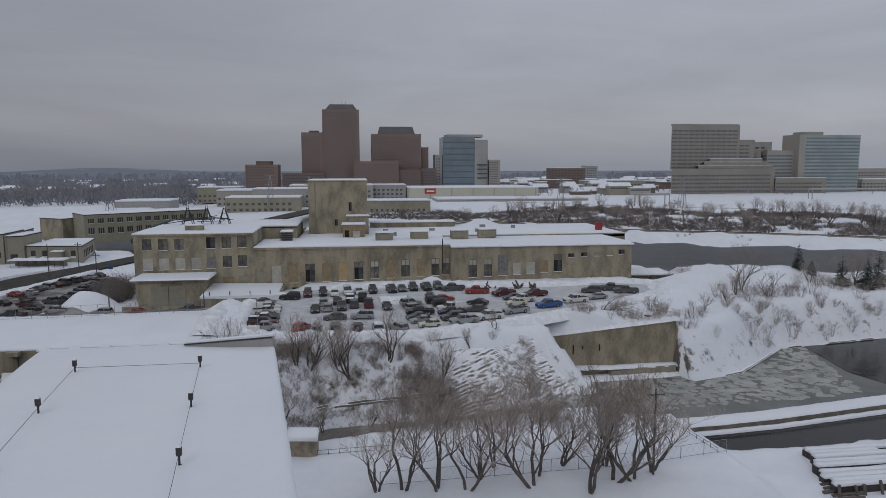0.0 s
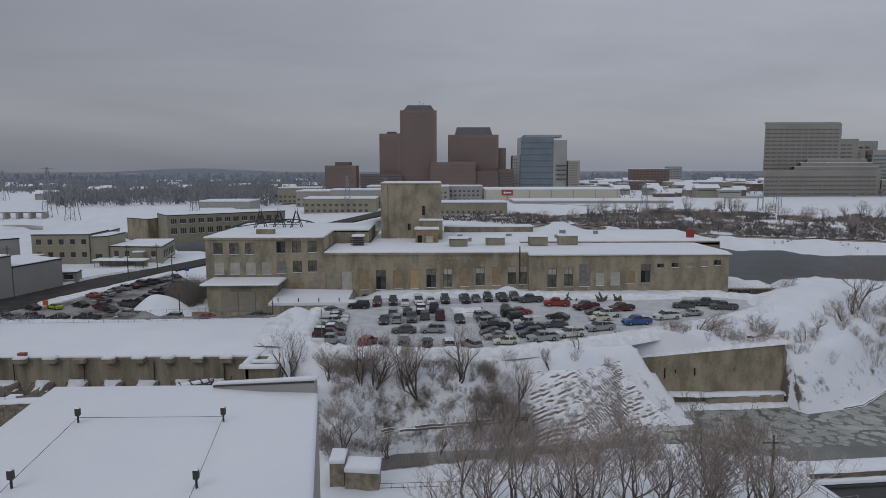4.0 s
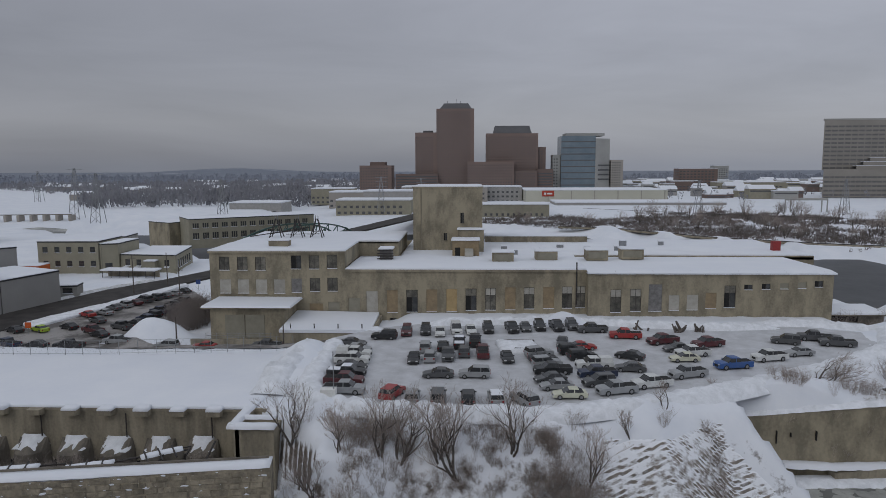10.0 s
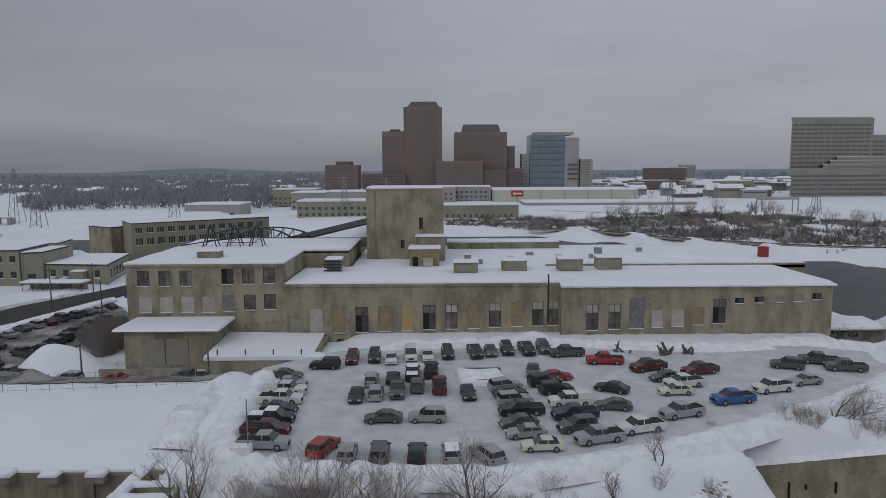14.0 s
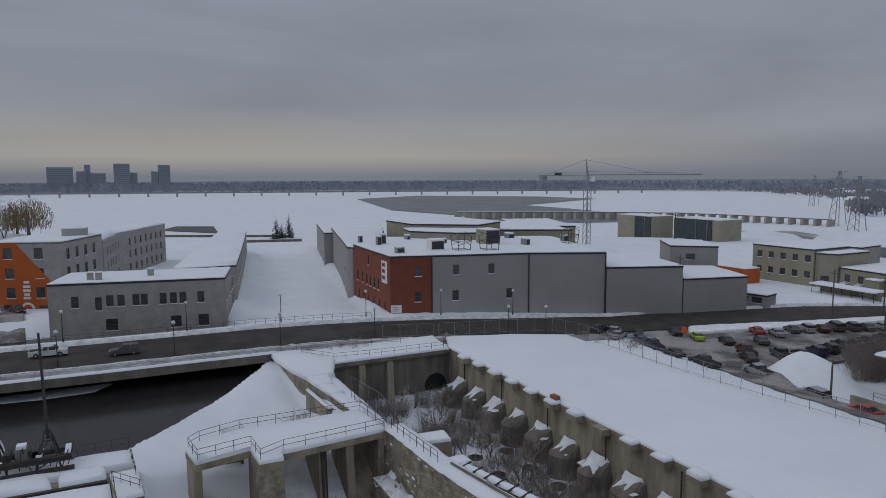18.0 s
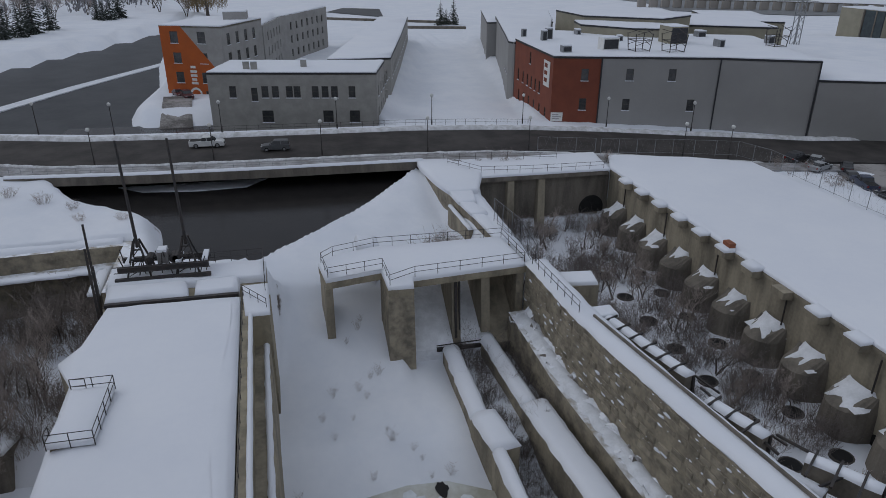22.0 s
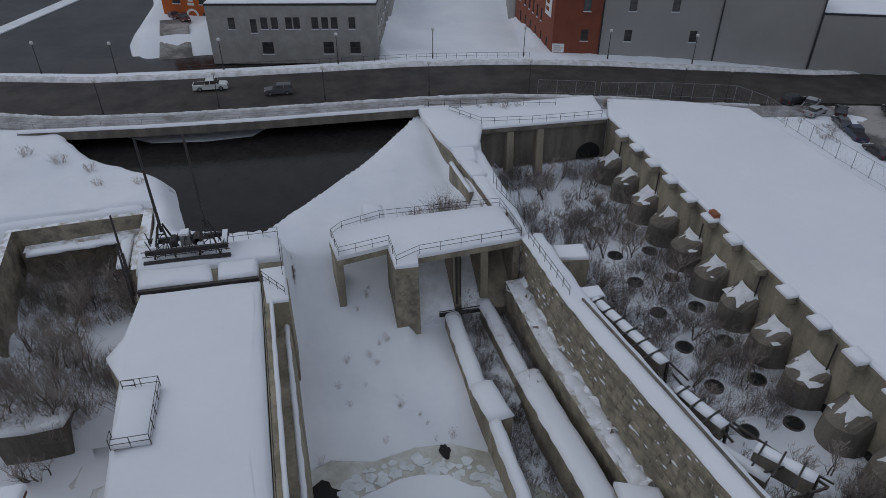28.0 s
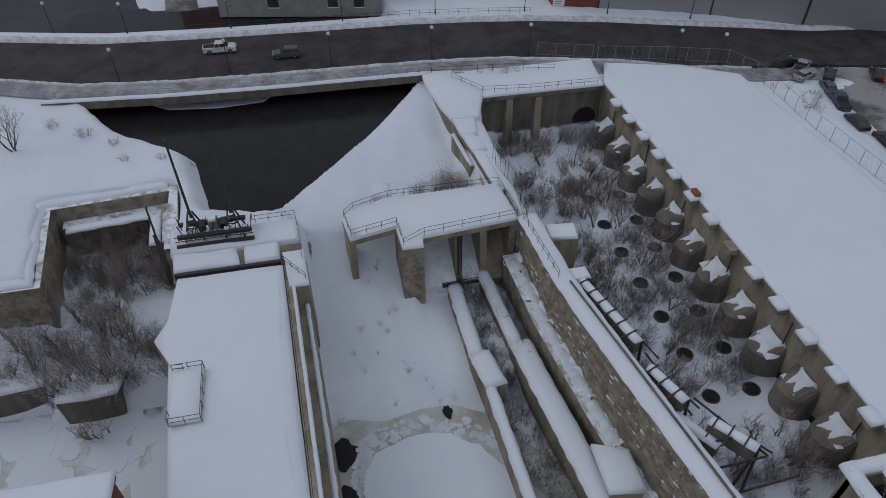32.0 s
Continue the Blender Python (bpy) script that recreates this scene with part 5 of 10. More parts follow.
pad = solid("snowy_pad", soft_top([(-63.0, 36.8), (-60.6, 36.6), (-60.0, 40.0), (-62.6, 40.4)], -2.2, 0.5, 0.4, 53), SNOW, "small snow-covered concrete pad", "pad", smooth=True)
pad_base = solid("concrete_pad", Geo().box(-62.8, -60.2, 36.8, 40.2, -11, -2.21), CONCRETE_OLD, "small concrete pad on a pier", "pad")
# broken flume beside the wall
for i, (pa, pb, zt) in enumerate((((-52.6, 37.2), (-42.8, 39.6), -1.75), ((-39.6, 39.3), (-35.1, 40.9), -1.75), ((-32.6, 42.2), (-29.0, 44.8), -1.75), ((-34.6, 39.9), (-30.6, 42.2), -3.0))):
    fl = thing("flume", "broken concrete flume channel with snow and steel struts", "flume", "flume sections")
    dx, dy = pb[0] - pa[0], pb[1] - pa[1]
    ll = math.hypot(dx, dy)
    nx, ny = -dy / ll, dx / ll
    part("channel", chain([pa, pb], zt - 1.6, zt, 0.95), CONCRETE_DARK, fl)
    part("cap", snow_strip([pa, pb], zt + 0.01, 0.95, 0.35, 60 + i), SNOW, fl, "", True)
    if i < 3:
        n = (6, 3, 3)[i]
        for k in range(n):
            x, y = pa[0] + dx * (k + 0.3) / n, pa[1] + dy * (k + 0.3) / n
            part("strut", Geo().rod((x - nx * 1.5, y - ny * 1.5, zt + 0.05), (x + nx * 1.1, y + ny * 1.1, zt + 0.45), 0.11, n=4), STEEL, fl)
        part("rail", Geo().rod((pa[0] + nx * 1.0, pa[1] + ny * 1.0, zt + 0.1), (pb[0] + nx * 1.0 + dx * 0.25, pb[1] + ny * 1.0 + dy * 0.25, zt - 0.1), 0.09, n=4), STEEL, fl)
        for o in (-1.2, 1.2):
            part("leg", Geo().rod((pb[0] + nx * o + 0.6 * o, pb[1] + ny * o, -10.6), (pb[0] + nx * o * 0.7, pb[1] + ny * o * 0.7, zt), 0.15, n=5), STEEL, fl)
for pa, pb in (((-41.6, 40.2, -1.9), (-34.0, 41.4, -2.2)), ((-35.6, 42.4, -2.0), (-28.6, 45.8, -2.0)), ((-33.0, 38.4, -6.5), (-30.8, 43.6, -1.7)), ((-30.6, 39.6, -6.8), (-28.4, 45.4, -1.6)), ((-27.6, 41.6, -6.0), (-26.2, 47.2, -1.6))):
    solid("steel_brace", Geo().rod(pa, pb, 0.12, n=5), STEEL, "rusty dark steel brace of the broken flume", "steel brace", "braces of the flume")
solid("concrete_block", Geo().box(-54.4, -52.7, 36.6, 38.6, -11, -1.7), CONCRETE_OLD, "snowy concrete block at the old flume", "block")
solid("block_snow", soft_top([(-54.5, 36.5), (-52.7, 36.5), (-52.7, 38.7), (-54.5, 38.7)], -1.69, 0.45, 0.5, 54), SNOW, "snow heaped on the flume block", "snow", smooth=True)
# training walls on the spillway floor
for pts, w, zt, seed in (([(-61.8, 24.3), (-50.3, 24.4)], 1.6, (-9.0, -9.1), 71), ([(-50.3, 24.35), (-45.6, 25.1)], 2.4, (-8.9, -9.0), 72), ([(-45.6, 25.0), (-33, 25.4), (-24, 26.0)], 1.1, (-9.0, -9.8), 73),
                         ([(-63.6, 28.5), (-51, 29.4)], 1.5, (-9.0, -9.1), 74), ([(-51, 29.3), (-31.3, 31.6), (-23, 32.6)], 2.5, (-9.0, -9.8), 75)):
    tr = thing("training_wall", "low concrete training wall rounded over with snow", "wall", "training walls below the gates")
    n = len(pts)
    part("body", chain(pts, -14, [zt[0] + (zt[1] - zt[0]) * i / (n - 1) for i in range(n)], w), CONCRETE_OLD, tr)
    part("cap", snow_strip(pts, lambda t, a=zt: a[0] + (a[1] - a[0]) * t, w, 0.55, seed, 0.2), SNOW, tr, "", True)
sb = thing("spillway_block", "tilted concrete block heaped with snow below the wall", "block")
part("body", Geo().prism([(-36.2, 33.4), (-31.0, 33.2), (-30.6, 36.4), (-35.0, 36.6)], -13, [-8.4, -8.8, -8.2, -7.8]), CONCRETE_OLD, sb)
part("cap", soft_top([(-36.3, 33.2), (-31.0, 33.0), (-30.5, 36.5), (-35.0, 36.7)], -8.3, 0.9, 1.0, 77), SNOW, sb, "", True)
# ice pool below the spillway
POOL = [(-45.6, 6.6), (-47.2, 10), (-46.2, 14), (-47.0, 18), (-46.8, 21.5), (-44.8, 25.2), (-40, 28.5), (-36, 33), (-8, 36), (-8, 7)]
sheet("water_pool", POOL[::-1], -12.30, mat("pool_ice", (0.56, 0.57, 0.54), (0.36, 0.35, 0.29), 0.5, 0.3, 2, 0.3), "greenish ice on the tailrace pool", "ice")
FLOE = mat("ice_floe", (0.70, 0.73, 0.76), (0.52, 0.55, 0.56), 0.6, 0.5, 3, 0.3, rnd=0.1)
rr = random.Random(8)
DISC = [(-12, 9.0), (-12, 27), (-30, 26.6), (-35, 26.4), (-38.2, 25.6), (-41.2, 23.2), (-43.2, 20.6), (-44, 18), (-43.4, 14.4), (-42.4, 12), (-40.8, 11.0), (-39, 10.4), (-36.2, 10.4), (-33, 9.6)]
fine = [(x + rr.uniform(-0.25, 0.25), y + rr.uniform(-0.2, 0.2)) for x, y in dense(DISC + DISC[:1], 0.8)[:-1]]
solid("pool_snow", Geo().prism(fine, -12.4, -12.17, [(x * 0.985 - 0.45, y * 0.985 + 0.27) for x, y in fine]), SNOW, "round sheet of snow-covered ice on the pool", "ice", kind="stuff")
for x, y, rx, ry in ((-45.9, 20.8, 0.9, 0.55), (-43.0, 9.0, 2.0, 1.7), (-37.4, 9.0, 2.2, 1.1), (-33.6, 8.6, 1.6, 0.8)):
    rim = [(x + rx * rr.uniform(0.7, 1.15) * math.cos(k * math.tau / 16), y + ry * rr.uniform(0.7, 1.15) * math.sin(k * math.tau / 16)) for k in range(16)]
    sheet("water_hole", rim, -12.22, WATER, "small dark hole of open water", "water")
plates = Geo()
for k in range(150):
    t = rr.random()
    i = int(t * 9) + 3
    (xa, ya), (xb, yb) = DISC[min(i, 12)], DISC[min(i + 1, 13)]
    u = rr.random()
    x, y = xa + (xb - xa) * u - rr.uniform(0.1, 2.2), ya + (yb - ya) * u + (rr.uniform(0, 1.2) if i < 6 else rr.uniform(-0.8, 0.6))
    r = rr.uniform(0.15, 0.7)
    a0 = rr.random() * 6
    plates.prism([(x + r * rr.uniform(0.5, 1.2) * math.cos(a0 + a * math.tau / 6), y + r * rr.uniform(0.5, 1.2) * math.sin(a0 + a * math.tau / 6)) for a in range(6)], -12.5, -12.27 + rr.uniform(0, 0.08))
solid("ice_plates", plates, FLOE, "cracked ice plates along the pool edge", "ice", kind="stuff")

# ---- powerhouse slab ----
ph = thing("powerhouse", "low concrete powerhouse under deep smooth roof snow", "building")
PH = [(-60.2, -6.0), (-54, -6.5), (-51.6, -7.6), (-48.6, -6.0), (-34, -4.9), (-14, -3.6), (-14, 7.2), (-31, 6.4), (-60.2, 5.2)]
part("wall", Geo().prism(PH, -14, -0.2), CONCRETE, ph)
part("roof_snow", soft_top(PH, -0.19, 0.75, 1.6, 90), SNOW, ph, "deep smooth snow", True)
part("parapet", chain([(-60.2, 5.3), (-31, 6.5), (-14, 7.3)], -14, 0.1, 0.8), CONCRETE, ph)
part("parapet_snow", snow_strip([(-60.2, 5.9), (-31, 7.1), (-14, 7.9)], 0.11, 0.35, 0.2, 91, 0.05), SNOW, ph, "", True)
part("ledge", chain([(-58, 6.12), (-31, 7.26), (-14, 8.06)], -14, -3.0, 1.45), CONCRETE_OLD, ph)
part("ledge_snow", snow_strip([(-58, 7.0), (-31, 8.1), (-14, 8.9)], -2.99, 0.4, 0.2, 92, 0.1), SNOW, ph, "", True)
railing([(-60, 5.5, 0.3), (-31, 6.7, 0.3), (-14, 7.4, 0.3)], 0.9, 2.6, rails=(1.0, 0.55), r=0.03)
plat = thing("roof_hatch", "snow-covered roof hatch inside a pipe guard rail", "hatch")
part("box", Geo().box(-46.5, -40.9, -5.0, -2.6, 0.2, 0.75), CONCRETE, plat)
part("cap", soft_top([(-46.7, -5.2), (-40.7, -5.2), (-40.7, -2.4), (-46.7, -2.4)], 0.76, 0.4, 0.5, 93), SNOW, plat, "", True)
railing([(-46.6, -4.2, 0.7), (-46.7, -5.2, 0.7), (-46.7, -2.4, 0.7), (-40.7, -2.3, 0.7), (-40.7, -5.1, 0.7), (-41.6, -5.1, 0.7)], 1.15, 1.7)
# intake deck with the hoisting rig
idk = thing("intake_deck", "snowy concrete intake deck at the basin edge", "deck")
ID = [(-69.0, -7.6), (-60.4, -6.6), (-60.4, 7.4), (-68.2, 7.2)]
part("deck", Geo().prism(ID, -14, -0.6), CONCRETE, idk)
part("deck_snow", soft_top([(-69, -7.6), (-64.6, -7.2), (-64.4, 7.3), (-68.2, 7.2)], -0.59, 0.8, 0.7, 94), SNOW, idk, "", True)
part("deck_snow", soft_top([(-64.2, -6.9), (-61.2, -6.5), (-61.2, 0.6), (-64.0, 0.2)], -0.59, 1.2, 0.7, 95), SNOW, idk, "", True)
part("deck_snow", soft_top([(-64.0, 0.9), (-61.2, 1.1), (-61.2, 4.9), (-64.0, 4.9)], -0.59, 1.25, 0.7, 96), SNOW, idk, "", True)
part("hatch", Geo().box(-61.1, -60.7, -6.4, 5.0, -0.5, 0.25), STEEL, idk, "dark open hatch edge")
part("pier", Geo().box(-60.39, -56.6, 5.9, 7.8, -14, 0.0), CONCRETE, idk)
part("cap", soft_top([(-62.2, 5.2), (-56.5, 5.8), (-56.5, 7.9), (-62.2, 7.6)], 0.01, 0.45, 0.5, 97), SNOW, idk, "", True)
railing([(-68.2, 0.8, 0.2), (-68.3, 7.0, 0.2), (-60.5, 7.4, 0.2)], 1.1, 1.6, name="railing")
railing([(-60.3, 5.4, 0.3), (-57.0, 7.6, 0.4)], 1.0, 1.4)
rig = thing("gate_hoist", "dark steel gate hoist with two latticed heads and tall masts", "hoist")
for y in (-4.4, 0.0):
    for dx, dy in ((-1.2, -1.1), (1.2, -1.1), (-1.2, 1.1), (1.2, 1.1)):
        part("leg", Geo().rod((-67.3 + dx, y + dy, 0), (-67.3 + dx * 0.2, y + dy * 0.2, 3.6), 0.11, n=4), STEEL, rig)
    for z in (0.9, 1.8, 2.7):
        k = 1 - z / 4.4
        part("brace", Geo().box(-67.3 + 1.2 * k - 0.05, -67.3 + 1.2 * k + 0.05, y - 1.1 * k, y + 1.1 * k, z, z + 0.12), STEEL, rig)
        part("brace", Geo().rod((-67.3 + 1.2 * k, y - 1.1 * k, z - 0.6), (-67.3 + 1.2 * k, y + 1.1 * k, z + 0.4), 0.05, n=4), STEEL, rig)
    part("mast", Geo().rod((-67.4, y, 2.8), (-67.4, y - 0.2, 13.2), 0.16, 0.11, 6), STEEL, rig)
part("beam", Geo().box(-66.3, -65.9, -6.2, 2.0, 0.9, 1.35), STEEL, rig)
part("beam", Geo().box(-68.6, -68.2, -6.2, 2.0, 0.9, 1.35), STEEL, rig)
part("beam", Geo().box(-65.6, -65.2, -6.4, 2.2, 0.2, 0.5), STEEL, rig)
part("gearbox", Geo().box(-67.9, -66.7, -2.7, -1.7, 1.2, 2.3), SHEET_METAL, rig, "snow-topped hoist gearbox")
part("gearbox_snow", Geo().box(-67.8, -66.8, -2.6, -1.8, 2.31, 2.6), SNOW, rig)
for y in (-3.4, -1.2, -0.9):
    part("drum", Geo().rod((-67.9, y, 1.6), (-66.6, y, 1.6), 0.42, n=10), STEEL, rig)
part("shaft", Geo().rod((-67.2, -4.4, 1.7), (-67.2, 0, 1.7), 0.1, n=6), STEEL, rig)
hq = random.Random(3)
for k in range(16):
    y = -6.0 + 7.6 * k / 15
    part("brace", Geo().rod((-68.4 + 2.4 * hq.random(), y, 0.1), (-68.4 + 2.4 * hq.random(), y + hq.uniform(-0.8, 0.8), hq.uniform(1.0, 2.6)), 0.06, n=4), STEEL, rig)
part("rail", Geo().rod((-65.4, -6.4, 1.7), (-65.4, 2.2, 1.7), 0.05, n=4).rod((-65.4, -6.4, 1.1), (-65.4, 2.2, 1.1), 0.05, n=4), STEEL, rig)
for y in (-5.6, -1.0, 1.4):
    part("cap", Geo().box(-68.5, -66.2, y, y + 0.5, 1.36, 1.6), SNOW, rig)
for x, y, h in ((-66.0, -8.4, 6.0), (-62.0, -7.4, 5.2), (-64.6, -7.9, 2.4), (-63.4, -7.6, 2.4)):
    solid("pole", Geo().rod((x, y, -2), (x, y + 0.1, h), 0.13, 0.1, 6), STEEL, "leaning dark steel pole by the intake deck", "pole", "poles by the intake")
# banks and walls beside the left pit
lb = thing("pit_wall", "crumbling stone retaining wall in two tiers round the pit", "wall")
part("upper", chain([(-68.5, -8.8), (-80.5, -9.2), (-79.4, -23.6), (-64.8, -21.8), (-64.6, -48)], -12, [-2.2, -2.2, -2.2, -2.3, -2.2], -1.6), STONE, lb)
part("lower", chain([(-72, -9.8), (-79, -10.4), (-77.8, -22.6)], -12, [-3.9, -4.1, -4.3], -1.6), STONE, lb)
part("ledge_snow", snow_strip([(-77.9, -22.0), (-79.1, -10.3), (-72, -9.9)], -4.2, -1.5, 0.4, 99, 0.2), SNOW, lb, "", True)
part("cap", snow_strip([(-64.9, -40), (-65.2, -22.7), (-80.0, -24.6), (-81.2, -9.4)], -2.2, 1.4, 0.4, 98, 0.3), SNOW, lb, "", True)
for bank in ([(-56.4, -20.6), (-53.2, -20.2), (-53.0, -17), (-53.3, -14.0), (-55.4, -13.4), (-57, -16)], [(-58.6, -34), (-55.6, -34), (-55.5, -27), (-55.9, -21.9), (-58.4, -22.2)]):
    solid("footing_snow", soft_top(bank, -8.75, 0.55, 0.5, 104), SNOW_ROUGH, "snow lying on the broken footing", "snow", smooth=True)
    cx_, cy_ = sum(p[0] for p in bank) / len(bank), sum(p[1] for p in bank) / len(bank)
    solid("broken_footing", Geo().prism([(cx_ + (a - cx_) * 0.94, cy_ + (b - cy_) * 0.94) for a, b in bank], -13.5, -8.76, bank), CONCRETE_DARK, "broken dark concrete footing in the pit", "footing", "broken footings in the pit")
PITICE = [(-53.4, -13), (-52.6, -20), (-55.2, -22), (-55.2, -46), (-14, -46), (-14, -8), (-32, -6), (-50, -8)]
sheet("water_pit", PITICE[::-1], -12.6, mat("pit_ice", (0.64, 0.65, 0.66), (0.50, 0.50, 0.47), 0.55, 0.25, 2, 0.3, spread=(0.4, 0.6)), "pale greenish ice below the broken footings", "ice")
slabs, q = Geo(), random.Random(41)
for k in range(210):
    x, y = q.uniform(-54, -36), q.uniform(-34, -8.5)
    r = q.uniform(0.8, 2.6)
    a0 = q.random() * 6
    slabs.prism([(x + r * q.uniform(0.7, 1.15) * math.cos(a0 + a * math.tau / 7), y + r * q.uniform(0.7, 1.15) * math.sin(a0 + a * math.tau / 7)) for a in range(7)], -12.8, -12.58 + q.uniform(0, 0.06))
solid("ice_slabs", slabs, SNOW, "snow-dusted ice slabs with thin cracks", "ice", kind="stuff")
bh = thing("brick_house", "tall red-brick house with a snowy flat roof beside the powerhouse", "building")
BRICK_RED = mat("red_brick", (0.16, 0.055, 0.035), (0.10, 0.04, 0.03), 0.9, 0.8, 12, 0.2)
BH = [(-31.7, -24), (-18, -24.6), (-17.2, -6.6), (-31.5, -6.1)]
part("wall", Geo().prism(BH, -14, 8.6), BRICK_RED, bh)
part("cornice", Geo().prism([(-31.9, -24.2), (-17.8, -24.8), (-17.0, -6.4), (-31.7, -5.9)], 8.2, 8.59), BRICK_RED, bh)
part("roof_snow", soft_top([(-31.9, -24.3), (-17.7, -24.9), (-16.9, -6.3), (-31.8, -5.8)], 8.6, 0.5, 0.6, 100), SNOW, bh, "", True)
for x in (-29.6, -26.2, -22.8, -19.6):
    for z in (1.2, 5.0):
        wn = part("window", Geo().box(x, x + 1.2, -6.05, -5.98, z, z + 2.0), GLASS, bh)
        part("sill", Geo().box(x - 0.1, x + 1.3, -6.1, -5.9, z - 0.15, z), SNOW, wn)

# ---- buildings across the road ----
GREY_STONE = mat("grey_painted_stone", (0.34, 0.332, 0.31), (0.27, 0.264, 0.245), 0.9, 0.5, 7, 0.35)
GREY_BRICK = mat("pale_grey_brick", (0.35, 0.343, 0.33), (0.29, 0.283, 0.27), 0.9, 0.4, 8, 0.15)
ORANGE = mat("orange_paint", (0.45, 0.105, 0.02), (0.38, 0.09, 0.02), 0.75, 0.4, 8, 0.1)
RED_BRICK = mat("painted_red_brick", (0.21, 0.062, 0.035), (0.17, 0.05, 0.03), 0.85, 0.4, 12, 0.1)
TRIM_DARK = mat("dark_trim", (0.025, 0.027, 0.03), (0.04, 0.04, 0.045), 0.6, 2, 10, 0)
WHITE = mat("white_paint", (0.72, 0.72, 0.70), (0.62, 0.62, 0.60), 0.7, 2, 10, 0.02)
BEIGE = mat("beige_cladding", (0.30, 0.28, 0.215), (0.25, 0.235, 0.18), 0.8, 0.3, 6, 0.05)


def side_frame(a, b):
    """The pose of a wall whose outer face runs from a to b, with its outside to the right."""
    return pose(a[0], a[1], 0, 0, 0, math.degrees(math.atan2(b[1] - a[1], b[0] - a[0]))), math.hypot(b[0] - a[0], b[1] - a[1])


def simple_window(parent, x, z, w, h, snow=True):
    f = 0.08
    ob = part("window", Geo().box(x, x + w, 0.10, 0.20, z, z + f).box(x, x + w, 0.10, 0.20, z + h - f, z + h).box(x, x + f, 0.10, 0.2, z + f, z + h - f).box(x + w - f, x + w, 0.10, 0.2, z + f, z + h - f).box(x + f, x + w - f, 0.10, 0.2, z + h * 0.5 - 0.04, z + h * 0.5 + 0.04), FRAME_DARK, parent)
    part("pane", Geo().box(x + f, x + w - f, 0.14, 0.17, z + f, z + h - f), GLASS, ob)
    part("sill", Geo().box(x - 0.1, x + w + 0.1, -0.12, 0.1, z - 0.14, z), SNOW if snow else CONCRETE, ob)
    return ob


def hall(name, label, poly, z0, z1, materials, wins=None, category="building", snow=0.35, seed=0, trim=True, thick=0.5):
    """A flat-roofed building over a polygon, anticlockwise; wins: lists of (x, z, w, h) by side; materials: one, or one by side."""
    b = thing(name, label, category)
    wins = wins or {}
    n = len(poly)
    for i in range(n):
        p, q = poly[i], poly[(i + 1) % n]
        m, w = side_frame(p, q)
        mt = materials[i % len(materials)] if isinstance(materials, list) else materials
        holes = wins.get(i, [])
        ob = part("wall", pierced(w - 0.01, z0, z1, holes, thick=thick), mt, b)
        ob.matrix_local = m
        for h in holes:
            simple_window(ob, *h)
    part("roof", Geo().prism(poly, z1 - 0.35, z1 - 0.03), CONCRETE, b)
    if trim:
        g = Geo()
        for p, q in zip(poly, poly[1:] + poly[:1]):
            m, w = side_frame(p, q)
            g.box(-0.08, w + 0.08, -0.1, -0.005, z1 - 0.28, z1 + 0.08, m)
        part("eave", g, TRIM_DARK, b)
    part("roof_snow", soft_top(poly, z1, snow, 0.6, seed), SNOW, b, "", True)
    return b


# low stone building on the road
lo_w = {0: [(x, 2.7, 1.3, 2.2) for x in (4.0, 10.2, 12.2, 14.9, 16.4, 19.9, 21.8, 23.6, 27.0)] + [(8.2, 2.0, 1.2, 2.6), (9.9, -2.1, 2.2, 2.3), (21.8, -2.1, 2.0, 2.3), (27.0, -2.1, 2.0, 2.3)], 1: [(3 + 4.5 * k, z, 1.2, 2.1) for k in range(8) for z in (2.4, -1.8)]}
stone_house = hall("stone_building", "long low grey-painted stone building with arched windows", [(-141.5, -4.9), (-135.2, 26.9), (-150, 30.4), (-156, -1.6)], -4, 7.4, GREY_STONE, lo_w, seed=201)
for x, y in ((-143, 2.5), (-142.4, 4.0), (-143.5, 13.5)):
    c = part("chimney", Geo().box(x - 0.5, x + 0.5, y - 0.6, y + 0.6, 7.5, 9.1), GREY_STONE, stone_house)
    part("cap", Geo().box(x - 0.55, x + 0.55, y - 0.65, y + 0.65, 9.1, 9.3), SNOW, c)
hall("stone_annex", "long grey wing along the frozen canal", [(-150.1, 31.0), (-150, 30.45), (-136.5, 27.4), (-160, 33.2), (-204, 42.4), (-262, 54), (-264, 44), (-206, 31), (-156.2, -1.0)][3:6] + [(-264, 44), (-206, 30), (-160, 19)], -4, 6.6, GREY_STONE, {0: [(3 + 5 * k, 1.6, 1.3, 2.0) for k in range(8)], 1: [(3 + 6 * k, 1.6, 1.3, 2.0) for k in range(9)]}, seed=202)
# orange-fronted mill
ow = {0: [(2.4, 9.7, 1.9, 2.5), (9.0, 9.7, 1.9, 2.5), (2.6, 5.3, 1.9, 2.3), (9.0, 5.3, 1.9, 2.3), (2.6, 0.9, 1.9, 2.4), (9.0, 0.9, 1.9, 2.4), (9.4, -3.4, 1.8, 2.5)], 1: [(2.4 + 4.4 * k, z, 1.5, 2.5) for k in range(4) for z in (9.2, 5.0, 0.8)]}
mill = hall("mill_building", "four-storey mill building with an orange painted front", [(-172.0, -17.4), (-166.5, -3.6), (-186, 4.5), (-192, -9.4)], -4.4, 13.4, GREY_BRICK, ow, seed=203, trim=False)
mm, mw = side_frame((-172.0, -17.4), (-166.5, -3.6))
og = Geo()
hol = [(2.4, 9.7, 1.9, 2.5), (2.6, 5.3, 1.9, 2.3), (2.6, 0.9, 1.9, 2.4), (9.0, 0.9, 1.9, 2.4), (9.4, -3.4, 1.8, 2.5)]
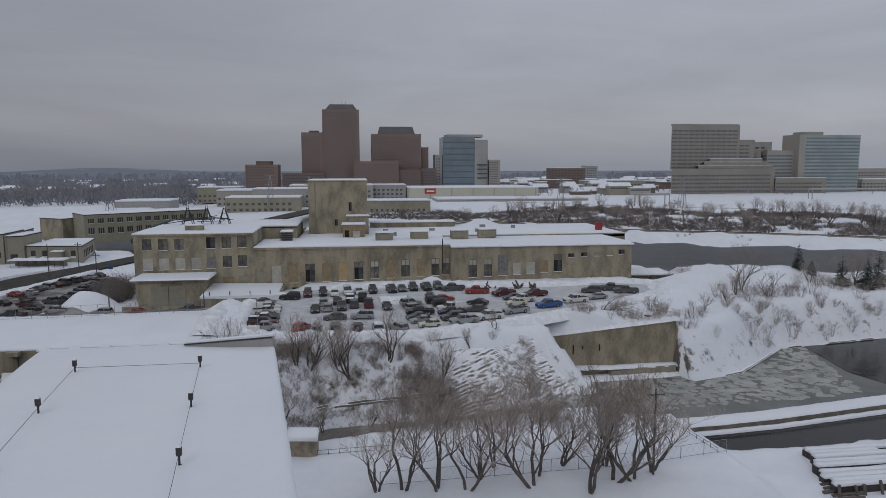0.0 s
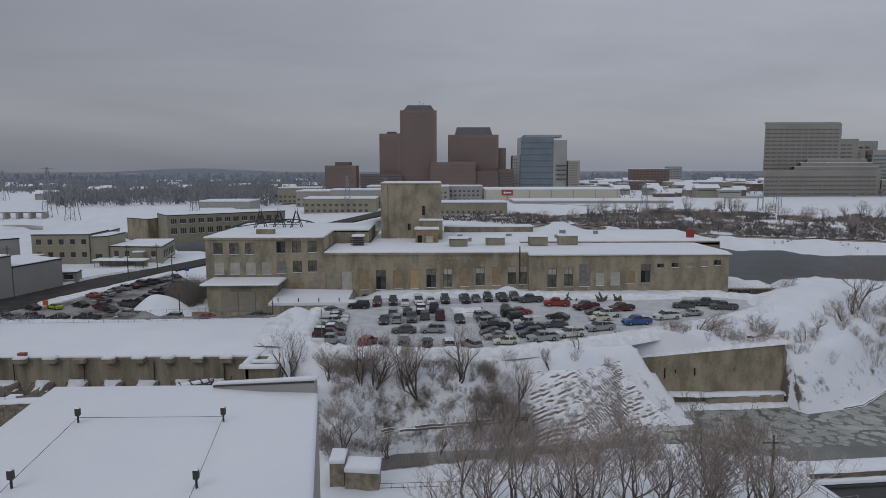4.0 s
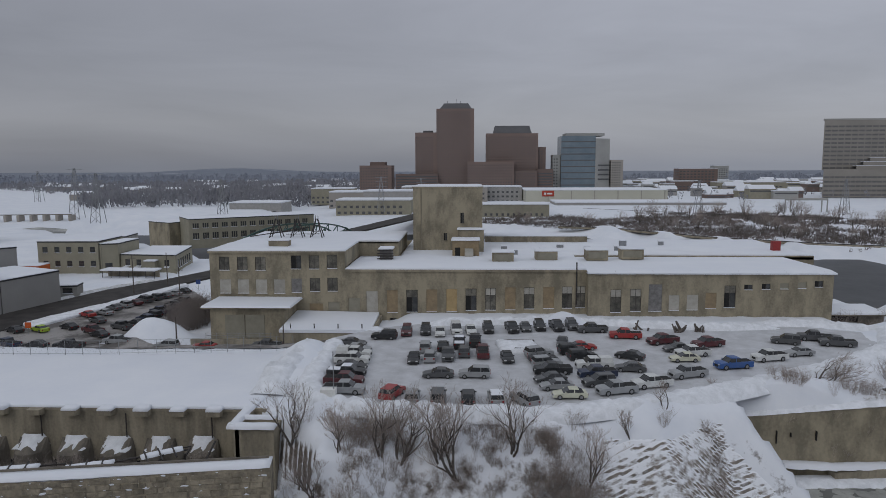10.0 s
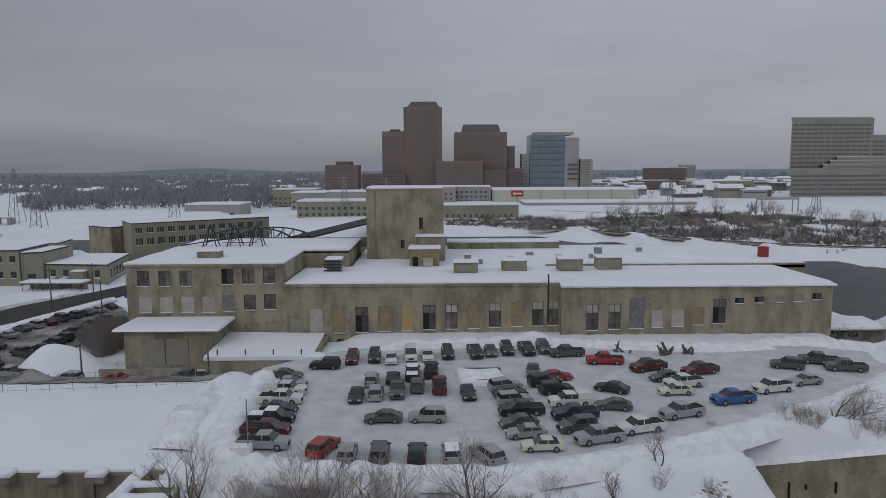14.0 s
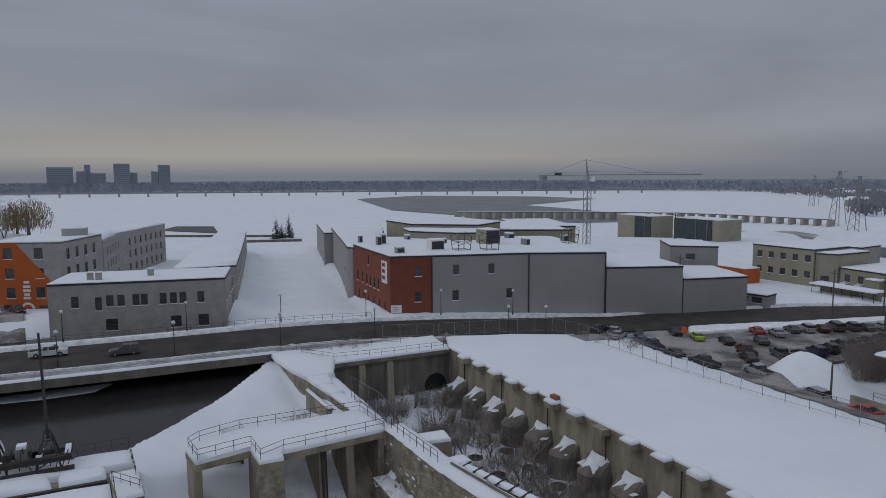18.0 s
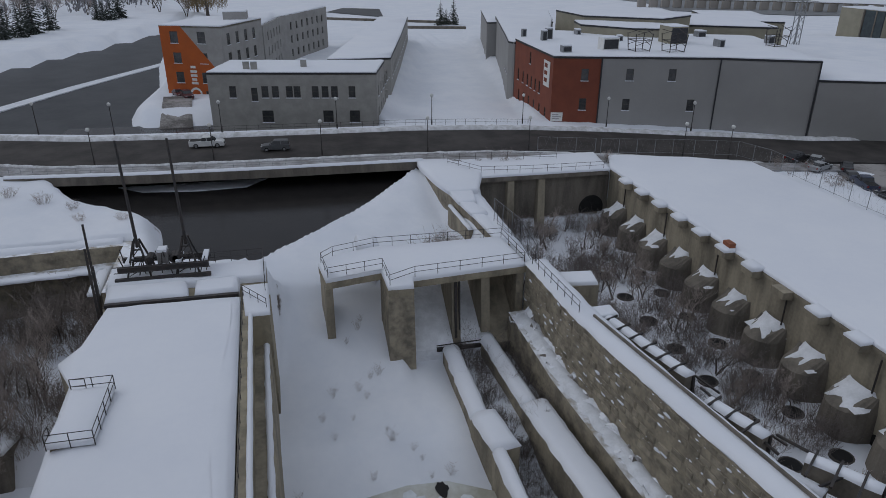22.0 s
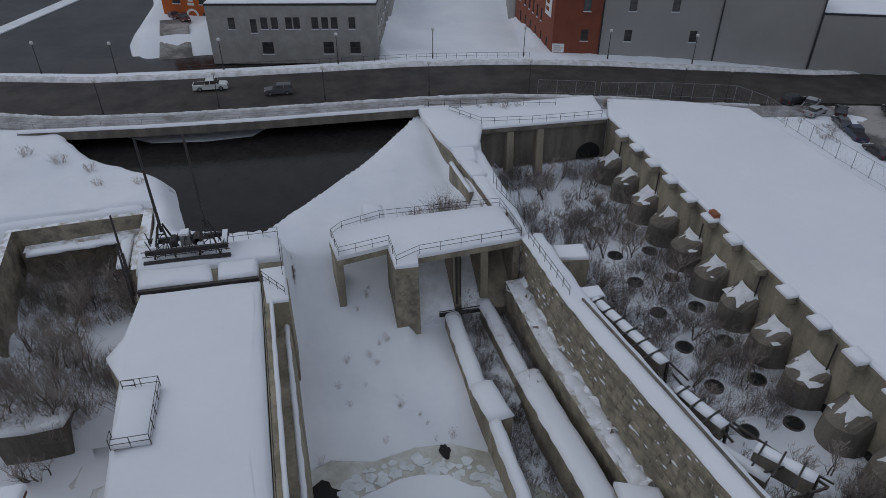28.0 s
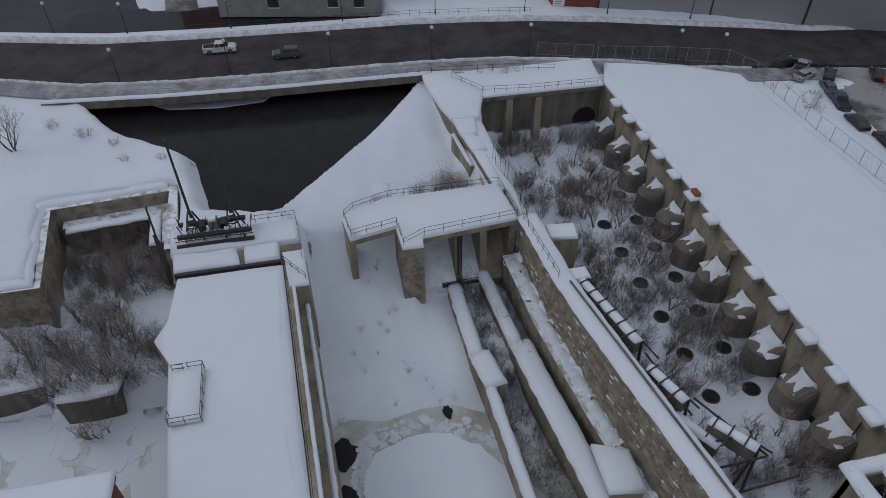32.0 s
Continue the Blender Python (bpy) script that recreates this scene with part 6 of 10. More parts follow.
cols = sorted({0.0, 4.0, 5.2, 6.4, 7.6, 8.8, 10.0, 11.2, 12.4, 13.6, 14.8, 2.4, 4.3, 2.6, 4.5, 9.0, 10.9, 9.4})
for a, b in zip(cols, cols[1:]):
    top = lambda x: 13.3 if x < 5.2 else max(2.0 - 0.35 * max(0, x - 14), 13.3 - (x - 5.2) * 1.22)
    cuts = sorted((z, z + h) for x, z, w, h in hol if x < (a + b) / 2 < x + w)
    z = -4.3
    for c, d in cuts + [(99, 99)]:
        t0, t1 = min(c, top(a)), min(c, top(b))
        if t0 > z or t1 > z:
            og.add([(a, -0.006, z), (b, -0.006, z), (b, -0.006, max(z, t1)), (a, -0.006, max(z, t0))], [(0, 1, 2, 3)])
        z = d
paint = part("mural", og, ORANGE, mill, "orange paint with a slanting edge")
paint.matrix_local = mm
logo = Geo()
for k in range(16):
    a, b = k * math.tau / 16, (k + 1) * math.tau / 16
    logo.add([(7.0 + r * math.cos(t), -0.03, -1.6 + r * math.sin(t)) for r, t in ((1.0, a), (1.5, a), (1.5, b), (1.0, b))], [(0, 1, 2, 3)])
for z, w in ((0.6, 1.6), (1.4, 1.2), (2.3, 1.6), (3.2, 1.6), (4.2, 1.2)):
    logo.box(7.0 - w / 2, 7.0 + w / 2, -0.04, -0.02, z, z + 0.55)
lg = part("emblem", logo, WHITE, mill, "white painted ring and bars")
lg.matrix_local = mm
part("roof_house", Geo().box(-186, -180, -4, 1.5, 13.5, 15.4), GREY_BRICK, mill)
part("roof_snow", soft_top([(-186, -4), (-180, -4), (-180, 1.5), (-186, 1.5)], 15.41, 0.3, 0.4, 204), SNOW, mill, "", True)
hall("mill_wing", "long three-storey grey mill wing with small windows", [(-188, 1.8), (-214, -2.6), (-252, 13.5), (-251, 23.5), (-247.5, 23), (-213, 8.4)][1:] + [(-188.5, 4.2), (-192, -6)], -4.4, 11.4, GREY_BRICK, {2: [], 3: [(3 + 4.4 * k, z, 1.3, 2.2) for k in range(7) for z in (7.2, 3.4, -0.6)], 4: [(2 + 4.2 * k, z, 1.3, 2.2) for k in range(5) for z in (7.2, 3.4, -0.6)]}, seed=205)
# red-fronted works and grey sheds
RY = [(-156.0, 61.5), (-127.8, 60.0), (-125.4, 68.8), (-120.0, 90.0), (-112.5, 106.0), (-150, 118), (-170, 75)]
red_w = {0: [(x, z, 1.0, 2.4) for z, xs in ((2.2, (3, 7, 10.5, 13.5, 16.5, 19.5)), (-2.2, (4, 8, 12, 16, 20, 24)), (7.0, (12,))) for x in xs], 1: [(5.4, 6.2, 1.4, 2.2), (5.4, 0.6, 1.4, 2.2)], 2: [(4.8, 6.3, 1.4, 2.2), (12.8, 6.3, 1.4, 2.2), (4.6, 0.6, 1.4, 2.2), (17.0, 0.6, 1.4, 2.2)]}
works = hall("works_building", "two-storey works with a red brick corner and grey cladding", RY, -4.4, 10.6, [RED_BRICK, RED_BRICK, METAL_GREY, METAL_GREY, METAL_GREY, METAL_GREY, METAL_GREY], red_w, seed=206)
part("plinth", Geo().prism([(-127.7, 59.85), (-125.2, 68.6), (-125.4, 68.7), (-127.9, 60.0)], -4.4, -2.4), CONCRETE, works)
sm, _w = side_frame((-127.8, 60.0), (-125.4, 68.8))
sg = part("sign", Geo().box(0.1, 2.4, -0.12, -0.02, -1.7, 0.0), WHITE, works, "white wall sign")
sg.matrix_local = sm
for k, w in enumerate((1.2, 1.7, 1.4)):
    pt = part("sign_bar", Geo().box(0.4, 0.4 + w, -0.14, -0.125, -0.5 - 0.4 * k, -0.35 - 0.4 * k), METAL_GREY, works)
    pt.matrix_local = sm
sm2, _w = side_frame((-156.0, 61.5), (-127.8, 60.0))
sg2 = part("banner", Geo().box(22.6, 26.4, -0.1, -0.02, 4.4, 9.3), WHITE, works, "white and red wall banner")
sg2.matrix_local = sm2
for zz in (5.2, 6.6, 8.0):
    pt = part("banner_block", Geo().box(23.1, 25.0, -0.13, -0.105, zz, zz + 0.8), RED_BRICK, works)
    pt.matrix_local = sm2
for a, b, t in (((-125.4, 68.8), (-120, 90), 0.0), ((-120, 90), (-112.5, 106), 0.02), ((-120, 90), (-112.5, 106), 1.0)):
    m, w = side_frame(a, b)
    pp = part("downpipe", Geo().box(w * t - 0.12, w * t + 0.12, -0.22, -0.01, -3.6, 10.6), TRIM_DARK, works)
    pp.matrix_local = m


def cooling_tower(x, y, z, s=1.0):
    c = thing("roof_frame", "open lattice steel frame on the snowy roof", "steel frame", "lattice frames on the works roof", m=pose(x, y, z))
    for dx in (-1, 1):
        for dy in (-1, 1):
            part("leg", Geo().rod((1.5 * dx * s, 1.5 * dy * s, 0), (1.8 * dx * s, 1.8 * dy * s, 3.4), 0.09, n=4), STEEL, c)
    for k in range(4):
        a = 1.5 + 0.1 * k
        for p, q in (((-a, -a), (a, -a)), ((a, -a), (a, a)), ((a, a), (-a, a)), ((-a, a), (-a, -a))):
            part("brace", Geo().rod((p[0] * s, p[1] * s, 0.2 + k), (q[0] * s, q[1] * s, 0.2 + k + (0.9 if k % 2 else 0)), 0.06, n=4), STEEL, c)


cooling_tower(-130, 78.5, 10.9)
cooling_tower(-127.5, 84.5, 10.9)
cooling_tower(-131, 110, 10.9, 0.9)


def roof_unit(x, y, z, w, d, h, material=GALV, name="roof_unit", label="grey rooftop ventilation unit with snow on it"):
    u = thing(name, label, "roof unit", "roof units", m=pose(x, y, z))
    part("box", Geo().box(-w / 2, w / 2, -d / 2, d / 2, 0, h), material, u)
    part("grille", Geo().box(w / 2 + 0.01, w / 2 + 0.05, -d / 2 + 0.2, d / 2 - 0.2, 0.25, h - 0.25), TRIM_DARK, u)
    part("cap", soft_top([(-w / 2, -d / 2), (w / 2, -d / 2), (w / 2, d / 2), (-w / 2, d / 2)], h + 0.005, 0.25, 0.3, int(x * 7 + y)), SNOW, u, "", True)


roof_unit(-133.5, 73.6, 10.9, 2.6, 3.4, 2.3, WHITE)
roof_unit(-131.0, 63.6, 10.9, 1.6, 1.8, 1.3)
for x, y, w, d, h in ((-150, 66, 1.2, 1.2, 2.2), (-152.5, 68, 1.4, 1.4, 2.4), (-158, 64, 1.0, 1.0, 1.8), (-160, 78, 2.0, 1.0, 1.2), (-141, 92, 5, 4, 3.6), (-150, 104, 2, 2, 1.4), (-133, 98, 2.4, 1.2, 1.6), (-136, 112, 1.5, 1.5, 1.6), (-146, 82, 1.2, 1.2, 1.2)):
    roof_unit(x, y, 10.8, w, d, h, BEIGE if w > 3 else GALV)
hall("works_block", "grey metal-clad works block behind the red corner", [(-172, 64), (-158.5, 60.6), (-156.2, 61.4), (-170.2, 75), (-214, 92), (-222, 76)], -4.4, 9.8, METAL_GREY, {0: [(2 + 4 * k, 2.0, 1.0, 1.6) for k in range(3)]}, seed=207)
hall("works_block", "grey metal-clad block at the canal's end", [(-262, 82), (-216, 71.5), (-214.2, 92.5), (-255, 106)], -4.4, 8.6, METAL_GREY, seed=208)
hall("works_block", "raised beige works hall with a snowy roof", [(-190, 84), (-172, 84.5), (-160, 100), (-168, 112), (-205, 108)], 8, 14.0, BEIGE, seed=209)
hall("works_block", "low round-fronted beige hall on the works roof", [(-172, 82), (-163, 80), (-152, 88), (-148, 98), (-159.8, 99.8), (-171.8, 84.3)], 9, 12.8, BEIGE, seed=210)
hall("works_block", "beige warehouse with a snowy flat roof", [(-206, 118), (-171, 112), (-160, 132), (-196, 144)], -4.4, 11.4, BEIGE, seed=211)
hall("works_block", "long beige warehouse beyond the works", [(-230, 150), (-196, 138), (-186, 154), (-222, 168)], -4.4, 10.0, BEIGE, seed=214)
gs = hall("metal_shed", "plain grey metal-clad shed with dark trim", [(-112.4, 106.3), (-106.0, 123.0), (-128, 131), (-150, 118.5)], -4.6, 7.2, METAL_GREY, seed=212)
hall("metal_shed", "lower grey metal-clad shed by the road", [(-106.0, 123.4), (-102.0, 139.5), (-118, 146), (-127.5, 131.5)], -4.6, 4.2, METAL_GREY, seed=213)
hall("site_office", "small grey office block with a snowy roof", [(-141, 150), (-128, 141), (-120, 150), (-134, 159)], -4.4, 9.0, METAL_GREY, {1: [(4, 5.4, 2.4, 1.6)]}, seed=215)
container = thing("shipping_container", "orange shipping container on the snowy site", "container")
part("box", Geo().box(-141, -129, 172, 178, -3.8, 0.4), ORANGE, container)
for k in range(11):
    part("rib", Geo().box(-140.6 + 1.1 * k, -140.4 + 1.1 * k, 171.93, 171.99, -3.6, 0.2), ORANGE, container)
part("cap", soft_top([(-141, 172), (-129, 172), (-129, 178), (-141, 178)], 0.41, 0.3, 0.4, 216), SNOW, container, "", True)
ruin = thing("construction_frame", "half-built concrete building with dark netting", "building")
NETTING = mat("dark_netting", (0.055, 0.075, 0.078), (0.035, 0.045, 0.055), 0.7, 0.6, 4, 0.1)
for x0, x1, y0, n0, n1 in ((-264, -240, 241, -250, -240.2), (-230, -204, 246, -230, -208)):
    part("wall", Geo().box(x0, x1, y0, y0 + 14, -7, 7.8), BEIGE, ruin)
    part("netting", Geo().box(n0, n1, y0 - 0.5, y0 - 0.02, -3, 7.6), NETTING, ruin, "dark green scaffold netting")
    for k in range(2, 4):
        part("column", Geo().box(x0 + 6.5 * k, x0 + 0.6 + 6.5 * k, y0 - 0.7, y0 - 0.01, -6, 7.8), CONCRETE_DARK, ruin)
    part("cap", Geo().box(x0, x1, y0, y0 + 14, 7.81, 8.1), SNOW, ruin)
hall("site_shed", "low grey shed with a dark roof edge by the falls", [(-154, 226), (-131, 229.5), (-133, 243), (-156, 239)], -5, 3.6, GREY_STONE, seed=217)
# small beige station and gatehouse
st_w = {0: [(1.6 + 3.9 * k, z, 1.7, 1.9) for k in range(5) for z in (3.0, -1.6)]}
hall("station_building", "two-storey beige utility building with dark windows", [(-137, 184.5), (-117.2, 185), (-118, 202), (-137.5, 200)], -4.4, 6.6, BEIGE, st_w, seed=221)
hall("station_building", "beige corner block of the utility building", [(-117, 185.6), (-111.8, 187.6), (-112, 202), (-117, 202)], -4.4, 5.7, BEIGE, {0: [(1.4, -2.8, 2.2, 2.2)]}, seed=222)
st2 = hall("station_wing", "low beige wing with windows and small awnings", [(-111.6, 188.4), (-92, 186), (-97, 211), (-111.6, 211)], -4.4, 2.0, BEIGE, {0: [(1.6, -1.6, 1.7, 2.0), (5.6, -1.6, 1.7, 2.0), (15.6, -1.6, 1.7, 2.0)], 1: [(2.5 + 3.4 * k, -2.6, 2.4, 2.8) for k in range(6)]}, seed=223)
part("porch", Geo().box(-101.6, -98.4, 184.4, 187.0, -4.4, 0.2), BEIGE, st2)
part("cap", soft_top([(-101.9, 184.2), (-98.1, 184.2), (-98.1, 186.9), (-101.9, 186.9)], 0.21, 0.4, 0.3, 224), SNOW, st2, "", True)
for x in (-109.4, -105.4, -95.4):
    part("awning", Geo().prism([(x - 0.9, 186.4), (x + 0.9, 186.2), (x + 0.9, 187.8), (x - 0.9, 188)], -2.2, -1.9), SNOW, st2)
canopy = thing("station_canopy", "long snow-roofed shelter in front of the beige wing", "shelter")
part("roof", soft_top([(-112, 176), (-94, 175), (-94, 180), (-112, 181)], -1.6, 0.45, 0.4, 228), SNOW, canopy, "", True)
part("back", Geo().prism([(-111.5, 180), (-94.5, 179), (-94.5, 179.4), (-111.5, 180.4)], -4.4, -1.62), CONCRETE_OLD, canopy)
for k in range(7):
    part("post", Geo().rod((-111.5 + 2.85 * k, 176.6 - 0.15 * k, -4.4), (-111.5 + 2.85 * k, 176.6 - 0.15 * k, -1.5), 0.08, n=5), STEEL, canopy)
hall("gatehouse", "small glazed gatehouse with a thick snow roof", [(-108, 142.5), (-100.5, 144.5), (-101.5, 149), (-109, 147)], -4.2, -0.6, GREY_STONE, {0: [(0.8, -2.6, 2.4, 1.4), (4.2, -2.6, 2.4, 1.4)]}, seed=225)
lg_w = {0: [(1.6 + 4.3 * k + d, z, 0.75, h) for k in range(13) for z, h in ((3.2, 2.2), (-1.8, 2.8)) for d in (0.0, 0.95, 1.9)]}
hall("powerhouse", "long two-storey concrete powerhouse with triple windows", [(-122, 268), (-73.4, 301.7), (-84.7, 318), (-133.3, 284.3)], -6, 7.3, BEIGE, lg_w, seed=226)
gsb = hall("sluice_block", "weathered concrete sluice block by the falls", [(-150, 288), (-136, 279), (-128, 291), (-142, 300)], -8, 4.8, CONCRETE, seed=227)

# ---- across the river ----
# Brown, slate, taupe and far-glass tones are lifted to paint in distance haze.
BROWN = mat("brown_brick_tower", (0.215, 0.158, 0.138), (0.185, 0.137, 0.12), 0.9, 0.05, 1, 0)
# Same brick about a fifth darker, for wings, low blocks and town houses.
BROWN_DARK = mat("brown_brick_darker", (0.175, 0.13, 0.115), (0.155, 0.115, 0.102), 0.9, 0.05, 1, 0)
SLATE = mat("dark_roof_cladding", (0.10, 0.10, 0.106), (0.12, 0.12, 0.126), 0.7, 0.1, 1, 0)
TAUPE = mat("taupe_precast", (0.34, 0.315, 0.285), (0.30, 0.28, 0.255), 0.9, 0.03, 1, 0)
PALE = mat("pale_precast", (0.36, 0.36, 0.34), (0.31, 0.31, 0.30), 0.9, 0.05, 1, 0)
CURTAIN_WALL = mat("blue_curtain_wall", (0.135, 0.18, 0.215), (0.17, 0.215, 0.245), 0.2, 0.08, 1, 0, spec=0.6)
FAR_GLASS = mat("far_window", (0.075, 0.077, 0.082), (0.10, 0.10, 0.104), 0.3, 0.1, 1, 0)
CREAM_CLAD = mat("cream_cladding", (0.50, 0.49, 0.41), (0.45, 0.44, 0.37), 0.8, 0.05, 1, 0)


def tower_block(parent, x0, x1, y0, y1, z0, z1, material, floor=3.6, bay=3.4, fill=0.5, band=False, glass=None, lean=0.0):
    """A block of a far building, with a row of windows for every storey on the faces that look this way."""
    part("wall", Geo().prism([(x0, y0), (x1, y0), (x1 + lean, y1), (x0 + lean, y1)], z0, z1), material, parent)
    n = int((z1 - z0 - 2.0) / floor)
    g = Geo()
    for k in range(n):
        z = z0 + 1.4 + k * floor
        if band:
            g.box(x0 + 1.2, x1 - 1.2, y0 - 0.15, y0 - 0.01, z, z + floor * 0.45)
            if not lean:
                g.box(x0 - 0.15, x0 - 0.01, y0 + 1.2, y1 - 1.2, z, z + floor * 0.45)
        else:
            for j in range(int((x1 - x0 - 1.5) / bay)):
                g.box(x0 + 1.2 + j * bay, x0 + 1.2 + j * bay + bay * fill, y0 - 0.15, y0 - 0.01, z, z + floor * 0.42)
            for j in range(0 if lean else int((y1 - y0 - 1.5) / bay)):
                g.box(x0 - 0.15, x0 - 0.01, y0 + 1.2 + j * bay, y0 + 1.2 + j * bay + bay * fill, z, z + floor * 0.5)
    if g.v:
        tagged(part("window_grid", g, glass or FAR_GLASS, parent), kind="stuff")


def far_house(name, label):
    return thing(name, label, "building")


t = far_house("office_tower", "tall stepped brown brick office tower with a slate crown")
tower_block(t, -68, -40, 862, 900, -3, 74.3, BROWN)
tower_block(t, -40, 9, 860, 905, -3, 104.6, BROWN)
part("crown", Geo().prism([(-36, 864), (6, 864), (6, 900), (-36, 900)], 104.6, 112, [(-30, 868), (1, 868), (1, 896), (-30, 896)]), SLATE, t, "sloped slate crown")
for x, h in ((-26, 116), (-14, 119), (-9, 116)):
    part("mast", Geo().rod((x, 880, 112), (x, 880, h), 0.25, n=4), SLATE, t)
part("penthouse", Geo().box(-58, -46, 868, 890, 74.3, 77), SLATE, t)
t = far_house("office_tower", "broad brown brick office tower with dark sloped roof storey")
tower_block(t, 25, 92, 860, 900, -3, 72.6, BROWN)
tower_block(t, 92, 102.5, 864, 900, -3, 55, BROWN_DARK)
part("crown", Geo().prism([(34, 864), (84, 864), (84, 896), (34, 896)], 72.6, 82.8, [(36.5, 868), (81, 868), (81, 892), (36.5, 892)]), SLATE, t, "sloped slate roof storey")
tower_block(t, 0.5, 60, 842, 859.9, -3, 36, BROWN)
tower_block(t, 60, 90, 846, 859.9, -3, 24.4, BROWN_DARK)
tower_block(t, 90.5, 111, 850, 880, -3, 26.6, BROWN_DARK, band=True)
t = far_house("apartment_block", "brown brick apartment block with a stepped top")
tower_block(t, -141, -99, 856, 890, -3, 31.8, BROWN)
part("penthouse", Geo().box(-128, -108, 862, 884, 31.8, 36.4), BROWN_DARK, t)
t = far_house("office_block", "low long brown brick office block")
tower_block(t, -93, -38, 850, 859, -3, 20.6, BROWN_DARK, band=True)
t = far_house("glass_office", "blue glass office building with a pale curved side")
part("wall", Geo().box(122, 166, 860, 900, -3, 69), CURTAIN_WALL, t)
for k in range(17):
    part("spandrel", Geo().box(121.8, 166.1, 859.75, 859.95, 1 + 4 * k, 2.3 + 4 * k), SLATE if k % 2 else CURTAIN_WALL, t)
part("side", Geo().prism([(166.2, 860), (186, 868), (186, 900), (166.2, 900)], -3, 65.5), PALE, t, "pale precast side wing")
part("crown", Geo().box(128, 178, 864, 896, 69, 72.5), PALE, t)
tower_block(t, 112, 121.7, 866, 890, -3, 45, PALE, floor=4)
for k in range(4):
    part("window_band", Geo().box(170, 184, 861.2, 861.4, 12 + 6 * k, 14 + 6 * k), FAR_GLASS, t)
t = far_house("apartment_tower", "grey apartment tower with dark balconies")
tower_block(t, 187.5, 203, 864, 885, -3, 38, TAUPE, 3.2, 3.0, 0.6)
# stepped taupe government block
PRECAST = mat("grey_taupe_precast", (0.275, 0.255, 0.228), (0.235, 0.22, 0.198), 0.9, 0.03, 1, 0)
BAND_GLASS = mat("ribbon_window", (0.15, 0.145, 0.14), (0.115, 0.113, 0.11), 0.3, 0.1, 1, 0)
t = far_house("government_block", "large stepped taupe precast office complex with ribbon windows")
tower_block(t, 373, 459, 700, 740, 25, 76.9, PRECAST, 4.3, 6.9, 0.86, glass=BAND_GLASS, lean=22)
part("crown", Geo().prism([(374, 704), (458, 701), (470, 735), (396, 738)], 76.5, 78.6), PALE, t)
tower_block(t, 459.1, 480, 702, 740, 25, 60.2, PRECAST, 4.3, 6.9, 0.85, glass=BAND_GLASS, lean=22)
tower_block(t, 480.2, 492, 708, 740, 20, 48, PRECAST, 4.3, 5.6, 0.85, glass=BAND_GLASS, lean=22)
tower_block(t, 370, 500, 690, 699.9, -3, 26, PRECAST, 4.6, 5.4, 0.9, glass=BAND_GLASS, lean=5)
for k, (xa, z) in enumerate(((404, 26), (412, 30), (420, 34))):
    tower_block(t, xa, 498 - 6 * k, 692 + 2 * k, 699.8, z + 0.1, z + 3.6, PRECAST, 3.2, 60, 0.95, True, glass=BAND_GLASS, lean=4)
    part("terrace_snow", Geo().box(xa, 498 - 6 * k, 691.8 + 2 * k, 699.7, z + 3.61, z + 4.0), SNOW, t)
tower_block(t, 500.2, 566, 688, 720, -3, 14.5, PRECAST, 4.4, 5.4, 0.9, glass=BAND_GLASS, lean=20)
part("roof_snow", Geo().box(500.2, 566, 687.8, 700, 14.51, 15), SNOW, t)
t = far_house("glass_office", "pale green glass office slab beside a taupe core")
tower_block(t, 548, 622, 706, 740, -3, 66.5, mat("pale_green_glass", (0.24, 0.27, 0.25), (0.32, 0.35, 0.33), 0.35, 0.06, 1, 0), 4.2, 6, 0.9, True, CURTAIN_WALL)
part("core", Geo().box(541, 547.9, 706, 740, -3, 67), TAUPE, t)
part("penthouse", Geo().box(551, 576, 712, 735, 66.5, 70.5), TAUPE, t)
tower_block(t, 506, 540.8, 716, 745, -3, 48, TAUPE, 4.2, 6, 0.9, True, CURTAIN_WALL)
tower_block(t, 500, 540, 760, 790, -3, 60, PALE, 4.4, 8, 0.6)
# warehouse along the bank
t = thing("warehouse", "long cream warehouse with pilasters and a small red sign", "building")
part("wall", Geo().box(56, 191, 620, 690, -8, 7.2), CREAM_CLAD, t)
part("roof_snow", Geo().box(56, 191, 619.8, 690, 7.21, 7.9), SNOW, t)
for k in range(7):
    part("joint", Geo().box(56 + 22 * k, 56.7 + 22 * k, 619.7, 619.95, -6, 7.1), TAUPE, t)
part("sign", Geo().box(72.5, 83.7, 619.5, 619.8, 1.6, 7.0), mat("red_sign", (0.42, 0.06, 0.035), (0.36, 0.05, 0.03), 0.7, 1, 5, 0), t, "red sign panel")
part("emblem", Geo().box(74.5, 76.5, 619.4, 619.48, 3.2, 5.2).box(77.2, 82.2, 619.4, 619.48, 3.5, 4.9), WHITE, t, "white blocks on the sign")
[part("window", Geo().box(x, x + 6, 619.7, 619.9, -3.4, -1.6), FAR_GLASS, t) for x in (150, 160, 169)]
t = thing("warehouse", "low grey shed under snow in front of the warehouse", "building")
part("wall", Geo().box(78, 224, 560, 600, -8, -1.4), GREY_BRICK, t)
part("roof_snow", Geo().box(78, 224, 559.6, 600, -1.39, -0.4), SNOW, t)
t = thing("works_hall", "old beige mill hall with rows of windows on the far bank", "building")
tower_block(t, 5, 60, 452, 480, -6, 3.2, BEIGE, 4.2, 4.0, 0.4)
part("roof_snow", Geo().box(5, 60, 451.5, 480, 3.21, 3.9), SNOW, t)
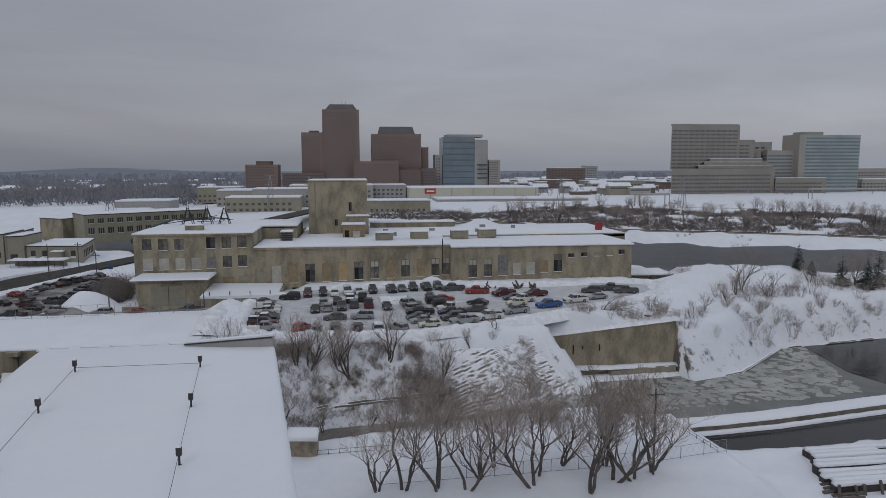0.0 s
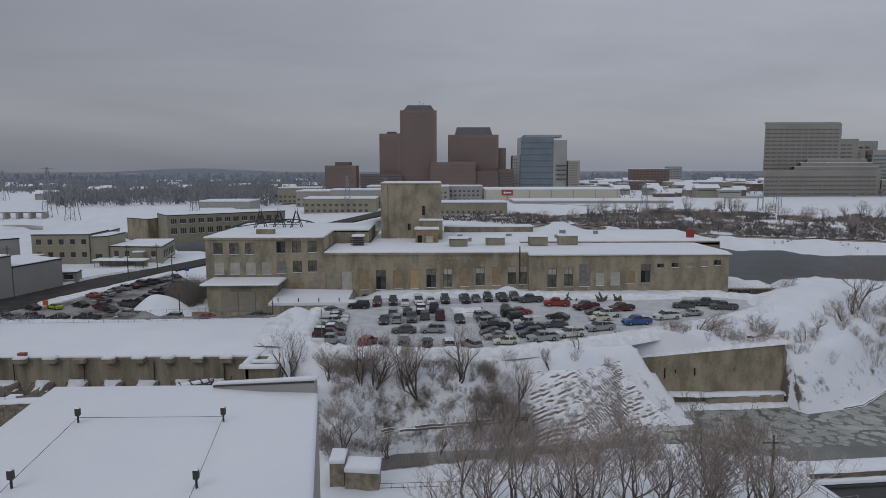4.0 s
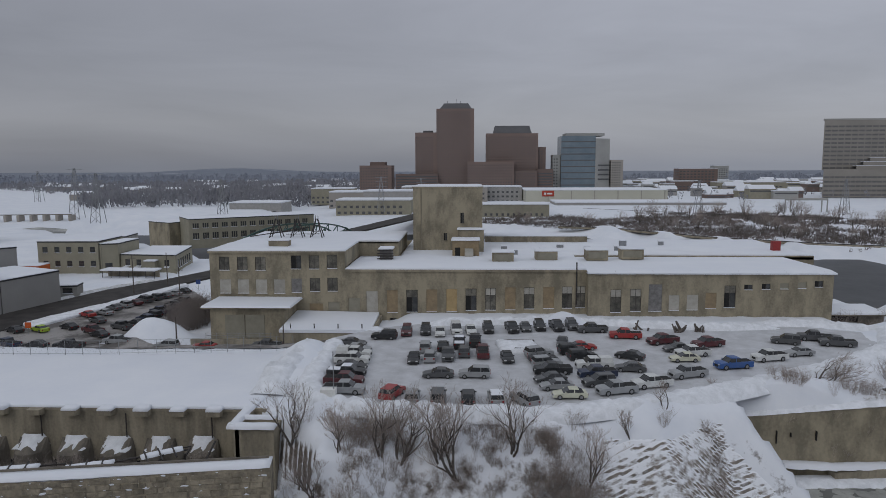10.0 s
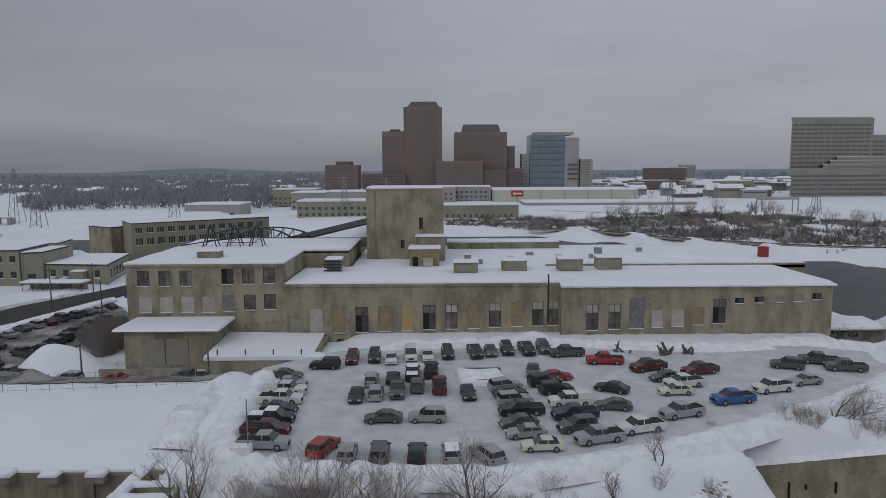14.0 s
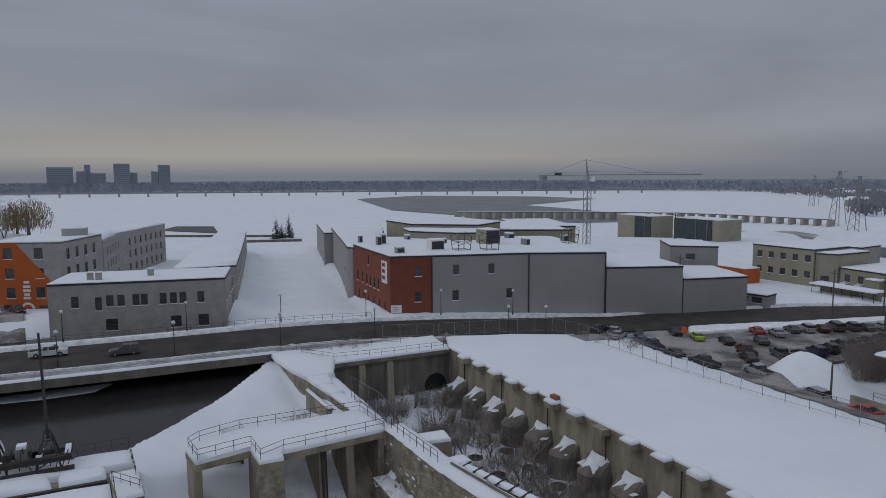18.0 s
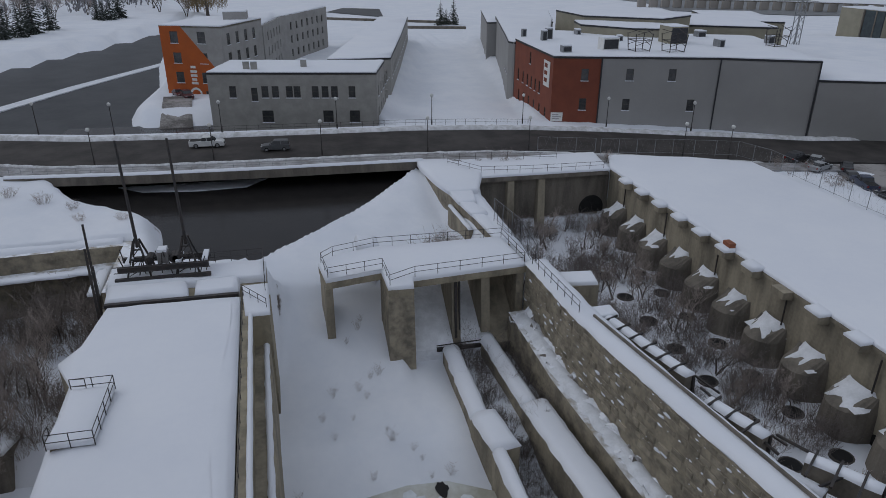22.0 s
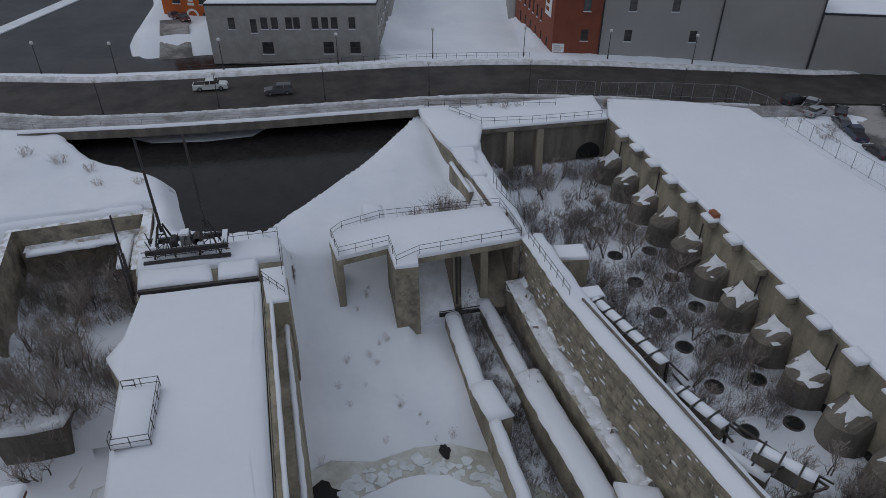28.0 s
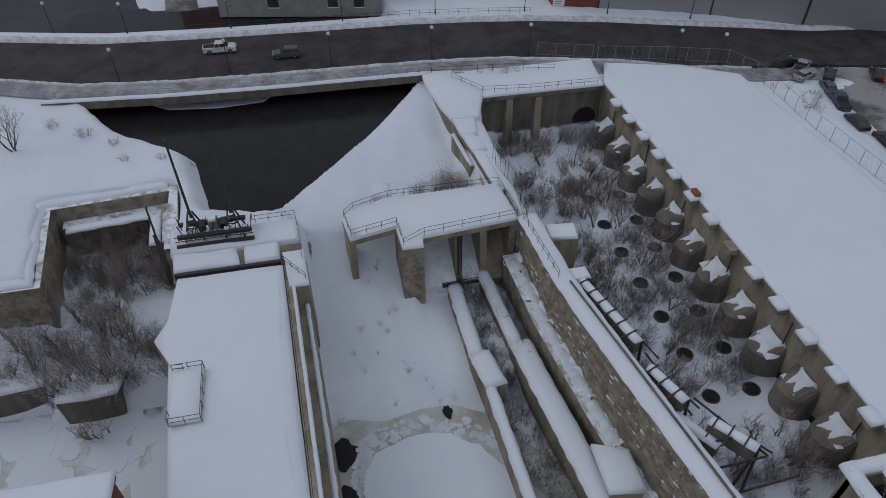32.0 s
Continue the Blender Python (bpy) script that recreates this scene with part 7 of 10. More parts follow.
for x0, x1, y0, y1, z1, m2 in ((-96, -40, 470, 500, 5.5, BEIGE), (-80, -30, 500, 530, 11, GREY_BRICK), (-120, -60, 560, 600, 8, TAUPE), (-180, -140, 480, 510, 3, GREY_BRICK), (-30, 0, 520, 560, 8, PALE), (-60, 20, 600, 640, 11, TAUPE), (20, 55, 640, 670, 10, GREY_BRICK), (-150, -110, 620, 650, 9, BEIGE)):
    t = thing("works_hall", "flat snow-roofed works hall on the far bank", "building", "halls on the far bank")
    tower_block(t, x0, x1, y0, y1, -6, z1, m2, 4.4, 4.6, 0.5)
    part("roof_snow", Geo().box(x0, x1, y0 - 0.4, y1, z1 + 0.01, z1 + 0.9), SNOW, t)
# pipe bridges on the bank
for x0, x1, y in ((232, 262, 470), (452, 560, 560)):
    t = thing("pipe_bridge", "grey pipe bridge on steel legs over the snowy bank", "pipe bridge", "pipe bridges")
    part("pipe", Geo().rod((x0, y, 6), (x1, y, 6), 0.9, n=8), PALE, t)
    for x in (x0, x0 + 4, x1 - 4, x1):
        part("leg", Geo().rod((x, y, -4), (x, y, 6), 0.5, n=5), PALE, t)
# houses and low blocks of the town
rr = random.Random(31)
wallm = [BROWN_DARK, TAUPE, PALE, GREY_BRICK, BROWN, BEIGE]
for k in range(210):
    x, y = rr.uniform(195, 720), rr.uniform(650, 1250)
    if x > 340 and y < 830 or x < 215 and y < 900:
        continue
    w, d, h = rr.uniform(9, 30), rr.uniform(9, 18), rr.uniform(6, 13)
    t = thing("town_house", "snow-roofed town building in the distance", "house", "houses of the town")
    m2 = rr.choice(wallm)
    part("wall", Geo().box(x, x + w, y, y + d, -7, h - 6), m2, t)
    if rr.random() < 0.55:
        part("roof", Geo().add([(x - 0.5, y - 0.5, h - 6), (x + w + 0.5, y - 0.5, h - 6), (x + w + 0.5, y + d + 0.5, h - 6), (x - 0.5, y + d + 0.5, h - 6), (x - 0.5, y + d / 2, h - 2), (x + w + 0.5, y + d / 2, h - 2)], [(0, 1, 5, 4), (2, 3, 4, 5), (0, 4, 3), (1, 2, 5)]), SNOW, t)
    else:
        part("roof", Geo().box(x - 0.3, x + w + 0.3, y - 0.3, y + d + 0.3, h - 6, h - 5.3), SNOW, t)
    part("window_band", Geo().box(x + 1, x + w - 1, y - 0.12, y - 0.01, h - 9, h - 7.6), FAR_GLASS, t)
for x0, x1, y, z1, m2 in ((276, 319, 900, 9, BROWN_DARK), (298, 352, 940, 26, BROWN), (330, 420, 880, 8, BEIGE), (545, 577, 1500, 29.5, PALE), (640, 900, 720, 12, TAUPE), (660, 800, 860, 25, TAUPE)):
    t = thing("town_block", "flat-roofed town block in the distance", "building", "blocks of the town")
    tower_block(t, x0, x1, y, y + 25, -8, z1, m2, 4, 5, 0.6)
    part("roof_snow", Geo().box(x0, x1, y - 0.3, y + 25, z1 + 0.01, z1 + 0.7), SNOW, t)
# skyline beyond the western ice; wall and window colours have the haze painted in
HAZED_TOWER = mat("distant_tower", (0.30, 0.325, 0.375), (0.25, 0.275, 0.32), 0.9, 0.01, 1, 0)
HAZED_PANE = mat("hazed_window", (0.20, 0.22, 0.26), (0.23, 0.25, 0.29), 0.6, 0.01, 1, 0)
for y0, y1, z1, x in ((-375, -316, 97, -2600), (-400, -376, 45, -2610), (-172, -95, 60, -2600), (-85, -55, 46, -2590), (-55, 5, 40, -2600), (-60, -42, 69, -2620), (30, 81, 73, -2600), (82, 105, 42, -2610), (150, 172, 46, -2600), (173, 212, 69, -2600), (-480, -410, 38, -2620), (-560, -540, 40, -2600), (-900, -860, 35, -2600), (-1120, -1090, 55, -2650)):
    t = thing("distant_tower", "apartment tower on the far western shore, tinted with painted haze", "building", "towers on the western shore")
    part("wall", Geo().box(x - 30, x, y0, y1, -8, z1), HAZED_TOWER, t)
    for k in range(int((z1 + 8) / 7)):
        part("window_band", Geo().box(x + 0.1, x + 0.4, y0 + 3, y1 - 3, -4 + 7 * k, -1.5 + 7 * k), HAZED_PANE, t)
# rail bridge over the western ice
BRIDGE_STEEL = mat("bridge_steel", (0.20, 0.215, 0.24), (0.26, 0.275, 0.30), 0.7, 0.05, 1, 0)
rb = thing("rail_bridge", "long grey steel rail bridge on piers across the frozen river", "bridge")
a, b = Vector((-1350, -520, 2)), Vector((-900, 900, 2))
for k in range(34):
    p, q = a + (b - a) * k / 34, a + (b - a) * (k + 1) / 34
    part("girder", Geo().rod(p, q, 1.6, n=4), BRIDGE_STEEL, rb)
    part("pier", Geo().rod((p.x, p.y, -6), (p.x, p.y, 1.6), 1.6, n=6), TAUPE, rb)
    if 6 <= k < 10 or 21 <= k < 28:
        part("truss", Geo().rod(p, p + (q - p) * 0.2 + Vector((0, 0, 10)), 0.5, n=4).rod(p + (q - p) * 0.2 + Vector((0, 0, 10)), p + (q - p) * 0.8 + Vector((0, 0, 10)), 0.5, n=4).rod(p + (q - p) * 0.8 + Vector((0, 0, 10)), q, 0.5, n=4).rod(p + (q - p) * 0.2 + Vector((0, 0, 10)), p + (q - p) * 0.5, 0.5, n=4).rod(p + (q - p) * 0.8 + Vector((0, 0, 10)), p + (q - p) * 0.5, 0.5, n=4), BRIDGE_STEEL, rb)
# ring dam
dm = thing("dam", "long low dam with concrete piers across the river", "dam")
dl = [(-440, 240), (-395, 318), (-349, 372), (-306, 386), (-252, 394)]
part("sill", chain(dl, -9, -4.5, 3), CONCRETE_OLD, dm)
for i, (x, y) in enumerate(dense(dl, 7.5)):
    part("pier", Geo().box(x - 0.8, x + 0.8, y - 2.2, y + 3.5, -8, 0.4), TAUPE, dm)
part("footbridge", chain(dl, 0.4, 0.9, 1.6), CONCRETE_DARK, dm)
part("footbridge_snow", chain(dl, 0.91, 1.2, 1.6), SNOW, dm)
# tower crane
cr_ = thing("tower_crane", "pale tower crane with a long horizontal jib", "crane")
for dx in (-1.1, 1.1):
    for dy in (-1.1, 1.1):
        part("leg", Geo().rod((-225 + dx, 190 + dy, -4), (-225 + dx, 190 + dy, 27.5), 0.16, n=4), GALV, cr_)
for k in range(11):
    z = -3 + 2.8 * k
    part("brace", Geo().rod((-223.9, 188.9, z), (-223.9, 191.1, z + 2.8), 0.09, n=4).rod((-223.9, 191.1, z), (-226.1, 191.1, z + 2.8), 0.09, n=4).rod((-226.1, 188.9, z), (-223.9, 188.9, z + 2.8), 0.09, n=4), GALV, cr_)
part("jib", Geo().rod((-225, 190, 28), (-223, 255, 28), 0.28, n=4).rod((-225, 190, 29.4), (-223, 255, 28.6), 0.12, n=4), GALV, cr_)
part("counter_jib", Geo().rod((-225.8, 190, 27.6), (-226.6, 166, 27.8), 0.16, n=4).rod((-224.4, 190, 27.6), (-225.4, 166, 27.8), 0.16, n=4).rod((-225, 190, 28.8), (-226, 166, 28.8), 0.1, n=4), GALV, cr_)
for k in range(3):
    part("counterweight", Geo().box(-226.8, -225.2, 166.2 + 1.1 * k, 167.1 + 1.1 * k, 25.9, 27.6), GALV, cr_)
part("winch", Geo().box(-226.6, -225, 174, 176.4, 27.7, 29.0), STEEL, cr_)
part("head", Geo().rod((-225, 190, 27.5), (-225, 189, 34.5), 0.5, 0.2, 4), GALV, cr_)
part("tie", Geo().rod((-225, 189, 34.4), (-226, 170, 28.2), 0.08, n=4).rod((-225, 189, 34.4), (-224, 225, 28.8), 0.08, n=4), GALV, cr_)
part("cab", Geo().box(-224.6, -223, 190.6, 192.2, 25.2, 27.4), WHITE, cr_)


def pylon(x, y, z, h):
    p = thing("pylon", "grey lattice power pylon", "pylon", "power pylons", m=pose(x, y, z))
    w = h * 0.11
    for dx in (-1, 1):
        for dy in (-1, 1):
            part("leg", Geo().rod((w * dx, w * dy, 0), (0.4 * dx, 0.4 * dy, h), 0.2, n=4), GALV, p)
    for k in range(6):
        s, s2 = w * (1 - k / 6.6), w * (1 - (k + 1) / 6.6)
        z0, z1 = h * k / 6, h * (k + 1) / 6
        part("brace", Geo().rod((-s, -s, z0), (s2, -s2, z1), 0.12, n=4).rod((s, -s, z0), (-s2, -s2, z1), 0.12, n=4), GALV, p)
    for k in (0.72, 0.86, 0.98):
        part("arm", Geo().rod((-h * 0.16, 0, h * k), (h * 0.16, 0, h * k), 0.18, n=4), GALV, p)


for x, y, h in ((-253, 402, 33), (-222, 372, 30), (-150, 385, 26), (-62, 470, 26), (-420, 620, 30), (-36, 520, 24), (150, 410, 24), (258, 440, 24)):
    pylon(x, y, -3, h)
# green truss bridge behind the factory
GREEN = mat("green_steel", (0.07, 0.13, 0.115), (0.05, 0.09, 0.08), 0.7, 0.5, 3, 0)
br = thing("truss_bridge", "green steel truss road bridge over the river", "bridge")
for s in (-5, 5):
    a, b = Vector((-88 + s, 240, -2)), Vector((-58 + s, 300, -2))
    n = 10
    top = [a + (b - a) * k / n + Vector((0, 0, 7 * math.sin(math.pi * k / n) ** 0.7)) for k in range(n + 1)]
    for k in range(n):
        for pa, pb, r in ((top[k], top[k + 1], 0.4), (a + (b - a) * k / n, a + (b - a) * (k + 1) / n, 0.4), (a + (b - a) * k / n, top[k + 1], 0.22), (a + (b - a) * (k + 1) / n, top[k + 1], 0.22)):
            part("chord" if r > 0.3 else "web", Geo().rod(pa, pb, r, n=4), GREEN, br)
part("deck", Geo().prism([(-93, 240), (-83, 240), (-53, 300), (-63, 300)], -3.2, -2.4), ASPHALT, br)
solid("approach_road", Geo().prism([(-63, 300), (-53, 300), (-37, 362), (-20, 430), (20, 520), (6, 524), (-34, 434)], -2.4, -1.6), ASPHALT, "grey ramp road on the far bank", "road", kind="structure")
solid("approach_road", Geo().prism([(-22, 385), (-10, 383), (6, 440), (-2, 442)], -1.0, 0.2), PALE, "concrete ramp of the bridge", "road", kind="structure")

# ---- near roof under the flight path ----
nb = thing("near_building", "tall building under a broad snow-covered flat roof", "building")
NR = [(-2.3, -13.7), (-9.0, -12.3), (-18.8, -12.3), (-18.0, -19.0), (-16.5, -28.2), (-6.2, -95), (10.3, -95)]
part("wall", Geo().prism(NR, -9, 16.3), METAL_GREY, nb)
part("roof_snow", soft_top(NR, 16.31, 0.4, 0.5, 301), SNOW, nb, "smooth roof snow", True)
part("parapet", Geo().prism([(-8.8, -13.0), (-2.4, -14.2), (-2.3, -13.8), (-8.7, -12.6)], 15.6, [16.85, 17.5, 17.5, 16.85]), METAL_GREY, nb, "grey metal parapet")
part("parapet_snow", Geo().prism([(-8.8, -12.95), (-2.35, -14.15), (-2.2, -13.65), (-8.65, -12.45)], [16.86, 17.51, 17.51, 16.86], [16.95, 17.66, 17.66, 16.95]), SNOW, nb)
part("parapet_edge", Geo().prism([(-8.8, -13.06), (-2.4, -14.26), (-2.4, -14.21), (-8.8, -13.01)], [16.78, 17.4, 17.4, 16.78], [16.85, 17.5, 17.5, 16.85]), STEEL, nb)
for x, y in ((-6.45, -18.6), (-14.1, -18.6), (-5.3, -26.0), (-13.1, -25.9), (-4.1, -33.3), (-12.0, -33.3), (-3.0, -40.7), (-10.9, -40.7)):
    v = thing("roof_vent", "small galvanised roof vent standing in snow", "roof vent", "vents on the near roof", m=pose(x, y, 16.62) @ Matrix.Scale(1.1, 4))
    part("pipe", Geo().rod((0, 0, 0), (0, 0, 0.55), 0.05, n=6), STEEL, v)
    part("hood", Geo().box(-0.1, 0.1, -0.1, 0.1, 0.45, 0.8).rod((0, 0, 0.1), (0.22, 0.1, -0.1), 0.02, n=4).rod((0, 0, 0.1), (-0.2, 0.12, -0.1), 0.02, n=4), STEEL, v)
    part("cap", Geo().prism([(-0.11, -0.11), (0.11, -0.11), (0.11, 0.11), (-0.11, 0.11)], 0.81, 0.9, [(-0.05, -0.05), (0.05, -0.05), (0.05, 0.05), (-0.05, 0.05)]), SNOW, v)
for a, b in (((-6.45, -18.6), (-5.3, -26)), ((-5.3, -26), (-3.0, -40.7)), ((-14.1, -18.6), (-13.1, -25.9)), ((-13.1, -25.9), (-10.9, -40.7)), ((-6.45, -18.6), (-14.1, -18.6))):
    solid("roof_cable", Geo().rod((*a, 17.0), (*b, 17.0), 0.014, n=3), STEEL, "thin cable strung between roof vents", "cable", "cables on the near roof")
hut = thing("stone_stub", "broken stone wall stub with a thick snow cap", "wall")
part("wall", Geo().prism([(-6.0, 23.6), (-1.9, 23.0), (-1.9, 26.2), (-6.0, 26.8)], -10, -6.0), STONE, hut)
part("cap", soft_top([(-6.1, 23.4), (-1.8, 22.8), (-1.8, 26.4), (-6.1, 27.0)], -5.99, 0.65, 0.5, 302), SNOW, hut, "", True)
part("pillar", Geo().box(-7.9, -6.15, 24.2, 27.2, -10, -5.2), STONE, hut)
part("cap", soft_top([(-8.0, 24.0), (-6.1, 24.0), (-6.1, 27.4), (-8.0, 27.4)], -5.19, 0.6, 0.4, 307), SNOW, hut, "", True)
railing([(-1.9, 23.5, -8.6), (3.8, 23.8, -8.6), (9.0, 24.4, -8.8)], 1.1, 1.5)
# retaining wall under the lot and the tailrace ledge
rt = thing("retaining_wall", "stained concrete river wall below the parking lot", "wall")
part("face", Geo().add([(36.6, 61.6, -3.7), (66.6, 61.9, -1.0), (67.4, 61.6, -13), (45.0, 61.0, -13), (42.6, 61.1, -10.6), (38.9, 61.4, -7.4), (36.6, 63.2, -3.7), (66.6, 63.4, -1.0), (67.4, 63.4, -13), (45.0, 63.0, -13), (42.6, 63, -10.6), (38.9, 63, -7.4)],
     [tuple(range(6))[::-1], tuple(range(6, 12))] + [(i, (i + 1) % 6, 6 + (i + 1) % 6, 6 + i) for i in range(6)]), CONCRETE, rt)
crag, cq = Geo(), random.Random(17)
for k in range(150):
    t = cq.random()
    x, z = 35.2 + 8.6 * t + cq.uniform(-1.4, 0.9), -3.2 - 8.4 * t ** 1.1 + cq.uniform(-0.9, 1.2)
    y = 61.4 - 2.2 * t + cq.uniform(-0.9, 0.5)
    w, h = cq.uniform(0.35, 1.1), cq.uniform(0.15, 0.5)
    crag.prism([(x + w * cq.uniform(0.6, 1.2) * math.cos(a * math.tau / 6), y + 0.7 * w * cq.uniform(0.6, 1.2) * math.sin(a * math.tau / 6)) for a in range(6)], z - 1.2, z + h)
tagged(part("crag", crag, ROCK, rt, "broken rock at the end of the wall"), kind="stuff")
part("end_face", Geo().prism([(66.4, 61.6), (69.4, 62.6), (68.4, 64.4), (66.2, 63.6)], -13, [-1.5, -6.5, -6.0, -1.5]), CONCRETE_OLD, rt)
bank, ba = Geo(), np.arange(35.4, 67.6, 0.55)
for x in ba:
    top = -3.68 + 2.7 * max(0.0, (x - 36.6) / 30)
    for j in range(9):
        y = 61.55 + 0.62 * j
        z = top + 0.42 + 0.2 * noise.noise((x * 0.5, j * 0.4, 2))
        bank.v.append((x, y + 0.25 * noise.noise((x * 0.9, 4, j)), max(top - 0.05 if j == 0 else z + (max(ground_z(x, y), z) - z) * min(1, j / 5), top - 0.05)))
bank.f = [(9 * i + j, 9 * i + 9 + j, 9 * i + 10 + j, 9 * i + 1 + j) for i in range(len(ba) - 1) for j in range(8)]
part("cap", bank, SNOW_ROUGH, rt, "banked snow along the top", True)
for k in range(5):
    x = 38.5 + 2.9 * k + 0.5 * (k % 3)
    part("slot", Geo().box(x, x + 0.11, 61.3, 61.75, -6.0 - 0.5 * (k % 3), -5.2 - 0.3 * (k % 2)), BLACK, rt)
part("footing", chain([(66.0, 60.0), (58, 59.8), (52.4, 59.4)], -13, [-9.6, -9.8, -10.2], -1.5), CONCRETE_OLD, rt)
part("footing_snow", snow_strip([(45.5, 60.2), (52.4, 59.6), (58, 60.0), (66.4, 60.2)], -9.85, 1.7, 0.55, 304, 0.4), SNOW, rt, "", True)
part("talus", snow_strip([(38.5, 56.6), (45, 57.8), (56, 58.2), (66, 59.2), (72, 61)], -11.7, 3.2, 0.75, 308, 0.5), SNOW_ROUGH, rt, "", True)
lw = thing("river_ledge", "curved concrete tailrace wall with snow on top", "wall")
LE = [(51.4, 31.0), (60, 31.5), (69.2, 32.6), (80, 34.4), (91.7, 36.4), (150, 46)]
part("wall", chain(LE, -14, -10.4, 3.4), CONCRETE_DARK, lw)
part("cap", snow_strip(LE, -10.39, 3.4, 0.4, 305, 0.1), SNOW, lw, "", True)
part("lower_snow", snow_strip([(51.6, 29.9), (69.4, 31.5), (91.8, 35.3), (150, 44.6)], -11.5, 1.0, 0.5, 306, 0.1), SNOW, lw, "", True)
sheet("water_tailrace", [(51.6, 30.6), (69.2, 32.2), (91.7, 36.0), (150, 45.6), (300, 52), (300, -4), (140, 18), (90, 22), (54, 23)], ICE_Z + 0.06, WATER, "dark fast water of the tailrace", "water")
railing([(48.4, 33.6, -8.7), (49.1, 31.3, -8.7), (50.8, 17.5, -8.7)], 1.1, 1.5, rails=(1.0, 0.66, 0.33))
pl = thing("pile_stack", "stacked dark timbers and beams half buried in snow", "timber stack")
rr = random.Random(19)
for k in range(9):
    y, x0, x1, z = 9.4 + 1.25 * k, 61.5 + rr.uniform(-0.6, 0.8) + 0.4 * k, 76 + rr.uniform(-2, 4), ground_z(66, 15)
    zt = z + rr.uniform(0.75, 1.25)
    part("beam", Geo().box(x0, x1, y, y + 1.0, z - 0.4, zt), STEEL, pl)
    part("snow", soft_top([(x0 + 0.1, y), (x1 - 0.1, y), (x1 - 0.1, y + 1.0), (x0 + 0.1, y + 1.0)], zt + 0.005, 0.35, 0.3, 310 + k), SNOW, pl, "", True)
    if k < 6:
        part("post", Geo().rod((x0 + 1.6 * k, 8.6, z - 0.3), (x0 + 1.6 * k + rr.uniform(-0.5, 0.5), 8.9, z + rr.uniform(1.0, 2.4)), 0.2, n=6), BARK, pl)
        part("timber", Geo().rod((x0 - 1.5, 8.2 + 0.9 * k, z + 0.1), (x0 + 2.5, 7.6 + 1.1 * k, z + 0.4), 0.24, n=6), BARK, pl)
# broken ice on the river
rr = random.Random(77)
plates = Geo()
for k in range(4200):
    x, y = rr.uniform(4, 120), rr.uniform(33, 84)
    if ground_z(x, y) > ICE_Z - 0.3 or (x > 54 and y < 42 + (x - 54) * 0.08):
        continue
    if x > 95 + (y - 45) * 0.3:
        continue
    r = rr.uniform(0.35, 1.1) * (1.3 if rr.random() < 0.3 else 1)
    n = rr.choice((5, 6, 7))
    a0 = rr.random()
    plates.prism([(x + r * rr.uniform(0.75, 1.15) * math.cos(a0 + a * math.tau / n), y + r * rr.uniform(0.75, 1.15) * math.sin(a0 + a * math.tau / n)) for a in range(n)], ICE_Z - 0.1, ICE_Z + rr.uniform(0.02, 0.09))
FLOES = mat("grey_floe", (0.40, 0.405, 0.38), (0.25, 0.255, 0.24), 0.6, 0.3, 3, 0.2)
solid("ice_floes", plates, FLOES, "packed grey ice floes with pale rims", "ice", kind="stuff")
sheet("water_open", [(103, 49), (140, 52), (300, 55), (300, 88), (140, 84), (105, 76.5), (101, 57)], ICE_Z + 0.05, WATER, "dark open water beside the ice", "water")

# ---- vehicles ----
PAINTS = {"black": (0.012, 0.013, 0.015), "grey": (0.075, 0.078, 0.082), "silver": (0.30, 0.31, 0.32), "white": (0.62, 0.63, 0.62), "red": (0.33, 0.022, 0.02), "maroon": (0.085, 0.012, 0.016), "blue": (0.02, 0.085, 0.28), "navy": (0.015, 0.025, 0.06), "lime": (0.32, 0.46, 0.03), "cream": (0.58, 0.58, 0.45)}
PAINT = {}
for key, c in PAINTS.items():
    PAINT[key] = mat("car_paint_" + key, c, tuple(0.75 * v + 0.03 for v in c), 0.38, 0.9, 8, 0.02, spec=0.5)
TYRE = mat("tyre_rubber", (0.016, 0.016, 0.016), (0.03, 0.03, 0.03), 0.9, 3, 20, 0.05)
RIM = mat("wheel_rim", (0.32, 0.32, 0.33), (0.2, 0.2, 0.2), 0.4, 4, 20, 0, metal=0.6)
CAR_GLASS = mat("car_glass", (0.02, 0.022, 0.025), (0.04, 0.042, 0.045), 0.12, 1, 4, 0, spec=0.6)
LAMP_W = mat("headlamp", (0.55, 0.56, 0.56), (0.42, 0.42, 0.42), 0.25, 4, 20, 0)
LAMP_R = mat("tail_lamp", (0.22, 0.01, 0.01), (0.16, 0.01, 0.01), 0.3, 4, 20, 0)
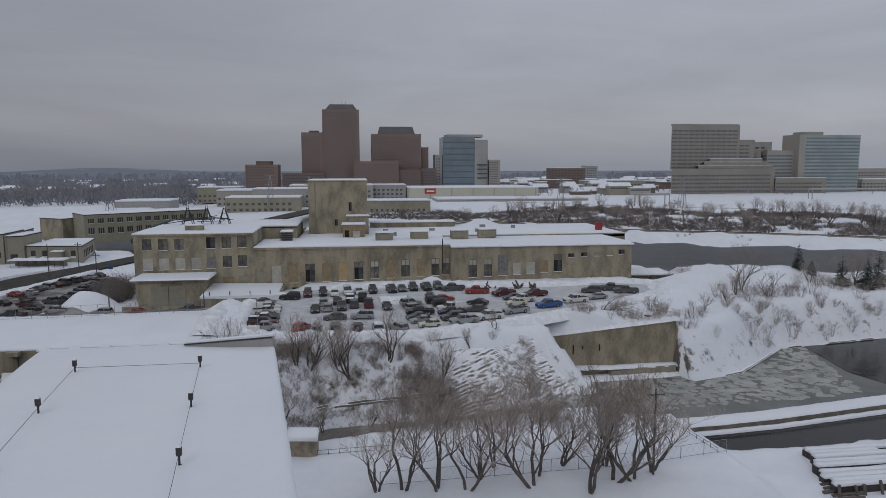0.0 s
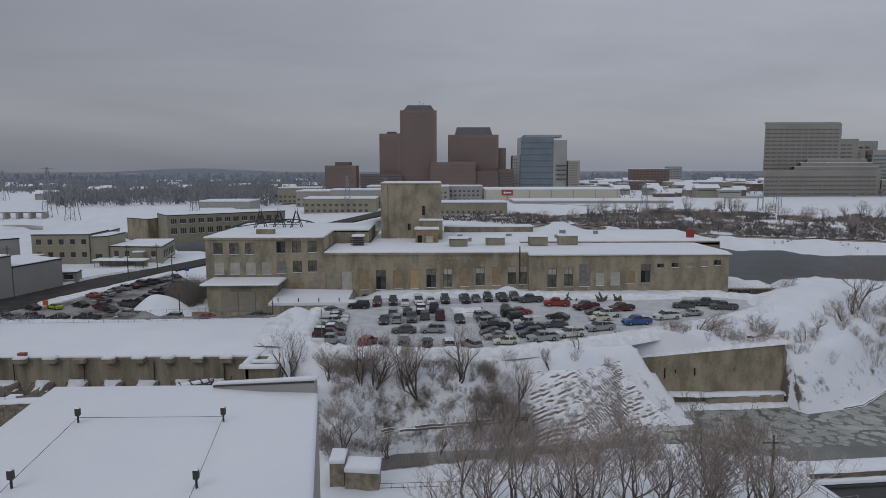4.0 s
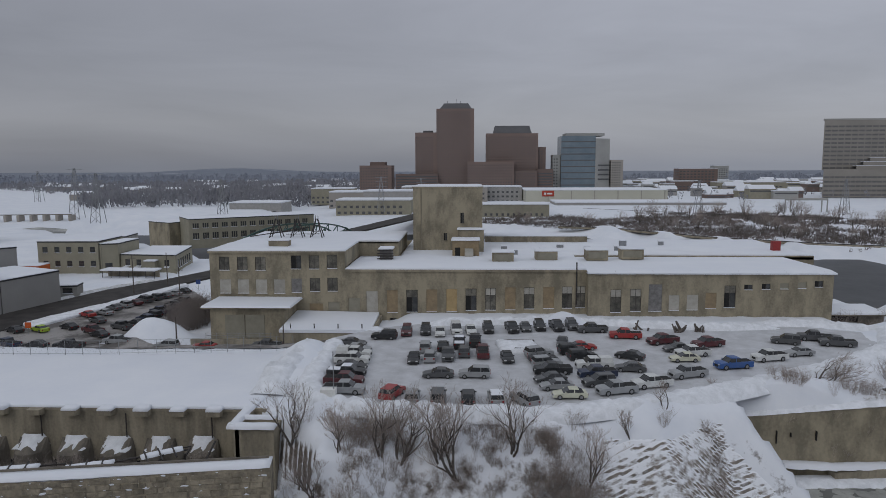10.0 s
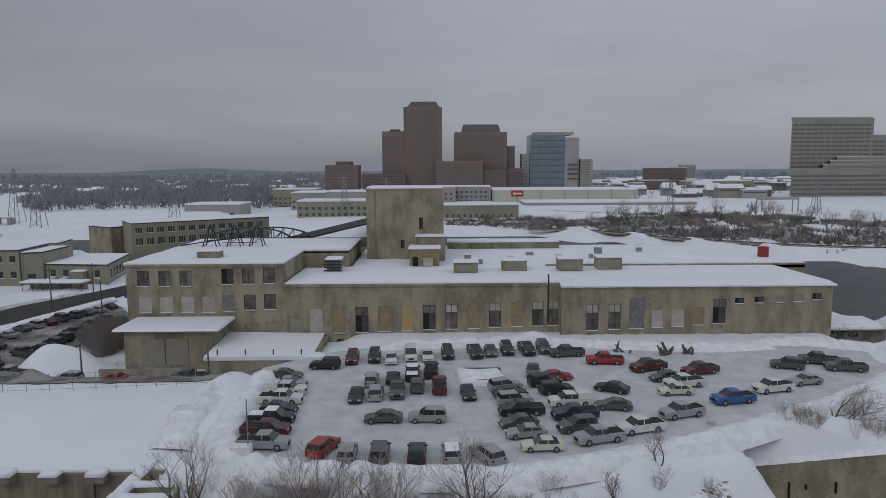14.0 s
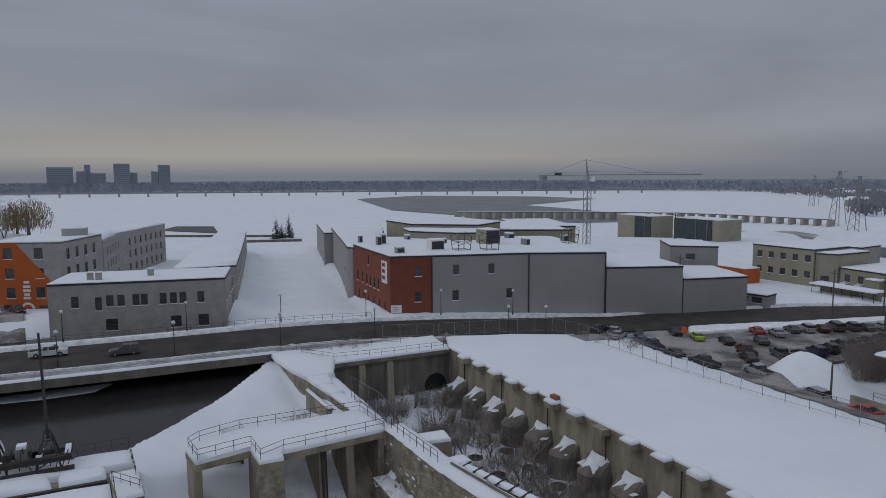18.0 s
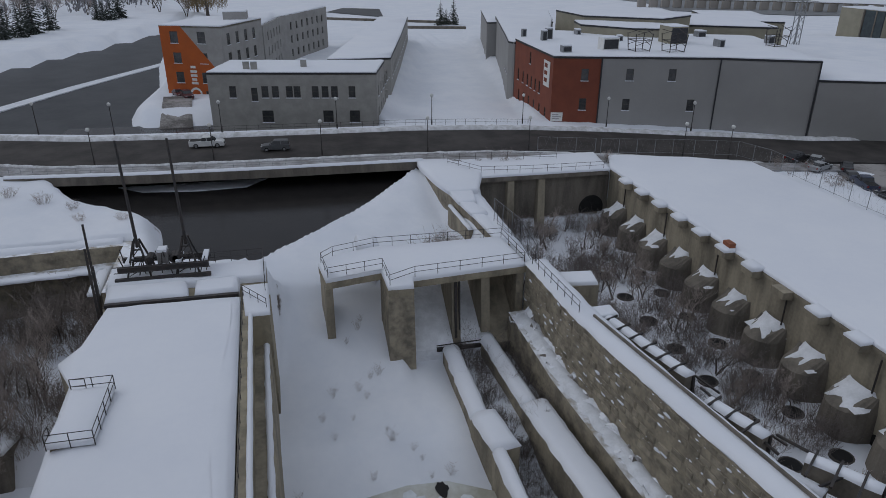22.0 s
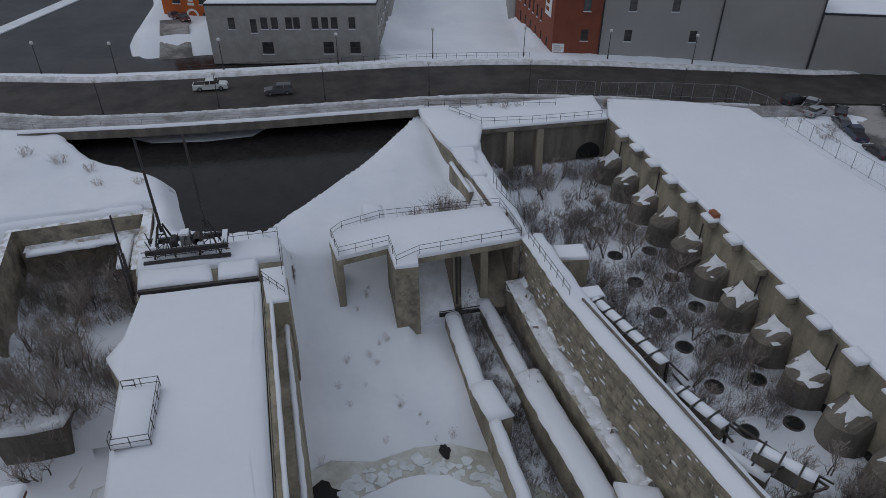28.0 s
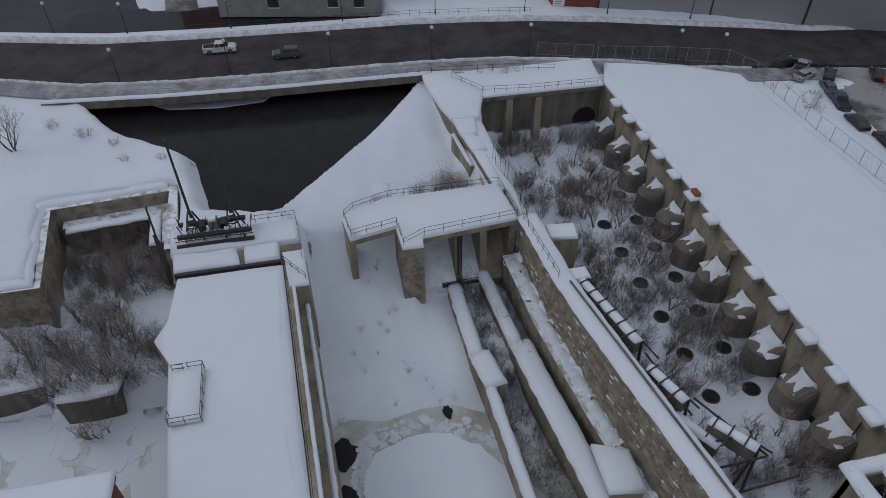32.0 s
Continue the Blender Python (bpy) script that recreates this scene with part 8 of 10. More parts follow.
SPECS = {  # length, width, profile of the body (x, z), cabin outline (x, z) with roof inset
    "sedan": (4.6, 1.78, [(-2.3, 0.45), (-2.26, 0.86), (-1.9, 0.98), (0.75, 0.94), (1.6, 0.82), (2.2, 0.66), (2.3, 0.42)], [(-1.75, 0.97), (-1.05, 1.42), (0.1, 1.45), (0.95, 0.93)]),
    "suv": (4.6, 1.86, [(-2.28, 0.5), (-2.28, 1.02), (-2.15, 1.1), (0.95, 1.08), (1.75, 1.02), (2.2, 0.86), (2.3, 0.5)], [(-2.2, 1.09), (-2.0, 1.72), (0.15, 1.76), (0.95, 1.08)]),
    "van": (4.9, 1.94, [(-2.45, 0.5), (-2.45, 1.05), (-2.35, 1.12), (1.2, 1.12), (2.0, 1.0), (2.4, 0.8), (2.45, 0.5)], [(-2.4, 1.1), (-2.28, 1.86), (0.5, 1.9), (1.55, 1.06)]),
    "pickup": (5.6, 1.96, [(-2.8, 0.62), (-2.8, 1.14), (-0.75, 1.16), (1.3, 1.16), (2.5, 1.08), (2.78, 0.9), (2.8, 0.55)], [(-0.75, 1.15), (-0.6, 1.80), (0.75, 1.83), (1.45, 1.15)]),
}


def loft(profile, half, round_in=0.1):
    """A body from a side profile, its edges drawn in a little towards the sides."""
    bot = [(profile[-1][0], 0.28), (profile[0][0], 0.28)]
    pts = profile + bot
    n, g = len(pts), Geo()
    cz = sum(p[1] for p in pts) / n
    vs = []
    for y, k in ((-half, 0.93), (-half + round_in, 1.0), (half - round_in, 1.0), (half, 0.93)):
        vs += [(x * (0.985 if k < 1 else 1), y, cz + (z - cz) * k) for x, z in pts]
    fs = [(j * n + i, (j + 1) * n + i, (j + 1) * n + (i + 1) % n, j * n + (i + 1) % n) for j in range(3) for i in range(n)]
    fs += [tuple(range(n)), tuple(range(3 * n, 4 * n))[::-1]]
    return g.add(vs, fs)


def make_car(kind, paint, cap=False, snowy=False, label=""):
    L, Wd, prof, cab = SPECS[kind]
    h = Wd / 2
    word = {"sedan": "sedan", "suv": "sport utility car", "van": "van", "pickup": "pickup truck"}[kind]
    shade = {"navy": "dark blue", "cream": "cream white", "grey": "dark grey", "lime": "lime green"}.get(paint, paint)
    car = thing("pickup_truck" if kind == "pickup" else "car", label or f"{shade} {word} parked on packed snow" + (" with snow on it" if snowy else ""), "pickup truck" if kind == "pickup" else "car")
    part("body", loft(prof, h), PAINT[paint], car)
    (xa, za), (xb, zb), (xc, zc), (xd, zd) = cab
    ins = 0.2
    vs = [(xa, -h + 0.08, za), (xd, -h + 0.08, zd), (xc, -h + ins, zc - 0.07), (xb, -h + ins, zb - 0.07)]
    vs += [(x, -y, z) for x, y, z in vs]
    part("cabin_glass", Geo().add(vs, [(0, 1, 2, 3), (7, 6, 5, 4), (1, 5, 6, 2), (0, 3, 7, 4), (3, 2, 6, 7)]), CAR_GLASS, car, "dark glazed cabin")
    part("roof", Geo().add([(xb - 0.06, -h + ins - 0.03, zb - 0.09), (xc + 0.08, -h + ins - 0.03, zc - 0.09), (xc + 0.08, h - ins + 0.03, zc - 0.09), (xb - 0.06, h - ins + 0.03, zb - 0.09), (xb + 0.05, -h + ins + 0.1, zb), (xc - 0.1, -h + ins + 0.1, zc), (xc - 0.1, h - ins - 0.1, zc), (xb + 0.05, h - ins - 0.1, zb)],
                           [(4, 5, 6, 7), (0, 1, 5, 4), (1, 2, 6, 5), (2, 3, 7, 6), (3, 0, 4, 7)]), SNOW if snowy else PAINT[paint], car, "snow-covered roof" if snowy else "")
    for s in (-1, 1):
        mid = (xb + xc) / 2
        part("pillar", Geo().add([(mid - 0.05, s * (h - 0.07), za), (mid + 0.05, s * (h - 0.07), za), (mid + 0.04, s * (h - ins + 0.012), zb - 0.08), (mid - 0.04, s * (h - ins + 0.012), zb - 0.08)], [(0, 1, 2, 3)]), PAINT[paint], car)
        part("mirror", Geo().box(xd - 0.35, xd - 0.2, s * h - 0.1, s * h + 0.16 * s if s > 0 else s * h + 0.1, zd + 0.02, zd + 0.16) if s > 0 else Geo().box(xd - 0.35, xd - 0.2, -h - 0.16, -h + 0.1, zd + 0.02, zd + 0.16), PAINT[paint], car)
        part("headlight", Geo().box(L / 2 - 0.14, L / 2 + 0.01, s * (h - 0.32) - 0.2, s * (h - 0.32) + 0.2, prof[-2][1] - 0.1, prof[-2][1] + 0.04), LAMP_W, car)
        part("tail_light", Geo().box(-L / 2 - 0.015, -L / 2 + 0.08, s * (h - 0.22) - 0.12, s * (h - 0.22) + 0.12, prof[1][1] - 0.3, prof[1][1] - 0.04), LAMP_R, car)
        for x in (-L * 0.3, L * 0.31):
            r = 0.4 if kind == "pickup" else 0.34
            w = part("wheel", Geo().rod((x, s * (h - 0.2), r), (x, s * (h + 0.015), r), r, n=14), TYRE, car)
            part("rim", Geo().rod((x, s * (h + 0.016), r), (x, s * (h + 0.03), r), r * 0.62, n=10), RIM, w)
    part("grille", Geo().box(L / 2 - 0.06, L / 2 + 0.015, -h * 0.45, h * 0.45, 0.45, prof[-2][1] - 0.12), TYRE, car)
    if kind == "pickup":
        if cap:
            part("bed_cap", Geo().add([(-2.75, -0.9, 1.16), (-0.78, -0.9, 1.16), (-0.78, 0.9, 1.16), (-2.75, 0.9, 1.16), (-2.65, -0.76, 1.76), (-0.8, -0.76, 1.76), (-0.8, 0.76, 1.76), (-2.65, 0.76, 1.76)], [(4, 5, 6, 7), (0, 1, 5, 4), (1, 2, 6, 5), (2, 3, 7, 6), (3, 0, 4, 7)]), PAINT[paint], car, "hard bed cap")
        else:
            part("bed", Geo().box(-2.68, -0.85, -0.8, 0.8, 1.145, 1.165), SNOW if snowy else TYRE, car, "open cargo bed")
    return car


MADE = {}


def car_at(x, y, turn, kind, paint, z=0.06, cap=False, snowy=False, label=""):
    key = (kind, paint, cap, snowy, label)
    m = pose(x, y, z, 0, 0, turn)
    if key not in MADE:
        MADE[key] = make_car(kind, paint, cap, snowy, label)
        MADE[key].matrix_world = m
    else:
        copy_thing(MADE[key], m)


S, U, V, P = "sedan", "suv", "van", "pickup"
# first row under the facade, noses out
for x, y, k, c in ((-7.7, 92.1, U, "maroon"), (-4.3, 92.9, U, "black"), (-1.6, 92.0, S, "white"), (1.3, 93.8, V, "white"), (4.0, 93.5, S, "white"), (7.2, 94.5, U, "black"), (11.6, 95.2, P, "black"), (14.2, 95.9, S, "grey"), (16.9, 96.6, U, "black"), (20.1, 96.8, P, "black"), (23.0, 97.4, U, "grey")):
    car_at(x, y, -88 + (x * 37 % 5), k, c)
for row in ((26.3, 94.6, 185, P, "grey"), (31.4, 90.3, 176, P, "red"), (-11.4, 88.7, 178, U, "black"),
            # middle block
            (-3.6, 81.3, 92, U, "silver"), (-0.7, 82.4, 90, S, "black"), (2.0, 84.3, 91, P, "black", False, True), (4.7, 85.5, 89, P, "black"), (-5.0, 75.0, -89, S, "black"), (-2.5, 75.8, 91, U, "silver"), (0.3, 77.0, -88, P, "grey"),
            (2.9, 78.7, 90, U, "grey"), (5.9, 78.6, 91, P, "maroon"), (9.7, 75.8, -86, S, "black"), (-0.8, 67.1, 182, S, "grey"), (4.5, 67.2, 178, U, "silver"),
            # row along the bank
            (-6.5, 58.6, 70, U, "red"), (-3.7, 56.9, 92, U, "silver"), (-0.3, 56.8, 91, V, "grey"), (3.6, 56.8, 90, U, "black"), (7.2, 56.9, 93, U, "silver", False, True), (10.9, 56.4, 118, U, "silver"),
            # eastern cluster
            (19.6, 85.3, -100, S, "grey"), (22.6, 82.6, 8, S, "red"), (20.5, 80.1, 12, U, "black"), (14.9, 78.3, 20, U, "silver"), (15.3, 75.6, 14, S, "black"), (21.6, 76.9, 14, U, "black"), (15.6, 72.8, 12, U, "silver"), (22.6, 72.2, 186, P, "white", True),
            (16.0, 69.2, 186, P, "black"), (22.3, 67.8, 188, P, "navy"), (15.2, 65.4, 192, S, "grey"), (15.7, 62.3, 188, S, "silver"), (21.8, 64.0, 194, U, "grey"), (17.0, 58.8, 182, S, "cream"), (23.6, 60.8, 196, P, "silver"), (29.0, 63.6, 196, P, "white"),
            (29.2, 77.4, 150, S, "black"), (27.7, 70.8, 172, S, "grey"), (37.0, 86.8, 200, P, "maroon"), (38.0, 82.0, 190, S, "grey"), (39.6, 79.2, 192, P, "white"), (37.4, 76.2, 184, S, "cream"), (44.0, 84.9, 200, P, "maroon"), (35.4, 68.2, 198, P, "silver"),
            (43.6, 72.8, 192, P, "blue"), (50.8, 77.0, 194, P, "white"), (56.8, 80.0, 192, S, "silver"), (58.0, 87.3, 160, U, "grey"), (64.0, 89.6, 165, P, "grey"), (66.0, 86.0, 168, P, "grey"),
            # western column, noses east
            (-16.2, 84.0, -4, S, "grey"), (-14.8, 80.4, -6, S, "silver"), (-14.8, 77.2, -5, P, "white", True), (-14.6, 73.8, -4, P, "white"), (-14.0, 70.4, -5, S, "black"), (-14.2, 67.2, -5, P, "black", False, True), (-13.9, 63.5, -4, P, "maroon"), (-13.2, 59.8, -3, P, "silver")):
    car_at(*row[:5], cap=len(row) > 5 and row[5], snowy=len(row) > 6 and row[6])
# side street and western parking
for x, y, a, k, c in ((-63.5, 95.4, 168, P, "silver"), (-53.2, 93.6, 172, U, "silver"), (-45.8, 92.9, 178, S, "red"), (-34.2, 93.8, 178, P, "grey"), (-86.0, 106.4, 150, S, "lime"), (-81.2, 108.8, 150, S, "black"), (-84.0, 120.6, 148, S, "red"), (-81.1, 122.6, 150, S, "silver"), (-81.7, 128.1, 150, S, "grey"), (-80.7, 131.0, 150, U, "silver"),
                      (-79.6, 133.9, 150, S, "maroon"), (-78.8, 137.2, 150, V, "grey"), (-77.4, 140.3, 150, U, "grey"), (-76.1, 143.0, 150, S, "grey"), (-75.0, 146.4, 150, S, "silver"), (-74, 149.8, 150, S, "black"), (-78.4, 114.8, 146, S, "grey"), (-74.2, 105.6, 150, P, "maroon"), (-69.8, 109.0, 150, P, "grey"), (-68.6, 112.6, 152, S, "black"), (-68.3, 116.2, 152, U, "navy"), (-68.4, 120.0, 152, U, "black"),
                      (-68.5, 124.0, 152, P, "navy"), (-68.8, 128.0, 152, S, "black"), (-69.2, 132.4, 152, S, "black"), (-68.6, 136.4, 152, U, "grey"), (-71.2, 102.6, 150, S, "black"), (-76.5, 90.6, 172, S, "black"), (-83.4, 92.8, 160, P, "navy"), (-88.2, 94.4, 160, S, "grey"), (-92.6, 97.8, 140, S, "black"), (-71.0, 92.0, 174, P, "black"), (-96.0, 94.6, 130, P, "silver")):
    car_at(x, y, a, k, c, z=max(ground_z(x, y), -3.5 if y > 96 else -4.2) + 0.02)
for x, y, a, k, c in ((-97.4, 92.2, 110, U, "black"), (-92.4, 92.6, 112, S, "silver"), (-91.0, 105.8, 150, S, "black")):
    car_at(x, y, a, k, c, z=max(ground_z(x, y), road_z(x, y)) + 0.03)
# on the road
for x, y, a, k, c in ((-119.4, -3.6, 88, P, "white"), (-115.0, 7.6, 268, U, "grey"), (-165, -12.5, 20, P, "maroon"), (-167.5, -14.6, 24, S, "maroon")):
    car_at(x, y, a, k, c, z=(road_z(x, y) if x > -140 else ground_z(x, y)) + 0.02, label={"white": "white pickup truck driving along the wet road", "grey": "dark sport utility car driving along the road"}.get(c, "dark red vehicle parked by the orange mill"))
tr = thing("light_trailer", "small white mobile light trailer with a mast", "trailer", m=pose(-14.6, 56.4, 0.3))
part("box", Geo().box(-1.0, 1.0, -0.6, 0.6, 0.5, 1.5), WHITE, tr)
part("mast", Geo().rod((0.7, 0, 0.5), (0.7, 0, 6.5), 0.07, n=6), GALV, tr)
part("drawbar", Geo().rod((1.0, 0, 0.5), (2.2, 0, 0.3), 0.06, n=5), STEEL, tr)
for s in (-1, 1):
    part("wheel", Geo().rod((0, s * 0.62, 0.32), (0, s * 0.8, 0.32), 0.32, n=12), TYRE, tr)

# ---- trees and brush ----
def stems(rng, base, way, length, r, depth, out, deep=4, bend=0.25, split=(2, 4), fall=0.68, wide=0.62):
    """Grows a bare branch: appends (p, q, r0, r1, depth) segments."""
    n = 3 if depth < 2 else 2
    p, d = Vector(base), Vector(way).normalized()
    for k in range(n):
        d = (d + Vector((rng.uniform(-bend, bend), rng.uniform(-bend, bend), rng.uniform(-0.05, bend * 0.7)))).normalized()
        q = p + d * (length / n)
        ra, rb = r * (1 - 0.3 * k / n), r * (1 - 0.3 * (k + 1) / n)
        out.append((p, q, ra, rb, depth))
        p = q
        if depth < deep and (k == n - 1 or rng.random() < 0.7):
            for _ in range(rng.randint(*split) if k == n - 1 else 1):
                side = Vector((rng.uniform(-1, 1), rng.uniform(-1, 1), rng.uniform(-0.1, 0.7)))
                stems(rng, p, d * 0.75 + side * wide, length * fall * rng.uniform(0.75, 1.1), rb * 0.62, depth + 1, out, deep, bend, split, fall, wide)


def tubes(segs, least=0.012):
    """Open three- or five-sided tubes along segments."""
    g = Geo()
    for p, q, ra, rb, depth in segs:
        n = 5 if depth == 0 else 3
        ra, rb = max(ra, least), max(rb, least * 0.7)
        d = (q - p).normalized()
        a = d.orthogonal().normalized()
        b = d.cross(a)
        vs = [o + (a * math.cos(k * math.tau / n) + b * math.sin(k * math.tau / n)) * r for o, r in ((p, ra), (q, rb)) for k in range(n)]
        g.add(vs, [(i, (i + 1) % n, n + (i + 1) % n, n + i) for i in range(n)])
    return g


def bare_tree(seed, h, trunks=1, spread=0.35, deep=4, thick=0.016, rise=0.40, wide=0.62, fall=0.68):
    rng, segs = random.Random(seed), []
    for k in range(trunks):
        a = rng.random() * math.tau
        lean = spread * (0.25 if trunks == 1 else 1) * rng.uniform(0.5, 1.1)
        stems(rng, (0.15 * math.cos(a) * (trunks > 1), 0.15 * math.sin(a) * (trunks > 1), -0.4), (lean * math.cos(a), lean * math.sin(a), 1), h * rise, h * thick + 0.02, 0, segs, deep, split=(2, 3), bend=0.3, wide=wide, fall=fall)
    return tubes([s for s in segs if s[4] <= 1]).mesh("trunk", BARK), tubes([s for s in segs if s[4] >= 2], 0.013).mesh("crown", TWIG)


PROTO = {"sapling": [bare_tree(11 + k, 5.5, 2, 0.4) for k in range(3)], "tree": [bare_tree(21 + k, 9, 3, 0.42) for k in range(4)], "wide": [bare_tree(81 + k, 10.5, 2 + k % 2, 0.5, 5, 0.013, 0.36, 0.95, 0.70) for k in range(4)], "tall": [bare_tree(31 + k, 14, 2 + k % 2, 0.38, 5, 0.011, 0.34, 0.85, 0.72) for k in range(4)]}


def tree_at(x, y, kind, k, s=1.0, turn=None, z=None, label="bare leafless tree with dark branching twigs in snow", group=""):
    tr, cw_ = PROTO[kind][k % len(PROTO[kind])]
    t = thing("tree", label, "tree", group, m=pose(x, y, (ground_z(x, y) if z is None else z) - 0.05, 0, 0, (x * 57 + y * 31) % 360 if turn is None else turn) @ Matrix.Scale(s, 4))
    part("trunk", tr, None, t)
    part("crown", cw_, None, t)


def shrub_proto(seed, stems_n, h, wide):
    rng, segs = random.Random(seed), []
    for k in range(stems_n):
        a, l = rng.random() * math.tau, h * rng.uniform(0.6, 1.1)
        d = Vector((wide * math.cos(a) * rng.random(), wide * math.sin(a) * rng.random(), 1))
        p = Vector((0.35 * h * wide * math.cos(a) * rng.random(), 0.35 * h * wide * math.sin(a) * rng.random(), -0.2))
        m = p + d.normalized() * l * 0.5
        q = m + (d + Vector((rng.uniform(-0.3, 0.3), rng.uniform(-0.3, 0.3), 0))).normalized() * l * 0.5
        segs += [(p, m, 0.016, 0.012, 2), (m, q, 0.012, 0.007, 2)]
        for _ in range(4):
            t = rng.uniform(0.2, 1)
            o = m + (q - m) * t
            segs.append((o, o + Vector((rng.uniform(-1, 1), rng.uniform(-1, 1), rng.uniform(0.2, 1))).normalized() * l * 0.28, 0.011, 0.006, 2))
    return tubes(segs, 0.009)


SHRUBS = [shrub_proto(51, 30, 2.2, 0.85), shrub_proto(52, 24, 2.8, 0.6), shrub_proto(53, 34, 1.5, 1.0), shrub_proto(54, 20, 3.4, 0.5)]
SHRUB_ARR = [(np.array(g.v), np.array(g.f)) for g in SHRUBS]


def brush(name, spots, label, material=None, kinds=(0, 1, 2, 3), lift=1.0):
    """One joined mass of shrubs at (x, y, size) spots."""
    rng = random.Random(len(spots))
    V, F, n = [], [], 0
    for x, y, s in spots:
        v, f = SHRUB_ARR[rng.choice(kinds)]
        a = rng.random() * math.tau
        c, si = math.cos(a), math.sin(a)
        w = v * s
        V.append(np.stack([w[:, 0] * c - w[:, 1] * si + x, w[:, 0] * si + w[:, 1] * c + y, w[:, 2] * lift + ground_z(x, y)], -1))
        F.append(f + n)
        n += len(v)
    V, F = np.concatenate(V), np.concatenate(F)
    me = bpy.data.meshes.new(name)
    me.vertices.add(len(V))
    me.vertices.foreach_set("co", V.ravel())
    me.loops.add(F.size)
    me.loops.foreach_set("vertex_index", F.ravel().astype(np.int32))
    me.polygons.add(len(F))
    me.polygons.foreach_set("loop_start", np.arange(0, F.size, 4, dtype=np.int32))
    me.update(calc_edges=True)
    me.materials.append(material or TWIG)
    return tagged(new(name, me), label, "brush", kind="stuff")


def scatter(n, x0, x1, y0, y1, lo, hi, seed, keep=lambda x, y, z: True):
    rng, out = random.Random(seed), []
    while n > 0:
        n -= 1
        x, y = rng.uniform(x0, x1), rng.uniform(y0, y1)
        if keep(x, y, ground_z(x, y)):
            out.append((x, y, rng.uniform(lo, hi)))
    return out


brush("ravine_brush", scatter(900, -94, -27, 39, 56.5, 0.45, 1.2, 61, lambda x, y, z: z < -8.5 and noise.noise((x * 0.12, y * 0.12, 0)) + 0.5 * noise.noise((x * 0.4, y * 0.4, 3)) > -0.2 and min(abs((x + 76.5) % 6.04), 6.04 - (x + 76.5) % 6.04) + min(abs(y - 53.9), abs(y - 49)) > 1.8), "dense bare brush growing in the snowy ravine", TWIG_DARK)
brush("pit_brush", scatter(760, -79, -44, -38, -7.5, 0.5, 1.5, 62, lambda x, y, z: -10.5 < z < -8 and noise.noise((x * 0.1, y * 0.1, 5)) > -0.25), "dense bare brush growing in the pit")
brush("thicket_brush", scatter(420, 8, 23, 35, 50, 0.5, 1.15, 76, lambda x, y, z: -11.4 < z < -1.5 and math.hypot((x - 15.5) / 5, (y - 43) / 6) < 0.75 + 0.9 * noise.noise((x * 0.22, y * 0.22, 1))), "dense brown thicket on the bank", kinds=(0, 1))
brush("slope_brush", scatter(1750, -18, 35, 30, 54, 0.3, 0.85, 63, lambda x, y, z: -11 < z < -0.6 and noise.noise((x * 0.1, y * 0.1, 9)) > -0.42 and not (18 < x < 33 and y > 42 and noise.noise((x * 0.2, y * 0.2, 2)) < 0.25)), "tangled bare brush on the snowy bank below the lot")
brush("point_brush", scatter(750, 64, 170, 62, 112, 0.6, 1.6, 64, lambda x, y, z: -11 < z < -0.5 and noise.noise((x * 0.07, y * 0.07, 4)) > -0.12), "bare brush along the snowy river point")
brush("wall_brush", scatter(110, 37, 68, 61.8, 65.5, 0.35, 0.8, 75, lambda x, y, z: noise.noise((x * 0.2, y * 0.2, 6)) > -0.1), "bare brush along the top of the river wall")
brush("yard_brush", scatter(26, -68, -44, 9, 22, 0.15, 0.36, 65, lambda x, y, z: z < -6), "thin dry weeds poking through the snow", kinds=(3,))
brush("spillway_brush", scatter(520, -68, -22, 26, 36, 0.35, 0.95, 66, lambda x, y, z: z < -9), "bare brush between the spillway walls", TWIG_DARK)
brush("terrace_weeds", [(x, y, s) for x, y, s in scatter(70, -90, -83, 66, 74, 0.14, 0.28, 89) if math.hypot((x + 87) / 3, (y - 69.6) / 3.4) < 1], "dry weeds breaking through the terrace snow", kinds=(2,))
brush("factory_scrub", [(x, y, s) for x, y, s in scatter(330, -68, -50, 106, 134, 0.9, 2.0, 90) if math.hypot((x + 58 + (y - 118) * 0.25) / 5.5, (y - 119) / 13) < 0.8 + 0.6 * noise.noise((x * 0.2, y * 0.2, 8))], "tangled brown scrub dusted with snow beside the factory", TWIG_DARK, kinds=(0, 1))
brush("drift_brush", scatter(30, -78.5, -73, 23, 30.5, 0.6, 1.2, 67), "bare brush on the snow drift")
def thin_shrub(seed):
    rng, segs = random.Random(seed), []
    for k in range(11):
        a, l = rng.random() * math.tau, rng.uniform(0.6, 1.1)
        p = Vector((0.5 * math.cos(a) * rng.random(), 0.5 * math.sin(a) * rng.random(), -0.1))
        segs.append((p, p + Vector((0.4 * math.cos(a), 0.4 * math.sin(a), 1)).normalized() * l, 0.028, 0.014, 2))
    return tubes(segs, 0.01)


